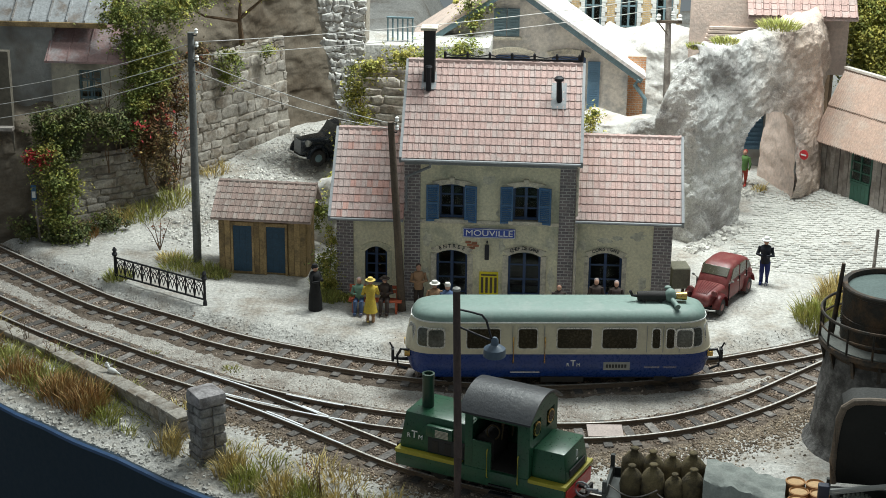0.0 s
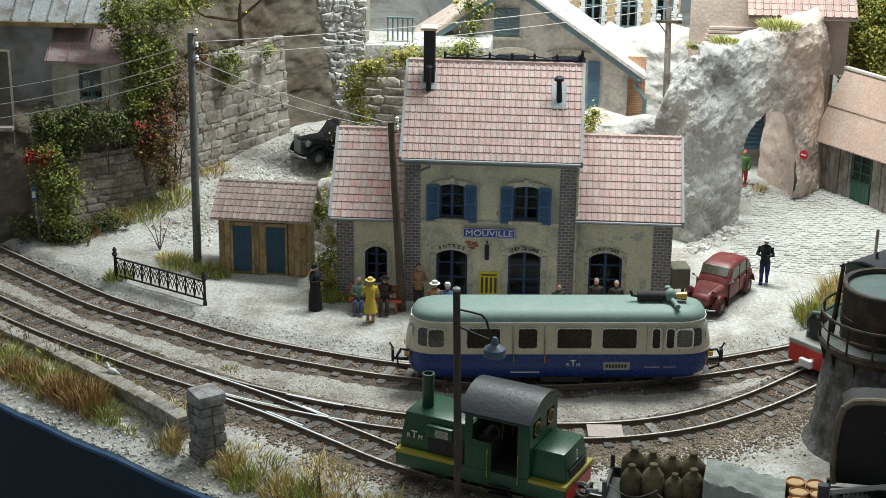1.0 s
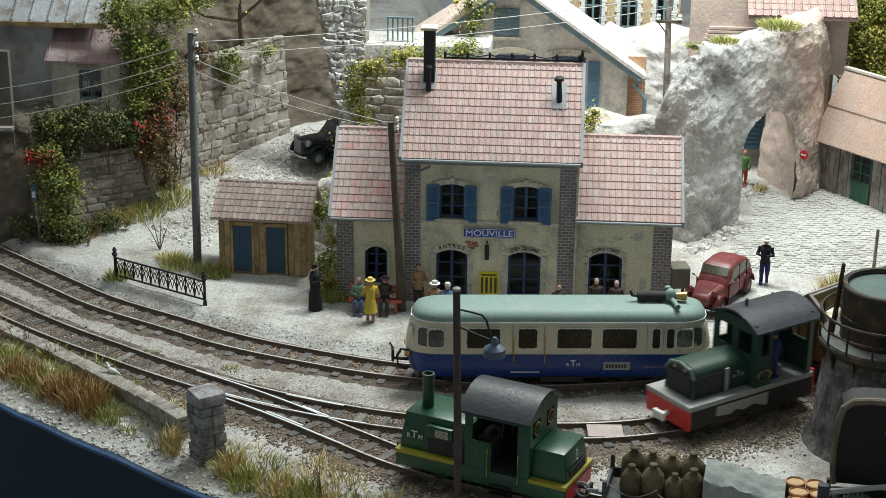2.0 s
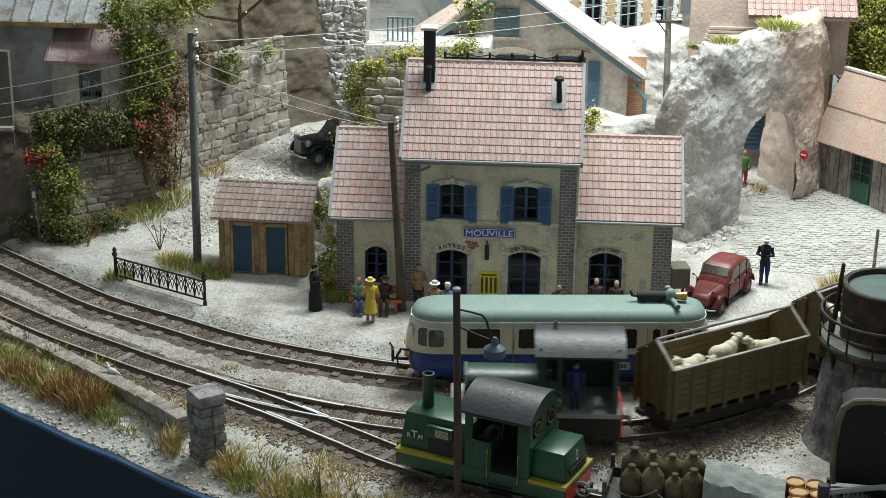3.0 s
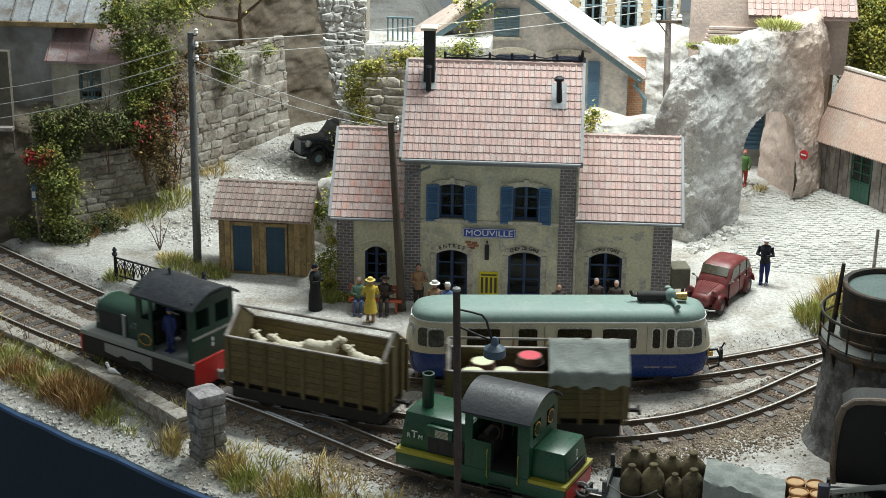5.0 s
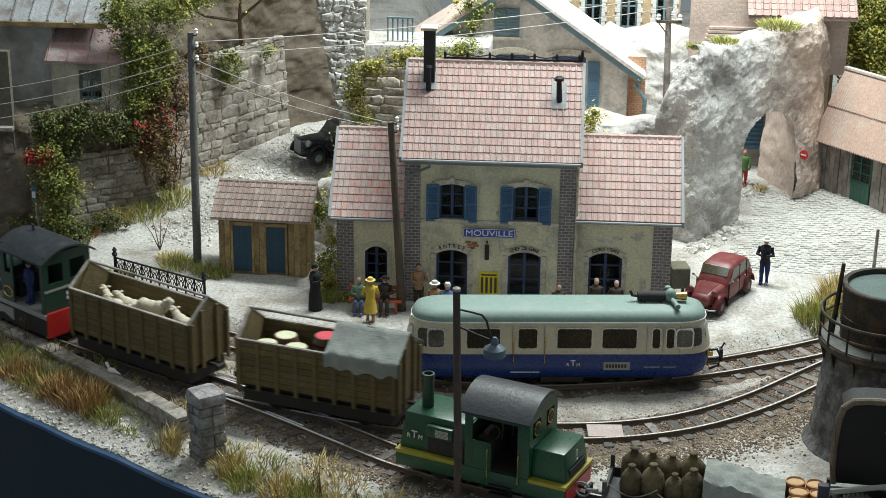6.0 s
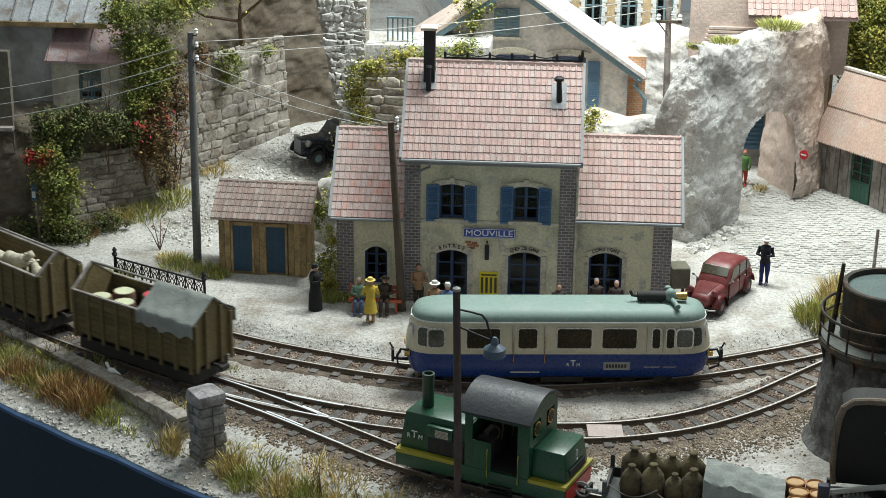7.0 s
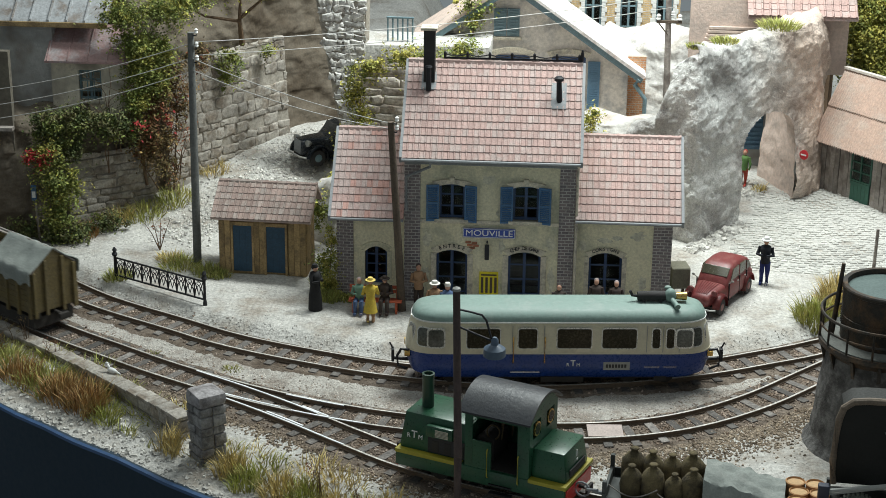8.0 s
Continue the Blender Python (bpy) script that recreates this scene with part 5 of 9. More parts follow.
# masonry laid stone by stone on a backing
def stone_wall(name, label, p0, p1, z0, z1, rise, seed, jitter, lean=0.0, slant=0.0, cover=1.0, material=None, depth=0.3, length=0.55, hmin=0.2, hmax=0.34):
    """A wall from p0 to p1; rise lifts its foot along the way."""
    rng = random.Random(seed)
    d = Vector((p1[0] - p0[0], p1[1] - p0[1], 0))
    total = d.length
    ang = math.degrees(math.atan2(d.y, d.x))
    w = thing(name, label, "stone wall", at(p0[0], p0[1], 0, ang), kind="structure")
    bm = bmesh.new()
    t = lean
    prism(bm, [(slant, z0 - 0.5), (total, z0 - 0.5), (total, z1 - 0.25), (0.15, z1 - 0.25)], "y", 0.0, depth + 0.4)
    for v in bm.verts:
        v.co.y += t * max(0, v.co.z - z0) + 0.02
    part("core", bm, MORTAR, w)
    z = z0
    while z < z1 - 0.05:
        hh = min(rng.uniform(hmin, hmax), z1 - z)
        x = 0.0
        while x < total - 0.05:
            l = min(rng.uniform(0.6, 1.5) * length, total - x)
            if total - x - l < 0.18:
                l = total - x
            edge = 0.75 if z + hh > z1 - 0.5 else 1.0
            if rng.random() < cover * edge and z + hh > z0 + rise * x / total - 0.2 and x > slant * (z1 - z) / (z1 - z0) - 0.15:
                j = lambda s: rng.uniform(-s, s) * jitter
                bm = bmesh.new()
                g = 0.008
                a = []
                for q in range(12):
                    w_ = 2 * math.pi * (q + 0.5) / 12
                    cw, sw = math.cos(w_), math.sin(w_)
                    a.append((x + l / 2 + (l / 2 - g) * math.copysign(abs(cw) ** 0.36, cw) + j(0.04), z + hh / 2 + (hh / 2 - g) * math.copysign(abs(sw) ** 0.36, sw) + j(0.035)))
                cx, cz = sum(q[0] for q in a) / 12, sum(q[1] for q in a) / 12
                out = rng.uniform(0.008, 0.05)
                rings = []
                for f, y in ((1.0, 0.06), (1.0, -out * 0.1), (0.9, -out * 0.65), (0.6, -out)):
                    rings.append([bm.verts.new(((q[0] - cx) * f, y + t * (cz - z0) + (j(0.012) if y < 0 else 0), (q[1] - cz) * f)) for q in a])
                for r0, r1 in zip(rings, rings[1:]):
                    for k in range(12):
                        bm.faces.new((r0[k], r0[(k + 1) % 12], r1[(k + 1) % 12], r1[k]))
                bm.faces.new(rings[-1])
                part("stone", bm, material or MASONRY, w, m=at(cx, 0, cz, 0, rng.uniform(-3, 3), rng.uniform(-4, 4) * jitter), smooth=75)
            x += l
        z += hh
    return w
# ---- rolling stock ----
CREAM = mat("cream_enamel", (0.62, 0.57, 0.43), 0.4, var=0.08, scale=1.5, bump=0.03, second=(0.55, 0.50, 0.38), amount=0.3)
RAIL_BLUE = mat("deep_blue_enamel", (0.003, 0.034, 0.19), 0.3, var=0.12, scale=1.5, bump=0.03)
ROOF_GREEN = mat("grey_green_roof_paint", (0.19, 0.27, 0.24), 0.6, var=0.12, scale=1.2, bump=0.08, fine=9, second=(0.24, 0.31, 0.28), amount=0.4)
LOCO_GREEN = mat("glossy_green_paint", (0.015, 0.075, 0.037), 0.35, var=0.2, scale=1.2, bump=0.06, second=(0.022, 0.065, 0.038), amount=0.4)
DULL_GREEN = mat("dull_green_paint", (0.02, 0.052, 0.034), 0.4, var=0.2, scale=1.2, bump=0.06)
BLACK_ROOF = mat("charcoal_roof", (0.024, 0.027, 0.033), 0.45, var=0.3, scale=1.5, bump=0.2, fine=10, second=(0.05, 0.054, 0.06), amount=0.35)
RED = mat("signal_red", (0.55, 0.025, 0.02), 0.45, var=0.1, scale=2, bump=0.03)
CHROME = mat("bright_metal", (0.75, 0.75, 0.75), 0.2, 1.0, var=0.05, bump=0)
BRASS = mat("brass", (0.65, 0.42, 0.14), 0.3, 1.0, var=0.1, bump=0)
STRIPE = mat("yellow_stripe", (0.36, 0.31, 0.03), 0.5, var=0.12, bump=0.03)
UNDER = mat("oily_underframe", (0.03, 0.026, 0.023), 0.8, var=0.3, scale=2, bump=0.3)
GREY_TRIM = mat("grey_trim", (0.32, 0.32, 0.30), 0.5, var=0.1, bump=0.03)
PLANK_BROWN = mat("olive_brown_planks", (0.128, 0.096, 0.038), 0.85, var=0.36, scale=1.6, bump=0.4, fine=12, second=(0.18, 0.14, 0.07), amount=0.45, rnd=0.2)
TARP = mat("grey_canvas", (0.25, 0.27, 0.25), 0.9, var=0.18, scale=1.6, bump=0.4, fine=14, second=(0.33, 0.345, 0.32), amount=0.4)
SACK = mat("hessian_sack", (0.135, 0.105, 0.052), 0.95, var=0.3, scale=3, bump=0.6, fine=26, second=(0.08, 0.062, 0.036), amount=0.5, rnd=0.2)


def outline(l, w, r, n=8):
    """A long rounded plan: half length l, half width w, corner radius r along the length, superellipse ends."""
    pts = []
    for sx, sy, a0 in ((1, 1, 0), (-1, 1, 90), (-1, -1, 180), (1, -1, 270)):
        for i in range(n + 1):
            a = radians(a0 + 90 * i / n)
            c, s = math.cos(a), math.sin(a)
            e = 0.74
            pts.append(((l - r) * sx + r * math.copysign(abs(c) ** e, c), w * math.copysign(abs(s) ** e, s)))
    out = []
    for p in pts:
        if not out or (abs(p[0] - out[-1][0]) + abs(p[1] - out[-1][1])) > 1e-4:
            out.append(p)
    return out


def shell(bm, levels, cap_low=True, cap_high=True):
    """Stacked plan outlines: levels of (z, half length, half width, end radius)."""
    rings = []
    for z, l, w, r in levels:
        rings.append([bm.verts.new((x, y, z)) for x, y in outline(l, w, r)])
    n = len(rings[0])
    for a, c in zip(rings, rings[1:]):
        for k in range(n):
            bm.faces.new((a[k], a[(k + 1) % n], c[(k + 1) % n], c[k]))
    if cap_low:
        bm.faces.new(list(reversed(rings[0])))
    if cap_high:
        bm.faces.new(rings[-1])


def wheel(parent, x, y, r, z=None):
    bm = bmesh.new()
    q = Matrix.Translation((x, y, r if z is None else z)) @ Matrix.Rotation(radians(90), 4, "X")
    lathe(bm, [(r * 0.3, -0.05), (r * 0.85, -0.04), (r * 0.87, -0.06), (r, -0.06), (r, 0.05), (r * 1.08, 0.06), (r * 1.08, 0.09), (r * 0.3, 0.09)], 20, q)
    return part("wheel", bm, UNDER, parent, smooth=35)


def rounded_pane(bm, x0, x1, z0, z1, y0, y1, r=0.08):
    pts = []
    for cx, cz, a0 in ((x1 - r, z1 - r, 0), (x0 + r, z1 - r, 90), (x0 + r, z0 + r, 180), (x1 - r, z0 + r, 270)):
        for i in range(4):
            a = radians(a0 + 30 * i)
            pts.append((cx + r * math.cos(a), cz + r * math.sin(a)))
    prism(bm, pts, "y", y0, y1)


# Opaque panes: the dark interior behind the glass is put into their colour.
WINDOW_DARK = mat("painted_dark_window", (0.028, 0.023, 0.012), 0.25, var=0.5, scale=1.6, bump=0, gloss=0.2)
CAB_GLASS = mat("pale_cab_glass", (0.085, 0.09, 0.08), 0.08, var=0.6, scale=3, bump=0)
FRAME_METAL = mat("dull_silver_frame", (0.62, 0.62, 0.60), 0.3, 0.5, var=0.1, bump=0.03)


def railcar():
    c = thing("railcar", "blue and cream rounded railcar with grey-green roof", "railcar", at(2.45, -5.68, RAIL_Z, 5.3))
    L, W = 5.0, 0.98
    bm = bmesh.new()
    shell(bm, [(0.30, L - 0.4, W - 0.12, 0.9), (0.42, L - 0.15, W - 0.03, 1.1), (0.8, L - 0.02, W, 1.34), (1.16, L, W, 1.38)])
    blue = part("lower_body", bm, RAIL_BLUE, c, "deep blue lower body panels", smooth=40)
    bm = bmesh.new()
    shell(bm, [(1.20, L, W, 1.38), (1.5, L - 0.03, W - 0.01, 1.38), (2.0, L - 0.15, W - 0.05, 1.34), (2.22, L - 0.24, W - 0.08, 1.28)])
    cream = part("upper_body", bm, CREAM, c, "cream upper body panels", smooth=40)
    bm = bmesh.new()
    shell(bm, [(1.155, L + 0.02, W + 0.012, 1.39), (1.205, L + 0.02, W + 0.012, 1.39)])
    part("waist_rail", bm, CREAM, c)
    bm = bmesh.new()
    shell(bm, [(2.215, L - 0.18, W - 0.03, 1.29), (2.26, L - 0.18, W - 0.03, 1.29)])
    part("rain_strip", bm, WHITE, c, "pale rain strip round the roof")
    bm = bmesh.new()
    shell(bm, [(2.262, L - 0.2, W - 0.05, 1.28), (2.37, L - 0.23, W - 0.08, 1.13), (2.49, L - 0.32, W - 0.17, 1.08), (2.58, L - 0.5, W - 0.34, 0.98), (2.625, L - 0.8, W - 0.56, 0.75), (2.645, L - 1.4, W - 0.82, 0.35)])
    part("roof", bm, ROOF_GREEN, c, "grey-green painted domed roof", smooth=50)
    # side windows, both sides; dark panes in thin frames
    for s in (-1, 1):
        y = s * W
        for x0, x1 in ((-3.02, -1.96), (-1.36, -0.76), (-0.10, 1.0), (1.36, 2.46), (2.98, 3.22), (3.44, 3.68)):
            bm = bmesh.new()
            rounded_pane(bm, x0 - 0.035, x1 + 0.035, 1.33, 2.07, y * 0.945, y * 1.0 + s * 0.004, 0.1)
            part("window_frame", bm, FRAME_METAL, cream)
            bm = bmesh.new()
            rounded_pane(bm, x0, x1, 1.365, 2.035, y * 0.94, y * 1.0 + s * 0.014, 0.08)
            part("pane", bm, WINDOW_DARK, cream)
        # door seams, handles
        for x in (2.8, 3.33, 3.86, -1.55, -0.52):
            bm = bmesh.new()
            box(bm, x - 0.012, x + 0.012, min(y * 0.97, y * 1.006), max(y * 0.97, y * 1.006), 1.22, 2.15)
            part("door_seam", bm, GREY_TRIM, cream)
        for x in (-1.52, -0.5):
            bm = bmesh.new()
            tube(bm, [(x, y * 1.0, 1.75), (x, y * 1.05, 1.7), (x, y * 1.05, 0.9), (x, y * 1.0, 0.85)], 0.025)
            part("grab_handle", bm, BRASS, c, "brass grab handle")
    # bowed end windows
    for e in (-1, 1):
        for ang in (-56, -20, 20, 56):
            a = radians(ang)
            px, py = e * (L - 1.35 + 1.27 * abs(math.cos(a)) ** 0.74), W * 0.97 * math.copysign(abs(math.sin(a)) ** 0.74, a)
            nx, ny = e * math.cos(a) ** 1.26 / 1.27, math.copysign(abs(math.sin(a)) ** 1.26, a) / W
            rz = math.degrees(math.atan2(ny, nx)) + 90
            bm = bmesh.new()
            rounded_pane(bm, -0.24, 0.24, -0.34, 0.34, -0.03, 0.05, 0.13)
            f = part("cab_window_frame", bm, FRAME_METAL, c, "grey metal window frame", m=at(px * 0.985, py * 0.985, 1.7, rz, -7))
            bm = bmesh.new()
            rounded_pane(bm, -0.2, 0.2, -0.3, 0.3, -0.04, 0.04, 0.11)
            part("pane", bm, CAB_GLASS, f)
        # front windows on the near quarters
        for s in (-1, 1):
            bm = bmesh.new()
            rounded_pane(bm, -0.3, 0.3, 1.36, 2.05, -0.03, 0.05, 0.12)
            f = part("quarter_window_frame", bm, FRAME_METAL, c, m=at(e * 4.02, s * W * 0.985, 0, 0 if s < 0 else 180))
            bm = bmesh.new()
            rounded_pane(bm, -0.25, 0.25, 1.41, 2.0, -0.04, 0.04, 0.1)
            part("pane", bm, CAB_GLASS, f)
        bm = bmesh.new()
        tube(bm, [(e * 4.9, -0.62, 1.15), (e * 5.15, -0.66, 1.2), (e * 5.28, -0.64, 0.95), (e * 5.25, -0.6, 0.6), (e * 4.95, -0.55, 0.45)], 0.045, 8)
        tube(bm, [(e * 4.9, 0, 0.55), (e * 5.45, 0, 0.6)], 0.06, 8)
        box(bm, e * 5.42 - 0.05, e * 5.42 + 0.05, -0.13, 0.13, 0.5, 0.95, 0.03)
        tube(bm, [(e * 5.42, 0, 0.95), (e * 5.52, 0, 1.15)], 0.03)
        part("coupler", bm, BLACK, c, "black iron coupler and hose")
        for s in (-1, 1):
            bm = bmesh.new()
            cyl(bm, (e * 4.86, s * 0.5, 1.0), (e * 5.04, s * 0.5, 1.0), 0.12, 0.12, 14)
            part("headlamp", bm, BRASS, c, "small brass-rimmed headlamp")
    # roof fittings
    bm = bmesh.new()
    lathe(bm, [(0.14, 0), (0.16, 0.1), (0.16, 0.85), (0.13, 0.95)], 14, at(0, 0, 0) @ Matrix.Translation((2.55, -0.05, 2.82)) @ Matrix.Rotation(radians(90), 4, "Y"))
    for x in (2.75, 3.3):
        box(bm, x - 0.05, x + 0.05, -0.2, 0.1, 2.6, 2.75)
    part("silencer", bm, SOOT, c, "sooty exhaust silencer on the roof", smooth=35)
    bm = bmesh.new()
    tube(bm, [(2.55, -0.05, 2.82), (2.38, -0.05, 2.84), (2.3, -0.05, 3.0)], 0.05, 8)
    part("exhaust_pipe", bm, SOOT, c)
    bm = bmesh.new()
    lathe(bm, [(0.1, 0), (0.12, 0.1), (0.14, 0.35), (0.15, 0.4)], 14, Matrix.Translation((3.75, -0.05, 2.82)) @ Matrix.Rotation(radians(90), 4, "Y"))
    part("horn_trumpet", bm, BRASS, c, "brass-rimmed horn", smooth=35)
    bm = bmesh.new()
    ball(bm, (3.62, -0.1, 2.86), (0.2, 0.2, 0.24))
    tube(bm, [(3.62, -0.2, 2.8), (3.75, -0.55, 2.72), (3.78, -0.7, 2.68)], [0.08, 0.08, 0.1], 10)
    ball(bm, (3.55, 0.1, 3.05), (0.12, 0.1, 0.07))
    part("ventilator", bm, ROOF_GREEN, c, smooth=40)
    # lettering and plate on the blue side
    for txt, x, sz, dz in (("R", 0.26, 0.16, 0), ("T", 0.43, 0.30, 0.05), ("M", 0.60, 0.16, 0)):
        text_part("letter", txt, sz, WHITE, blue, at(x, -W - 0.012, 0.78 + dz, 0, 90))
    bm = bmesh.new()
    box(bm, 1.42, 2.28, -W - 0.015, -W, 0.60, 0.88, 0.004)
    pl = part("number_plate", bm, GREY_TRIM, blue, "grey number plate")
    bm = bmesh.new()
    for i in range(7):
        box(bm, 1.5 + i * 0.1, 1.57 + i * 0.1, -W - 0.019, -W - 0.014, 0.68, 0.80)
    part("bars", bm, SOOT, pl)
    bm = bmesh.new()
    for x0, x1, z in ((-1.6, -0.65, 0.52), (2.75, 3.25, 0.70), (3.38, 3.8, 0.70)):
        box(bm, x0, x1, -W - 0.02, -W + 0.01, z, z + 0.02)
    part("trim_strip", bm, CHROME, blue)
    bm = bmesh.new()
    box(bm, -3.6, 3.6, -0.7, 0.7, 0.18, 0.34)
    box(bm, 3.1, 3.5, -W + 0.1, -W + 0.25, 0.16, 0.35, 0.02)
    box(bm, -0.6, 0.8, -0.9, -0.6, 0.12, 0.32, 0.02)
    part("underframe", bm, UNDER, c)
    for x in (-3.5, -2.3, 2.3, 3.5):
        for s in (-1, 1):
            wheel(c, x, s * 0.5, 0.27)
    return c


railcar()


def cab_roof(bm, x0, x1, w, z, rise, th=0.06, n=12):
    top = [(-w + 2 * w * i / n, z + rise * (1 - (2 * i / n - 1) ** 2)) for i in range(n + 1)]
    low = [(y, q - th) for y, q in reversed(top)]
    prism(bm, top + low, "x", x0, x1)


def siding_loco():
    """The green shunter that stands on the siding."""
    c = thing("shunting_locomotive", "green diesel shunter with charcoal cab roof and yellow stripes", "locomotive", at(0.72, -13.38, RAIL_Z, -22.5))
    W = 1.02
    bm = bmesh.new()
    box(bm, -2.72, 2.62, -W, W, 0.38, 0.86, 0.04)
    part("frame", bm, LOCO_GREEN, c, smooth=35)
    bm = bmesh.new()
    box(bm, -2.74, -0.62, -W - 0.012, W + 0.012, 0.78, 0.90, 0.02)
    box(bm, 1.50, 2.66, -W - 0.012, W + 0.012, 0.78, 0.90, 0.02)
    part("stripe", bm, STRIPE, c, "yellow painted footplate edge")
    # front hood
    bm = bmesh.new()
    v = box(bm, -2.68, -0.5, -0.86, 0.86, 0.88, 2.02, 0.1)
    for q in bm.verts:
        if q.co.z > 1.7:
            q.co.y *= 0.86
            if q.co.x < -2.3:
                q.co.x += 0.12
    hood = part("front_hood", bm, LOCO_GREEN, c, smooth=40)
    bm = bmesh.new()
    box(bm, -1.76, -0.92, -0.96, -0.78, 1.46, 1.82, 0.04)
    side = part("side_door", bm, LOCO_GREEN, hood, smooth=40)
    bm = bmesh.new()
    for i in range(6):
        box(bm, -1.46, -1.05, -0.985, -0.95, 1.51 + i * 0.04, 1.53 + i * 0.04)
    part("louvres", bm, LIMESTONE, side, "pale louvre grille")
    # solid dark plate: the opening's shade put into colour
    bm = bmesh.new()
    box(bm, -1.74, -0.54, -0.885, -0.84, 0.94, 1.45, 0.02)
    part("engine_opening", bm, SOOT, hood, "dark plate painted as the shaded engine opening")
    bm = bmesh.new()
    for q in (-1.6, -1.2, -0.8):
        box(bm, q, q + 0.22, -0.9, -0.88, 1.0, 1.34, 0.01)
    part("engine_block", bm, UNDER, hood)
    for txt, x, sz, dz in (("R", -2.36, 0.19, 0), ("T", -2.18, 0.32, 0.05), ("M", -1.98, 0.19, 0)):
        text_part("letter", txt, sz, WHITE, hood, at(x, -0.872, 1.33 + dz, 0, 85))
    bm = bmesh.new()
    lathe(bm, [(0.175, 1.95), (0.175, 2.95), (0.19, 2.98), (0.19, 3.06), (0.13, 3.065), (0.13, 2.9)], 18, Matrix.Translation((-2.1, -0.15, 0)))
    part("exhaust_pipe", bm, DULL_GREEN, c, "dark green exhaust stack", smooth=40)
    # rear hood
    bm = bmesh.new()
    box(bm, 1.5, 2.58, -0.84, 0.84, 0.88, 1.76, 0.1)
    for q in bm.verts:
        if q.co.z > 1.5:
            q.co.y *= 0.88
            if q.co.x > 2.3:
                q.co.x -= 0.1
    rear = part("rear_hood", bm, LOCO_GREEN, c, smooth=40)
    bm = bmesh.new()
    box(bm, 2.56, 2.60, -0.55, 0.55, 0.98, 1.2, 0.01)
    part("rear_grille", bm, SOOT, rear)
    bm = bmesh.new()
    box(bm, 2.545, 2.56, -0.02, 0.02, 1.42, 1.62)
    box(bm, 2.56, 2.575, -0.04, 0.04, 1.3, 1.36)
    part("number_bar", bm, WHITE, rear)
    # cab: end walls with portholes, near side panels round a wide opening and a doorway
    walls = []
    for x in (-0.5, 1.45):
        bm = bmesh.new()
        holed(bm, -W + 0.09, W - 0.09, 0.88, 2.66, 0, 0.06, [(-0.75, -0.2, 2.0, 2.5), (0.2, 0.75, 2.0, 2.5)])
        bmesh.ops.transform(bm, matrix=Matrix.Translation((x + 0.06, 0, 0)) @ Matrix.Rotation(radians(90), 4, "Z"), verts=bm.verts)
        walls.append(part("cab_end_wall", bm, LOCO_GREEN, c))
        bm = bmesh.new()
        prism(bm, [(-W + 0.09, 2.664), (W - 0.09, 2.664), (W - 0.4, 2.92), (0, 3.02), (-W + 0.4, 2.92)], "x", x, x + 0.06)
        part("cab_gable", bm, LOCO_GREEN, walls[-1])
    cab = walls[1]
    for y in (-W + 0.03, W - 0.09):
        # the unseen far side is closed by an added panel that blocks light
        near = y < 0
        for x0, x1, z0, z1, name in ((-0.5, -0.26, 0.4, 2.62, "post"), (1.14, 1.51, 0.4, 2.62, "side_panel"), (-0.258, 0.32 if near else 1.138, 0.4, 1.72 if near else 2.438, "side_panel"), (-0.258, 1.138, 2.44, 2.62, "cant_rail")):
            bm = bmesh.new()
            box(bm, x0, x1, y, y + 0.06, z0, z1, 0.008)
            part(name, bm, LOCO_GREEN, c)
    bm = bmesh.new()
    for y in (-0.475, 0.475):
        cyl(bm, (1.49, y, 2.25), (1.535, y, 2.25), 0.22, 0.22, 18)
    part("porthole_rim", bm, BRASS, cab, "brass-rimmed cab porthole", smooth=35)
    bm = bmesh.new()
    for y in (-0.475, 0.475):
        cyl(bm, (1.53, y, 2.25), (1.545, y, 2.25), 0.17, 0.17, 18)
    part("porthole", bm, WINDOW_DARK, cab)
    bm = bmesh.new()
    cab_roof(bm, -0.64, 1.6, W + 0.15, 2.64, 0.52)
    part("cab_roof", bm, BLACK_ROOF, c, "charcoal curved cab roof", smooth=40)
    bm = bmesh.new()
    box(bm, -0.4, 1.4, -0.9, 0.9, 0.8, 0.88)
    box(bm, -0.35, 0.2, -0.5, 0.5, 0.9, 1.6, 0.04)
    box(bm, 0.9, 1.3, -0.4, 0.3, 0.9, 1.5, 0.04)
    part("cab_floor", bm, UNDER, c)
    bm = bmesh.new()
    tube(bm, [(0.1 + 0.2 * math.cos(radians(q)), -0.35 + 0.05 * math.sin(radians(q)), 1.75 + 0.2 * math.sin(radians(q))) for q in range(0, 361, 30)], 0.025, 6)
    for x, y in ((0.3, -0.2), (0.45, 0.2), (0.05, 0.3)):
        tube(bm, [(x, y, 1.5), (x + 0.05, y, 2.0)], 0.025, 6)
        ball(bm, (x + 0.05, y, 2.02), 0.05, 8, 6)
    # brass with the cab's dimness put into its colour
    part("controls", bm, mat("oily_brass", (0.11, 0.075, 0.035), 0.6, 0.4, var=0.3, bump=0.1), c, "brass hand wheel and levers, coloured dark for the dim cab")
    bm = bmesh.new()
    for z in (0.35, 0.62):
        box(bm, 0.3, 1.0, -W - 0.06, -W + 0.1, z - 0.18, z - 0.14)
    part("step", bm, BLACK, c)
    for x in (0.24, 1.2):
        bm = bmesh.new()
        tube(bm, [(x, -W - 0.01, 1.55), (x, -W - 0.06, 1.5), (x, -W - 0.06, 0.7), (x, -W - 0.01, 0.65)], 0.02)
        part("handrail", bm, STRIPE, c, "thin yellow handrail")
    for e, x in ((-1, -2.72), (1, 2.62)):
        bm = bmesh.new()
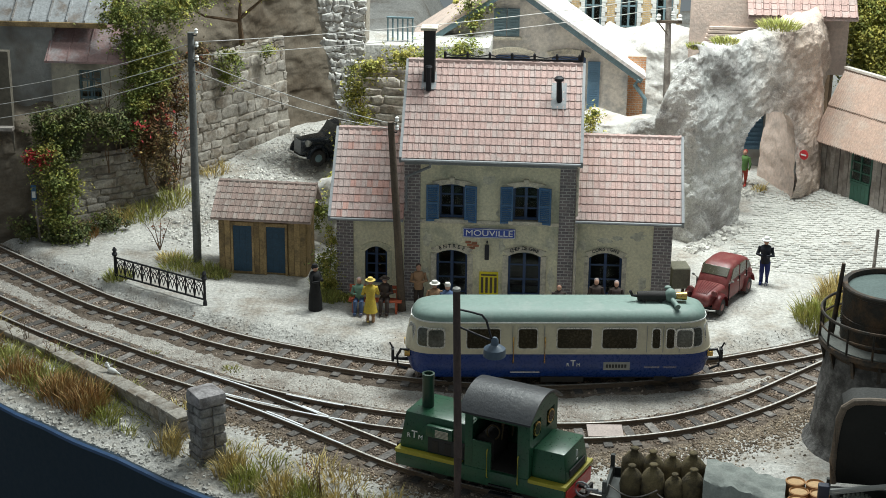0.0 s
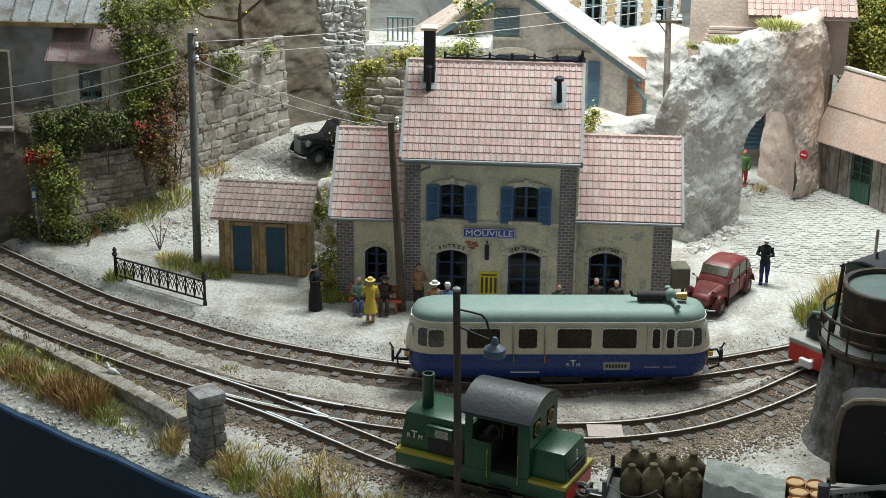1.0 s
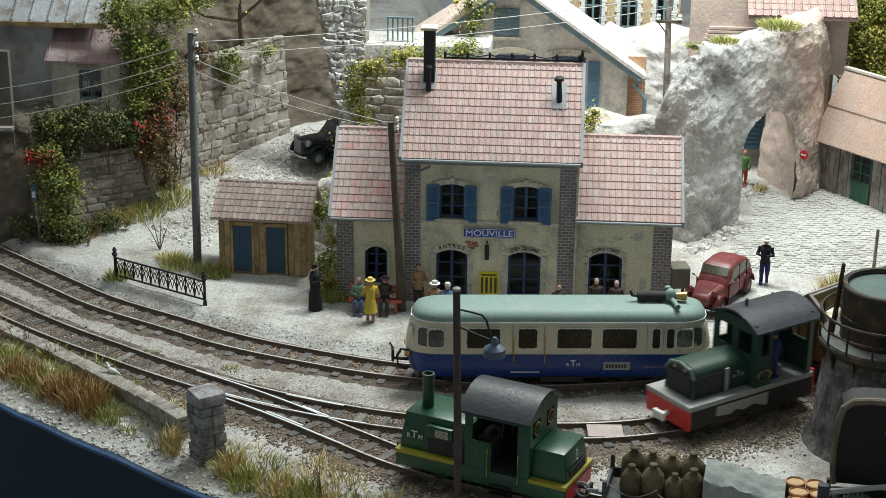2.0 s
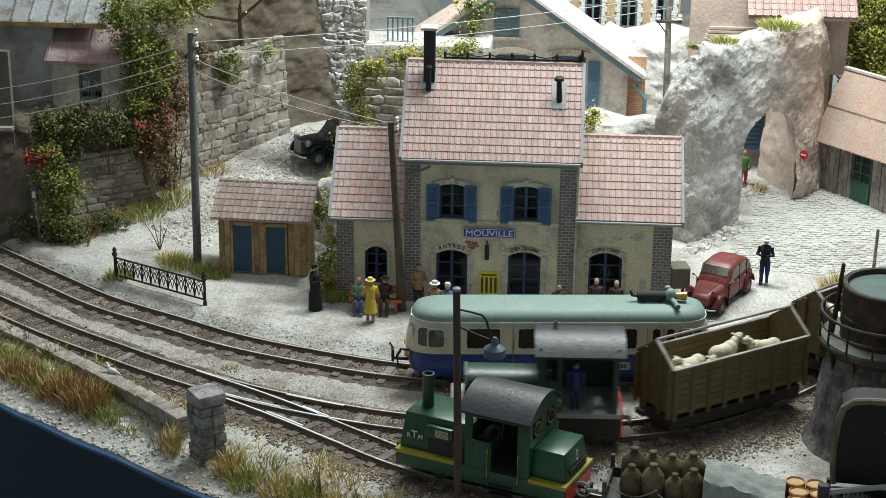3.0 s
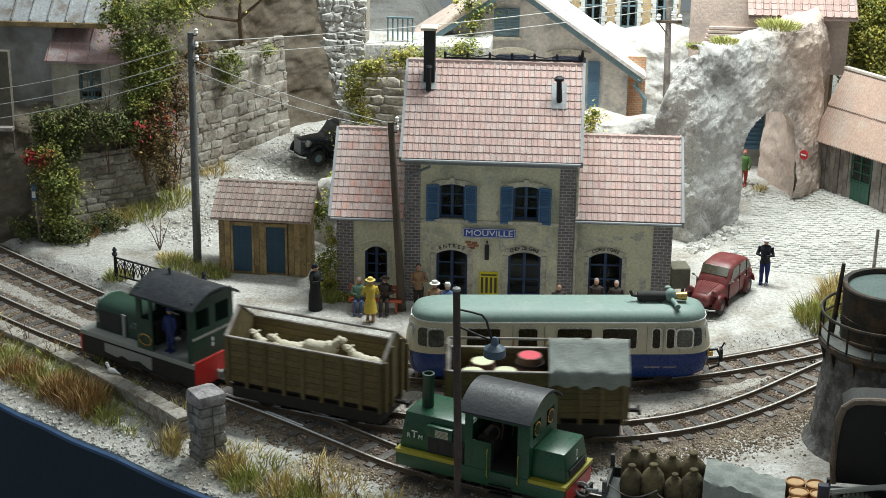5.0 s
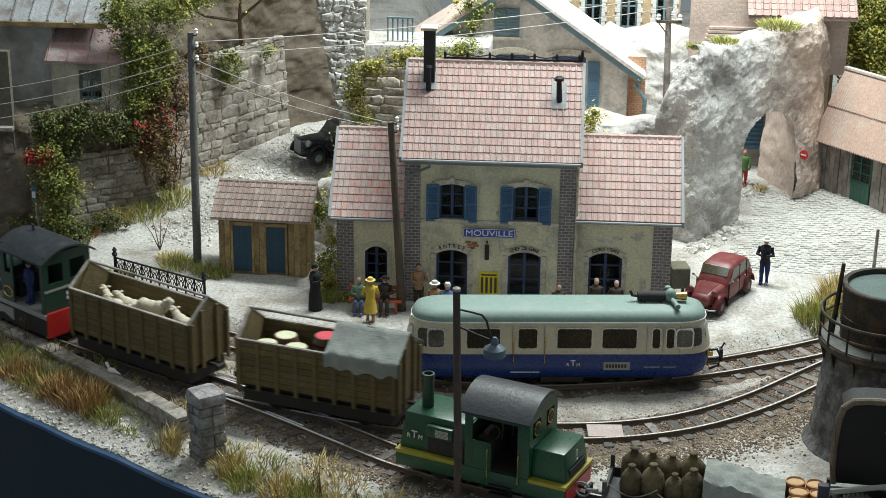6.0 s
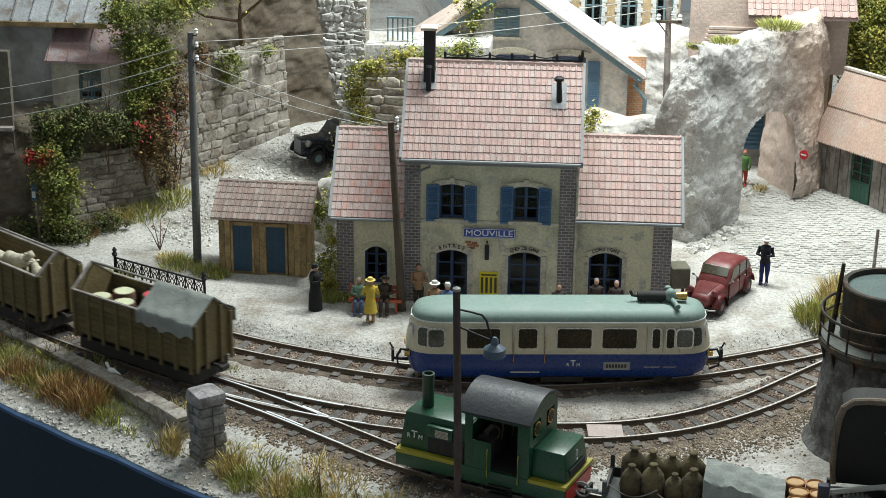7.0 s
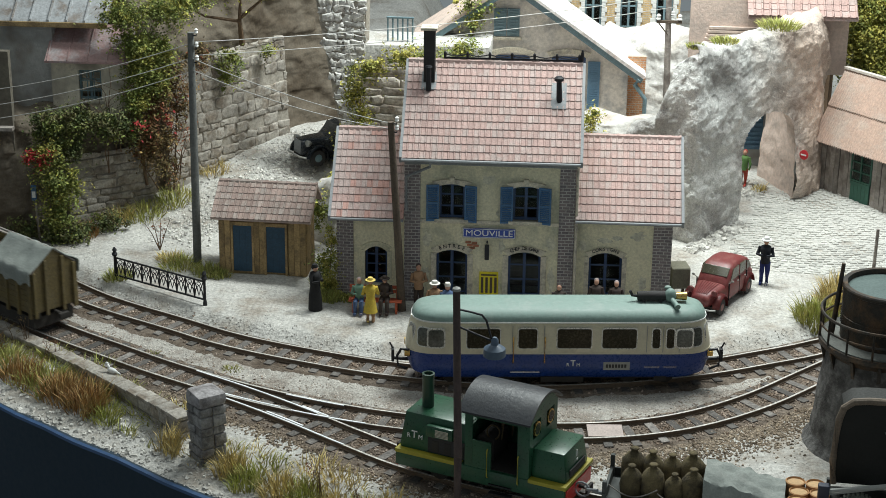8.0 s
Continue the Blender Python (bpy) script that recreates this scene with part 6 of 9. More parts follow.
        box(bm, x - 0.04, x + 0.04, -0.9, 0.9, 0.3, 0.72, 0.02)
        part("buffer_beam", bm, RED, c, "dark red buffer beam")
        bm = bmesh.new()
        tube(bm, [(x, 0, 0.5), (x + e * 0.35, 0, 0.5)], 0.06, 8)
        box(bm, x + e * 0.35 - 0.05, x + e * 0.35 + 0.05, -0.2, 0.2, 0.38, 0.62, 0.04)
        part("coupler", bm, UNDER, c)
    bm = bmesh.new()
    box(bm, -2.2, 2.2, -0.6, 0.6, 0.15, 0.4)
    part("chassis", bm, UNDER, c)
    for x in (-1.5, 1.4):
        for s in (-1, 1):
            wheel(c, x, s * 0.5, 0.33)
    bm = bmesh.new()
    tube(bm, [(2.85 + 0.22 * math.cos(radians(a)), -0.25, 0.55 + 0.22 * math.sin(radians(a))) for a in range(0, 361, 30)], 0.035, 6)
    part("coupling_ring", bm, ZINC, c, "grey steel coupling ring")


siding_loco()


def stretch(ob, m, skip="none"):
    """Gives the meshes of a thing's parts their final proportions."""
    for o in ob.children_recursive:
        if o.type == "MESH" and not o.name.startswith(skip):
            q = o.matrix_basis
            o.data.transform(q.inverted() @ m @ q)


def running_loco():
    """The dull green engine that pulls the train; its long hood leads."""
    c = thing("train_locomotive", "dull green diesel engine with dark cab roof and red buffer beams", "locomotive")
    W, a, e = 0.9, -2.33, 2.33
    bm = bmesh.new()
    box(bm, a - 0.015, e - 0.06, -W - 0.01, W + 0.01, 0.74, 0.88, 0.02)
    part("footplate", bm, GREY_TRIM, c, "grey running boards")
    bm = bmesh.new()
    box(bm, a + 0.06, e - 0.06, -W + 0.02, W - 0.02, 0.22, 0.72)
    part("frame", bm, UNDER, c)
    for s in (-1, 1):
        bm = bmesh.new()
        y0, y1 = (-W, -W + 0.03) if s < 0 else (W - 0.03, W)
        prism(bm, [(a + 1.0, 0.68), (a + 1.0, 0.42), (a + 1.5, 0.36), (a + 1.7, 0.46), (a + 2.0, 0.38), (a + 2.4, 0.46), (a + 2.8, 0.32), (a + 2.9, 0.32), (a + 2.9, 0.68)], "y", y0, y1)
        part("side_valance", bm, GREY_TRIM, c)
    for x in (a, e - 0.06):
        bm = bmesh.new()
        box(bm, x, x + 0.06, -W, W, 0.2, 0.738 if x < 0 else 0.95, 0.015)
        part("buffer_beam", bm, RED, c, "bright red buffer beam")
        bm = bmesh.new()
        s = -1 if x < 0 else 1
        tube(bm, [(x + 0.03, 0, 0.42), (x + s * 0.3, 0, 0.42)], 0.08, 8)
        box(bm, x + s * 0.3 - 0.06, x + s * 0.3 + 0.06, -0.22, 0.22, 0.32, 0.55, 0.03)
        part("coupler", bm, WHITE if x < 0 else GREY_TRIM, c)
    # long hood with a rounded top, and the radiator end
    bm = bmesh.new()
    n = 8
    prof = [(-0.56, 0.86), (-0.58, 1.5)] + [(-0.58 + 0.0 + 0.58 * (1 - math.cos(radians(180 * i / n))), 1.5 + 0.27 * math.sin(radians(180 * i / n))) for i in range(1, n)] + [(0.58, 1.5), (0.56, 0.86)]
    prism(bm, prof, "x", a + 0.4, a + 2.35)
    bmesh.ops.bevel(bm, geom=[q for q in bm.edges if all(v.co.x < a + 0.41 for v in q.verts)], offset=0.05, segments=2, affect="EDGES")
    hood = part("hood", bm, DULL_GREEN, c, smooth=40)
    bm = bmesh.new()
    box(bm, a + 0.33, a + 0.42, -0.48, 0.48, 0.9, 1.5, 0.04)
    part("radiator_grille", bm, SOOT, hood)
    bm = bmesh.new()
    for y in (-0.2, 0.2):
        cyl(bm, (a + 0.34, y, 1.6), (a + 0.42, y, 1.6), 0.05, 0.05, 12)
    part("headlamp", bm, GREY_TRIM, c, "small grey headlamp")
    bm = bmesh.new()
    tube(bm, [(a + 0.38, y, z) for y, z in ((-0.55, 0.9), (-0.56, 1.45), (-0.42, 1.66), (0, 1.74), (0.42, 1.66), (0.56, 1.45), (0.55, 0.9))], 0.05, 8)
    part("radiator_surround", bm, mat("grey_green_surround", (0.13, 0.17, 0.145), 0.45, var=0.15, bump=0.05), hood, "pale grey-green radiator surround", smooth=40)
    for s in (-1, 1):
        bm = bmesh.new()
        box(bm, a + 1.5, a + 1.62, min(s * 0.58, s * 0.64), max(s * 0.58, s * 0.64), 0.9, 1.55, 0.02)
        part("hood_strap", bm, GREY_TRIM, hood)
        bm = bmesh.new()
        box(bm, a + 0.55, a + 1.4, min(s * 0.57, s * 0.6), max(s * 0.57, s * 0.6), 0.95, 1.48, 0.01)
        part("side_grille", bm, SOOT, hood)
    # cab: panelled sides with a doorway, end walls with windows
    x0, x1 = a + 2.35, e - 0.15
    walls = []
    for x in (x0, x1 - 0.06):
        bm = bmesh.new()
        holed(bm, -W + 0.08, W - 0.08, 0.86, 2.62, 0, 0.06, [(-0.68, -0.12, 1.75, 2.32), (0.12, 0.68, 1.75, 2.32)])
        bmesh.ops.transform(bm, matrix=Matrix.Translation((x + 0.06, 0, 0)) @ Matrix.Rotation(radians(90), 4, "Z"), verts=bm.verts)
        walls.append(part("cab_end_wall", bm, DULL_GREEN, c))
    cab = walls[1]
    for y in (-W + 0.02, W - 0.08):
        for xa, xb, za, zb, name in ((x0, x0 + 0.62, 0.86, 1.75, "side_panel"), (x0, x0 + 0.2, 1.75, 2.36, "post"), (x0 + 0.5, x0 + 0.62, 1.75, 2.36, "post"), (x1 - 0.16, x1, 0.86, 2.36, "post"), (x0, x1, 2.36, 2.5, "cant_rail")):
            bm = bmesh.new()
            box(bm, xa, xb, y, y + 0.06, za, zb, 0.006)
            part(name, bm, DULL_GREEN, c)
    bm = bmesh.new()
    box(bm, x0 + 0.62, x1 - 0.16, W - 0.078, W - 0.024, 0.86, 2.36)
    part("closed_door", bm, DULL_GREEN, c)
    bm = bmesh.new()
    box(bm, x0 + 0.08, x0 + 0.42, -0.5, 0.5, 0.88, 1.5, 0.03)
    part("control_desk", bm, UNDER, c)
    bm = bmesh.new()
    box(bm, x1 - 0.005, x1 + 0.02, -W + 0.05, W - 0.05, 1.52, 1.58)
    part("cab_rail", bm, GREY_TRIM, cab)
    bm = bmesh.new()
    box(bm, x1, x1 + 0.012, -0.06, 0.02, 1.3, 1.4)
    box(bm, x1, x1 + 0.012, -0.06, 0.02, 1.15, 1.25)
    part("number_bar", bm, WHITE, cab)
    for s in (-1, 1):
        bm = bmesh.new()
        tube(bm, [(x0 + 0.35 + 0.24 * math.cos(radians(q)), s * (W + 0.0), 1.18 + 0.15 * math.sin(radians(q))) for q in range(0, 361, 24)], 0.022, 5)
        part("oval_plate_rim", bm, BRASS, cab, "thin brass oval plate rim")
    for txt, x, sz, dz in (("R", a + 1.86, 0.14, 0), ("T", a + 2.0, 0.24, 0.04), ("M", a + 2.15, 0.14, 0)):
        text_part("letter", txt, sz, GREY_TRIM, hood, at(x, -0.59, 1.25 + dz, 0, 90))
    bm = bmesh.new()
    cab_roof(bm, x0 - 0.12, e + 0.02, W + 0.1, 2.46, 0.36)
    cyl(bm, (x0 + 0.45, 0.1, 2.75), (x0 + 0.45, 0.1, 3.0), 0.04, 0.05, 8)
    part("cab_roof", bm, BLACK_ROOF, c, "dark grey curved cab roof", smooth=40)
    for x in (-1.35, 0, 1.35):
        for s in (-1, 1):
            wheel(c, x, s * 0.5, 0.3)
    stretch(c, Matrix.Diagonal((1.115, 1.14, 1.2, 1)))
    return c


def goods_wagon(label, tarp):
    """A high-sided wagon of upright-framed planks with gabled ends and a ridge pole."""
    c = thing("goods_wagon", label, "wagon")
    L, W, zf, zs, zp = 2.68, 0.92, 0.55, 2.02, 2.72
    for s in (-1, 1):
        side = None
        rows = 7
        h = (zs - zf) / rows
        for r in range(rows):
            y0, y1 = (s * W - 0.03, s * W + 0.03)
            bm = bmesh.new()
            box(bm, -L, L, y0, y1, zf + r * h + 0.006, zf + (r + 1) * h - 0.006, 0.006)
            plank = part("side_plank", bm, PLANK_BROWN, c)
            side = side or plank
        for i in range(9):
            x = -L + 0.06 + i * (2 * L - 0.12) / 8
            bm = bmesh.new()
            box(bm, x - 0.06, x + 0.06, min(s * W, s * (W + 0.09)), max(s * W, s * (W + 0.09)), 0.38, zs - 0.03, 0.012)
            part("stanchion", bm, PLANK_BROWN, side)
        bm = bmesh.new()
        box(bm, -L, L, min(s * (W - 0.05), s * (W + 0.06)), max(s * (W - 0.05), s * (W + 0.06)), zs, zs + 0.05, 0.012)
        part("top_rail", bm, GREY_WOOD, side)
    for e in (-1, 1):
        bm = bmesh.new()
        x0, x1 = e * L - 0.04, e * L + 0.04
        prism(bm, [(-W + 0.035, zf), (W - 0.035, zf), (W - 0.035, zs), (0, zp), (-W + 0.035, zs)], "x", x0, x1)
        end = part("end_wall", bm, PLANK_BROWN, c)
        for y in (-W + 0.1, -0.35, 0.35, W - 0.1):
            top = zs + (zp - zs) * (1 - abs(y) / W) - 0.05
            bm = bmesh.new()
            box(bm, e * L + (0.04 if e > 0 else -0.12), e * L + (0.12 if e > 0 else -0.04), y - 0.06, y + 0.06, 0.4, top, 0.012)
            part("stanchion", bm, PLANK_BROWN, end)
        bm = bmesh.new()
        for s in (-1, 1):
            prism(bm, [(s * W, zs), (0, zp), (0, zp + 0.05), (s * (W + 0.02), zs + 0.05)], "x", e * L - 0.06, e * L + 0.06)
        part("gable_rail", bm, GREY_WOOD, end)
        bm = bmesh.new()
        tube(bm, [(e * L, 0, 0.42), (e * (L + 0.55), 0, 0.42)], 0.07, 8)
        box(bm, e * (L + 0.5) - 0.06, e * (L + 0.5) + 0.06, -0.2, 0.2, 0.34, 0.52, 0.03)
        part("coupler", bm, UNDER, c)
    bm = bmesh.new()
    tube(bm, [(-L, 0, zp + 0.02), (L, 0, zp + 0.02)], 0.045, 8)
    part("ridge_pole", bm, GREY_WOOD, c)
    bm = bmesh.new()
    box(bm, -L, L, -W + 0.035, W - 0.035, zf, zf + 0.06)
    part("floor_boards", bm, PLANK_BROWN, c)
    bm = bmesh.new()
    for s in (-1, 1):
        box(bm, -L, L, s * 0.62 - 0.06, s * 0.62 + 0.06, 0.34, zf, 0.01)
        for x in (-1.5, 1.5):
            box(bm, x - 0.2, x + 0.2, s * 0.66 - 0.05, s * 0.66 + 0.05, 0.15, 0.4, 0.02)
    # added black box that fills the gap above the track like shade
    box(bm, -L + 0.1, L - 0.1, -W + 0.1, W - 0.1, -0.06, 0.34)
    part("underframe", bm, UNDER, c)
    for x in (-1.5, 1.5):
        for s in (-1, 1):
            wheel(c, x, s * 0.5, 0.38)
    if tarp:
        rng = random.Random(8)
        nu, nv = 26, 30
        bm = bmesh.new()
        rows = []
        for i in range(nu):
            x = 0.35 + (L + 0.1 - 0.35) * i / (nu - 1)
            row = []
            for j in range(nv):
                t = 2 * j / (nv - 1) - 1
                drop = 1.42 + 0.10 * noise.noise((x * 2.5, 7, 1 if t < 0 else 2))
                q = abs(t) * drop
                if q < 1.0:
                    y, z = q * (W + 0.12), zp + 0.1 - (zp - zs) * q
                else:
                    y, z = W + 0.14, zs + 0.1 - (q - 1.0) * 1.15
                z += 0.05 * noise.noise((x * 3, t * 4, 3)) - (0.06 * math.sin(math.pi * min(q, 1)) if q < 1 else 0)
                y += 0.03 * noise.noise((x * 4, t * 4, 9)) + 0.025 * math.sin(x * 9) * (1 if q > 0.9 else 0.2)
                row.append(bm.verts.new((x, math.copysign(y, t) if abs(t) > 1e-6 else 0, z)))
            rows.append(row)
        for p, q in zip(rows, rows[1:]):
            for j in range(nv - 1):
                bm.faces.new((p[j], p[j + 1], q[j + 1], q[j]))
        bmesh.ops.recalc_face_normals(bm, faces=bm.faces)
        bmesh.ops.solidify(bm, geom=bm.faces[:], thickness=0.025)
        part("tarpaulin", bm, TARP, c, "creased grey canvas tarpaulin over the ridge pole", smooth=60)
    stretch(c, Matrix.Translation((0, 0, 0.3 * K)), "wheel")
    return c


WOOL = mat("cream_wool", (0.66, 0.60, 0.47), 0.95, var=0.12, scale=3, bump=0.6, fine=22)


def sheep(lying):
    c = thing("toy_sheep", "lying cream model sheep in the wagon" if lying else "standing white model sheep in the wagon", "sheep", group="sheep in the wagon")
    z = 0.30 if lying else 0.72
    bm = bmesh.new()
    ball(bm, (0, 0, z), (0.52, 0.25, 0.27), 14, 9)
    ball(bm, (0.3, 0, z + 0.05), (0.28, 0.23, 0.26), 12, 8)
    ball(bm, (-0.32, 0, z + 0.03), (0.28, 0.25, 0.27), 12, 8)
    part("fleece", bm, WOOL, c, smooth=True)
    bm = bmesh.new()
    tube(bm, [(0.42, 0, z + 0.12), (0.58, 0, z + 0.33)], [0.16, 0.12], 10)
    ball(bm, (0.68, 0, z + 0.36), (0.19, 0.11, 0.12), 10, 7)
    for s in (-1, 1):
        ball(bm, (0.58, s * 0.13, z + 0.42), (0.05, 0.09, 0.03), 6, 5)
    part("head", bm, WOOL, c, smooth=True)
    for x in (-0.3, 0.3):
        for s in (-1, 1):
            bm = bmesh.new()
            if lying:
                tube(bm, [(x, s * 0.2, 0.14), (x + 0.25, s * 0.26, 0.06)], [0.08, 0.05], 8)
            else:
                tube(bm, [(x, s * 0.13, z - 0.1), (x, s * 0.13, 0.0)], [0.08, 0.05], 8)
            part("leg", bm, WOOL, c, smooth=True)
    return c


def barrel(lid_mat, label):
    c = thing("barrel", label, "barrel", group="barrels in the wagon")
    bm = bmesh.new()
    lathe(bm, [(0.34, 0), (0.42, 0.3), (0.44, 0.55), (0.42, 0.8), (0.37, 1.1), (0.34, 1.1), (0.34, 1.05)], 18)
    part("body", bm, mat("brown_barrel_wood", (0.16, 0.09, 0.06), 0.8, var=0.2, bump=0.2), c, smooth=40)
    for z, r in ((0.2, 0.405), (0.85, 0.42)):
        bm = bmesh.new()
        lathe(bm, [(r, z - 0.04), (r + 0.02, z - 0.035), (r + 0.02, z + 0.035), (r, z + 0.04)], 18)
        part("hoop", bm, UNDER, c, smooth=40)
    bm = bmesh.new()
    lathe(bm, [(0.02, 1.06), (0.33, 1.06), (0.33, 1.11), (0.02, 1.115)], 18)
    part("lid", bm, lid_mat, c, smooth=40)
    return c
# ---- model figures: one plain mesh each ----
SKIN = mat("painted_flesh", (0.48, 0.27, 0.19), 0.7, var=0.1, bump=0)


def figure(name, label, tall, coat, legs, hat=None, hair=None, m=None, robe=False, seated=False, arms="down", group="", brim=False, skirt=False):
    """A painted model figure about a thumb's width tall, in one mesh."""
    f = tall / 1.75
    hip = 0.45 if seated else 0.85

    def body(bm):
        if robe:
            lathe(bm, [(0.26 * f, 0.02), (0.24 * f, 0.5 * f), (0.18 * f, 0.95 * f), (0.22 * f, 1.3 * f), (0.17 * f, 1.45 * f), (0.07 * f, 1.5 * f)], 12)
        else:
            lathe(bm, [(0.17 * f, (hip - 0.05) * f), (0.16 * f, (hip + 0.2) * f), (0.21 * f, (hip + 0.48) * f), (0.18 * f, (hip + 0.58) * f), (0.07 * f, (hip + 0.64) * f)], 12)
        if skirt:
            lathe(bm, [(0.27 * f, 0.42 * f), (0.25 * f, 0.5 * f), (0.2 * f, 0.8 * f), (0.16 * f, 1.02 * f), (0.1 * f, 1.04 * f)], 14)
        h = 1.42 * f if robe else (hip + 0.55) * f
        for s in (-1, 1):
            if arms == "front":
                tube(bm, [(s * 0.2 * f, 0, h), (s * 0.28 * f, -0.05 * f, h - 0.28 * f), (s * 0.08 * f, -0.27 * f, h - 0.25 * f)], [0.075 * f, 0.07 * f, 0.05 * f], 8)
            else:
                tube(bm, [(s * 0.2 * f, 0, h), (s * 0.28 * f, -0.02 * f, h - 0.3 * f), (s * 0.25 * f, -0.08 * f, h - 0.58 * f)], [0.075 * f, 0.065 * f, 0.05 * f], 8)

    def limbs(bm):
        for s in (-1, 1):
            if seated:
                tube(bm, [(s * 0.1 * f, 0, 0.48 * f), (s * 0.12 * f, -0.42 * f, 0.48 * f), (s * 0.12 * f, -0.45 * f, 0.05 * f)], [0.1 * f, 0.085 * f, 0.06 * f], 8)
                box(bm, s * 0.12 * f - 0.05, s * 0.12 * f + 0.05, -0.62 * f, -0.38 * f, 0, 0.08, 0.02)
            else:
                tube(bm, [(s * 0.09 * f, 0, 0.85 * f), (s * 0.1 * f, -0.01, 0.45 * f), (s * 0.1 * f, 0, 0.05)], [0.11 * f, 0.085 * f, 0.065 * f], 8)
                box(bm, s * 0.1 * f - 0.05, s * 0.1 * f + 0.05, -0.2 * f, 0.07 * f, 0, 0.09, 0.02)

    top = (1.5 if robe else hip + 0.66) * f

    def face(bm):
        ball(bm, (0, -0.01, top + 0.11 * f), (0.095 * f, 0.105 * f, 0.125 * f), 10, 8)

    def cap(bm):
        lathe(bm, [(0.11 * f, top + 0.15 * f), (0.115 * f, top + 0.2 * f), (0.09 * f, top + 0.27 * f), (0.02 * f, top + 0.28 * f)], 12)
        if brim:
            lathe(bm, [(0.19 * f, top + 0.155 * f), (0.19 * f, top + 0.175 * f), (0.1 * f, top + 0.185 * f)], 14)

    def mop(bm):
        ball(bm, (0, 0.03, top + 0.15 * f), (0.105 * f, 0.11 * f, 0.11 * f), 10, 7)

    items = [(coat, body), (SKIN, face)]
    if not robe:
        items.append((legs, limbs))
    if hat:
        items.append((hat, cap))
    if hair:
        items.append((hair, mop))
    ob = multi(name, items, m=m, smooth=50)
    return tagged(ob, label, "figurine", group)


def cloth(name, c):
    return mat(name, c, 0.85, var=0.15, scale=4, bump=0.15)


BLACK_CLOTH = cloth("black_cloth", (0.008, 0.008, 0.009))
YELLOW_CLOTH = cloth("mustard_cloth", (0.52, 0.38, 0.05))
STRAW_HAT = cloth("straw_hat", (0.70, 0.55, 0.15))
GREEN_CLOTH = cloth("green_checked_cloth", (0.16, 0.27, 0.20))
NAVY_CLOTH = cloth("navy_cloth", (0.015, 0.025, 0.13))
DARK_CLOTH = cloth("dark_brown_cloth", (0.05, 0.035, 0.03))
GREY_HAIR = cloth("grey_hair", (0.30, 0.25, 0.25))
BLUE_CLOTH = cloth("slate_blue_cloth", (0.06, 0.10, 0.20))
WHITE_CLOTH = cloth("white_cloth", (0.65, 0.63, 0.58))
TAN_CLOTH = cloth("tan_cloth", (0.35, 0.21, 0.12))
UNIFORM = cloth("dark_uniform", (0.012, 0.014, 0.022))

nun = figure("nun_figurine", "black-robed model nun standing on the platform", 1.72, BLACK_CLOTH, BLACK_CLOTH, hat=BLACK_CLOTH, hair=BLACK_CLOTH, robe=True, arms="front", m=at(-6.2, -1.2, 0, 60))
figure("woman_figurine", "model woman in mustard dress and straw hat", 1.66, YELLOW_CLOTH, TAN_CLOTH, hat=STRAW_HAT, brim=True, m=at(-4.12, -2.15, 0, 190), arms="front", skirt=True)
figure("seated_figurine", "seated grey-haired model figure in green and blue", 1.6, GREEN_CLOTH, BLUE_CLOTH, hair=GREY_HAIR, seated=True, m=at(-4.62, -1.2, 0.05, 0), arms="front")
figure("seated_figurine", "seated dark-clothed model man with a hat", 1.65, DARK_CLOTH, DARK_CLOTH, hat=DARK_CLOTH, brim=True, seated=True, m=at(-3.72, -1.1, 0.05, 0), arms="front")
figure("porter_figurine", "model figure in tan carrying a load by the wall", 1.7, TAN_CLOTH, DARK_CLOTH, hair=DARK_CLOTH, m=at(-2.55, -0.75, 0, 10), arms="front")
figure("traveller_figurine", "model traveller with white hat behind the railcar", 1.72, TAN_CLOTH, DARK_CLOTH, hat=WHITE_CLOTH, brim=True, m=at(-1.85, -2.4, 0.0, 0), arms="front")
figure("traveller_figurine", "model traveller with white cap behind the railcar", 1.70, BLUE_CLOTH, DARK_CLOTH, hat=WHITE_CLOTH, m=at(-1.4, -2.5, 0.0, 20))
figure("traveller_figurine", "dark-haired model traveller near the office door", 1.58, DARK_CLOTH, DARK_CLOTH, hair=DARK_CLOTH, m=at(2.45, -1.9, 0.0, 0))
figure("clerk_figurine", "dark-coated model clerk at the luggage office", 1.62, DARK_CLOTH, DARK_CLOTH, hair=GREY_HAIR, m=at(3.75, -1.35, 0.0, 0))
figure("clerk_figurine", "dark-coated model clerk at the luggage office", 1.56, DARK_CLOTH, DARK_CLOTH, hair=GREY_HAIR, m=at(4.45, -1.35, 0.0, 0))
figure("gendarme_figurine", "model policeman in dark uniform and white cap", 1.82, UNIFORM, NAVY_CLOTH, hat=WHITE, brim=True, m=at(10.05, 2.9, 0, -15), arms="front")


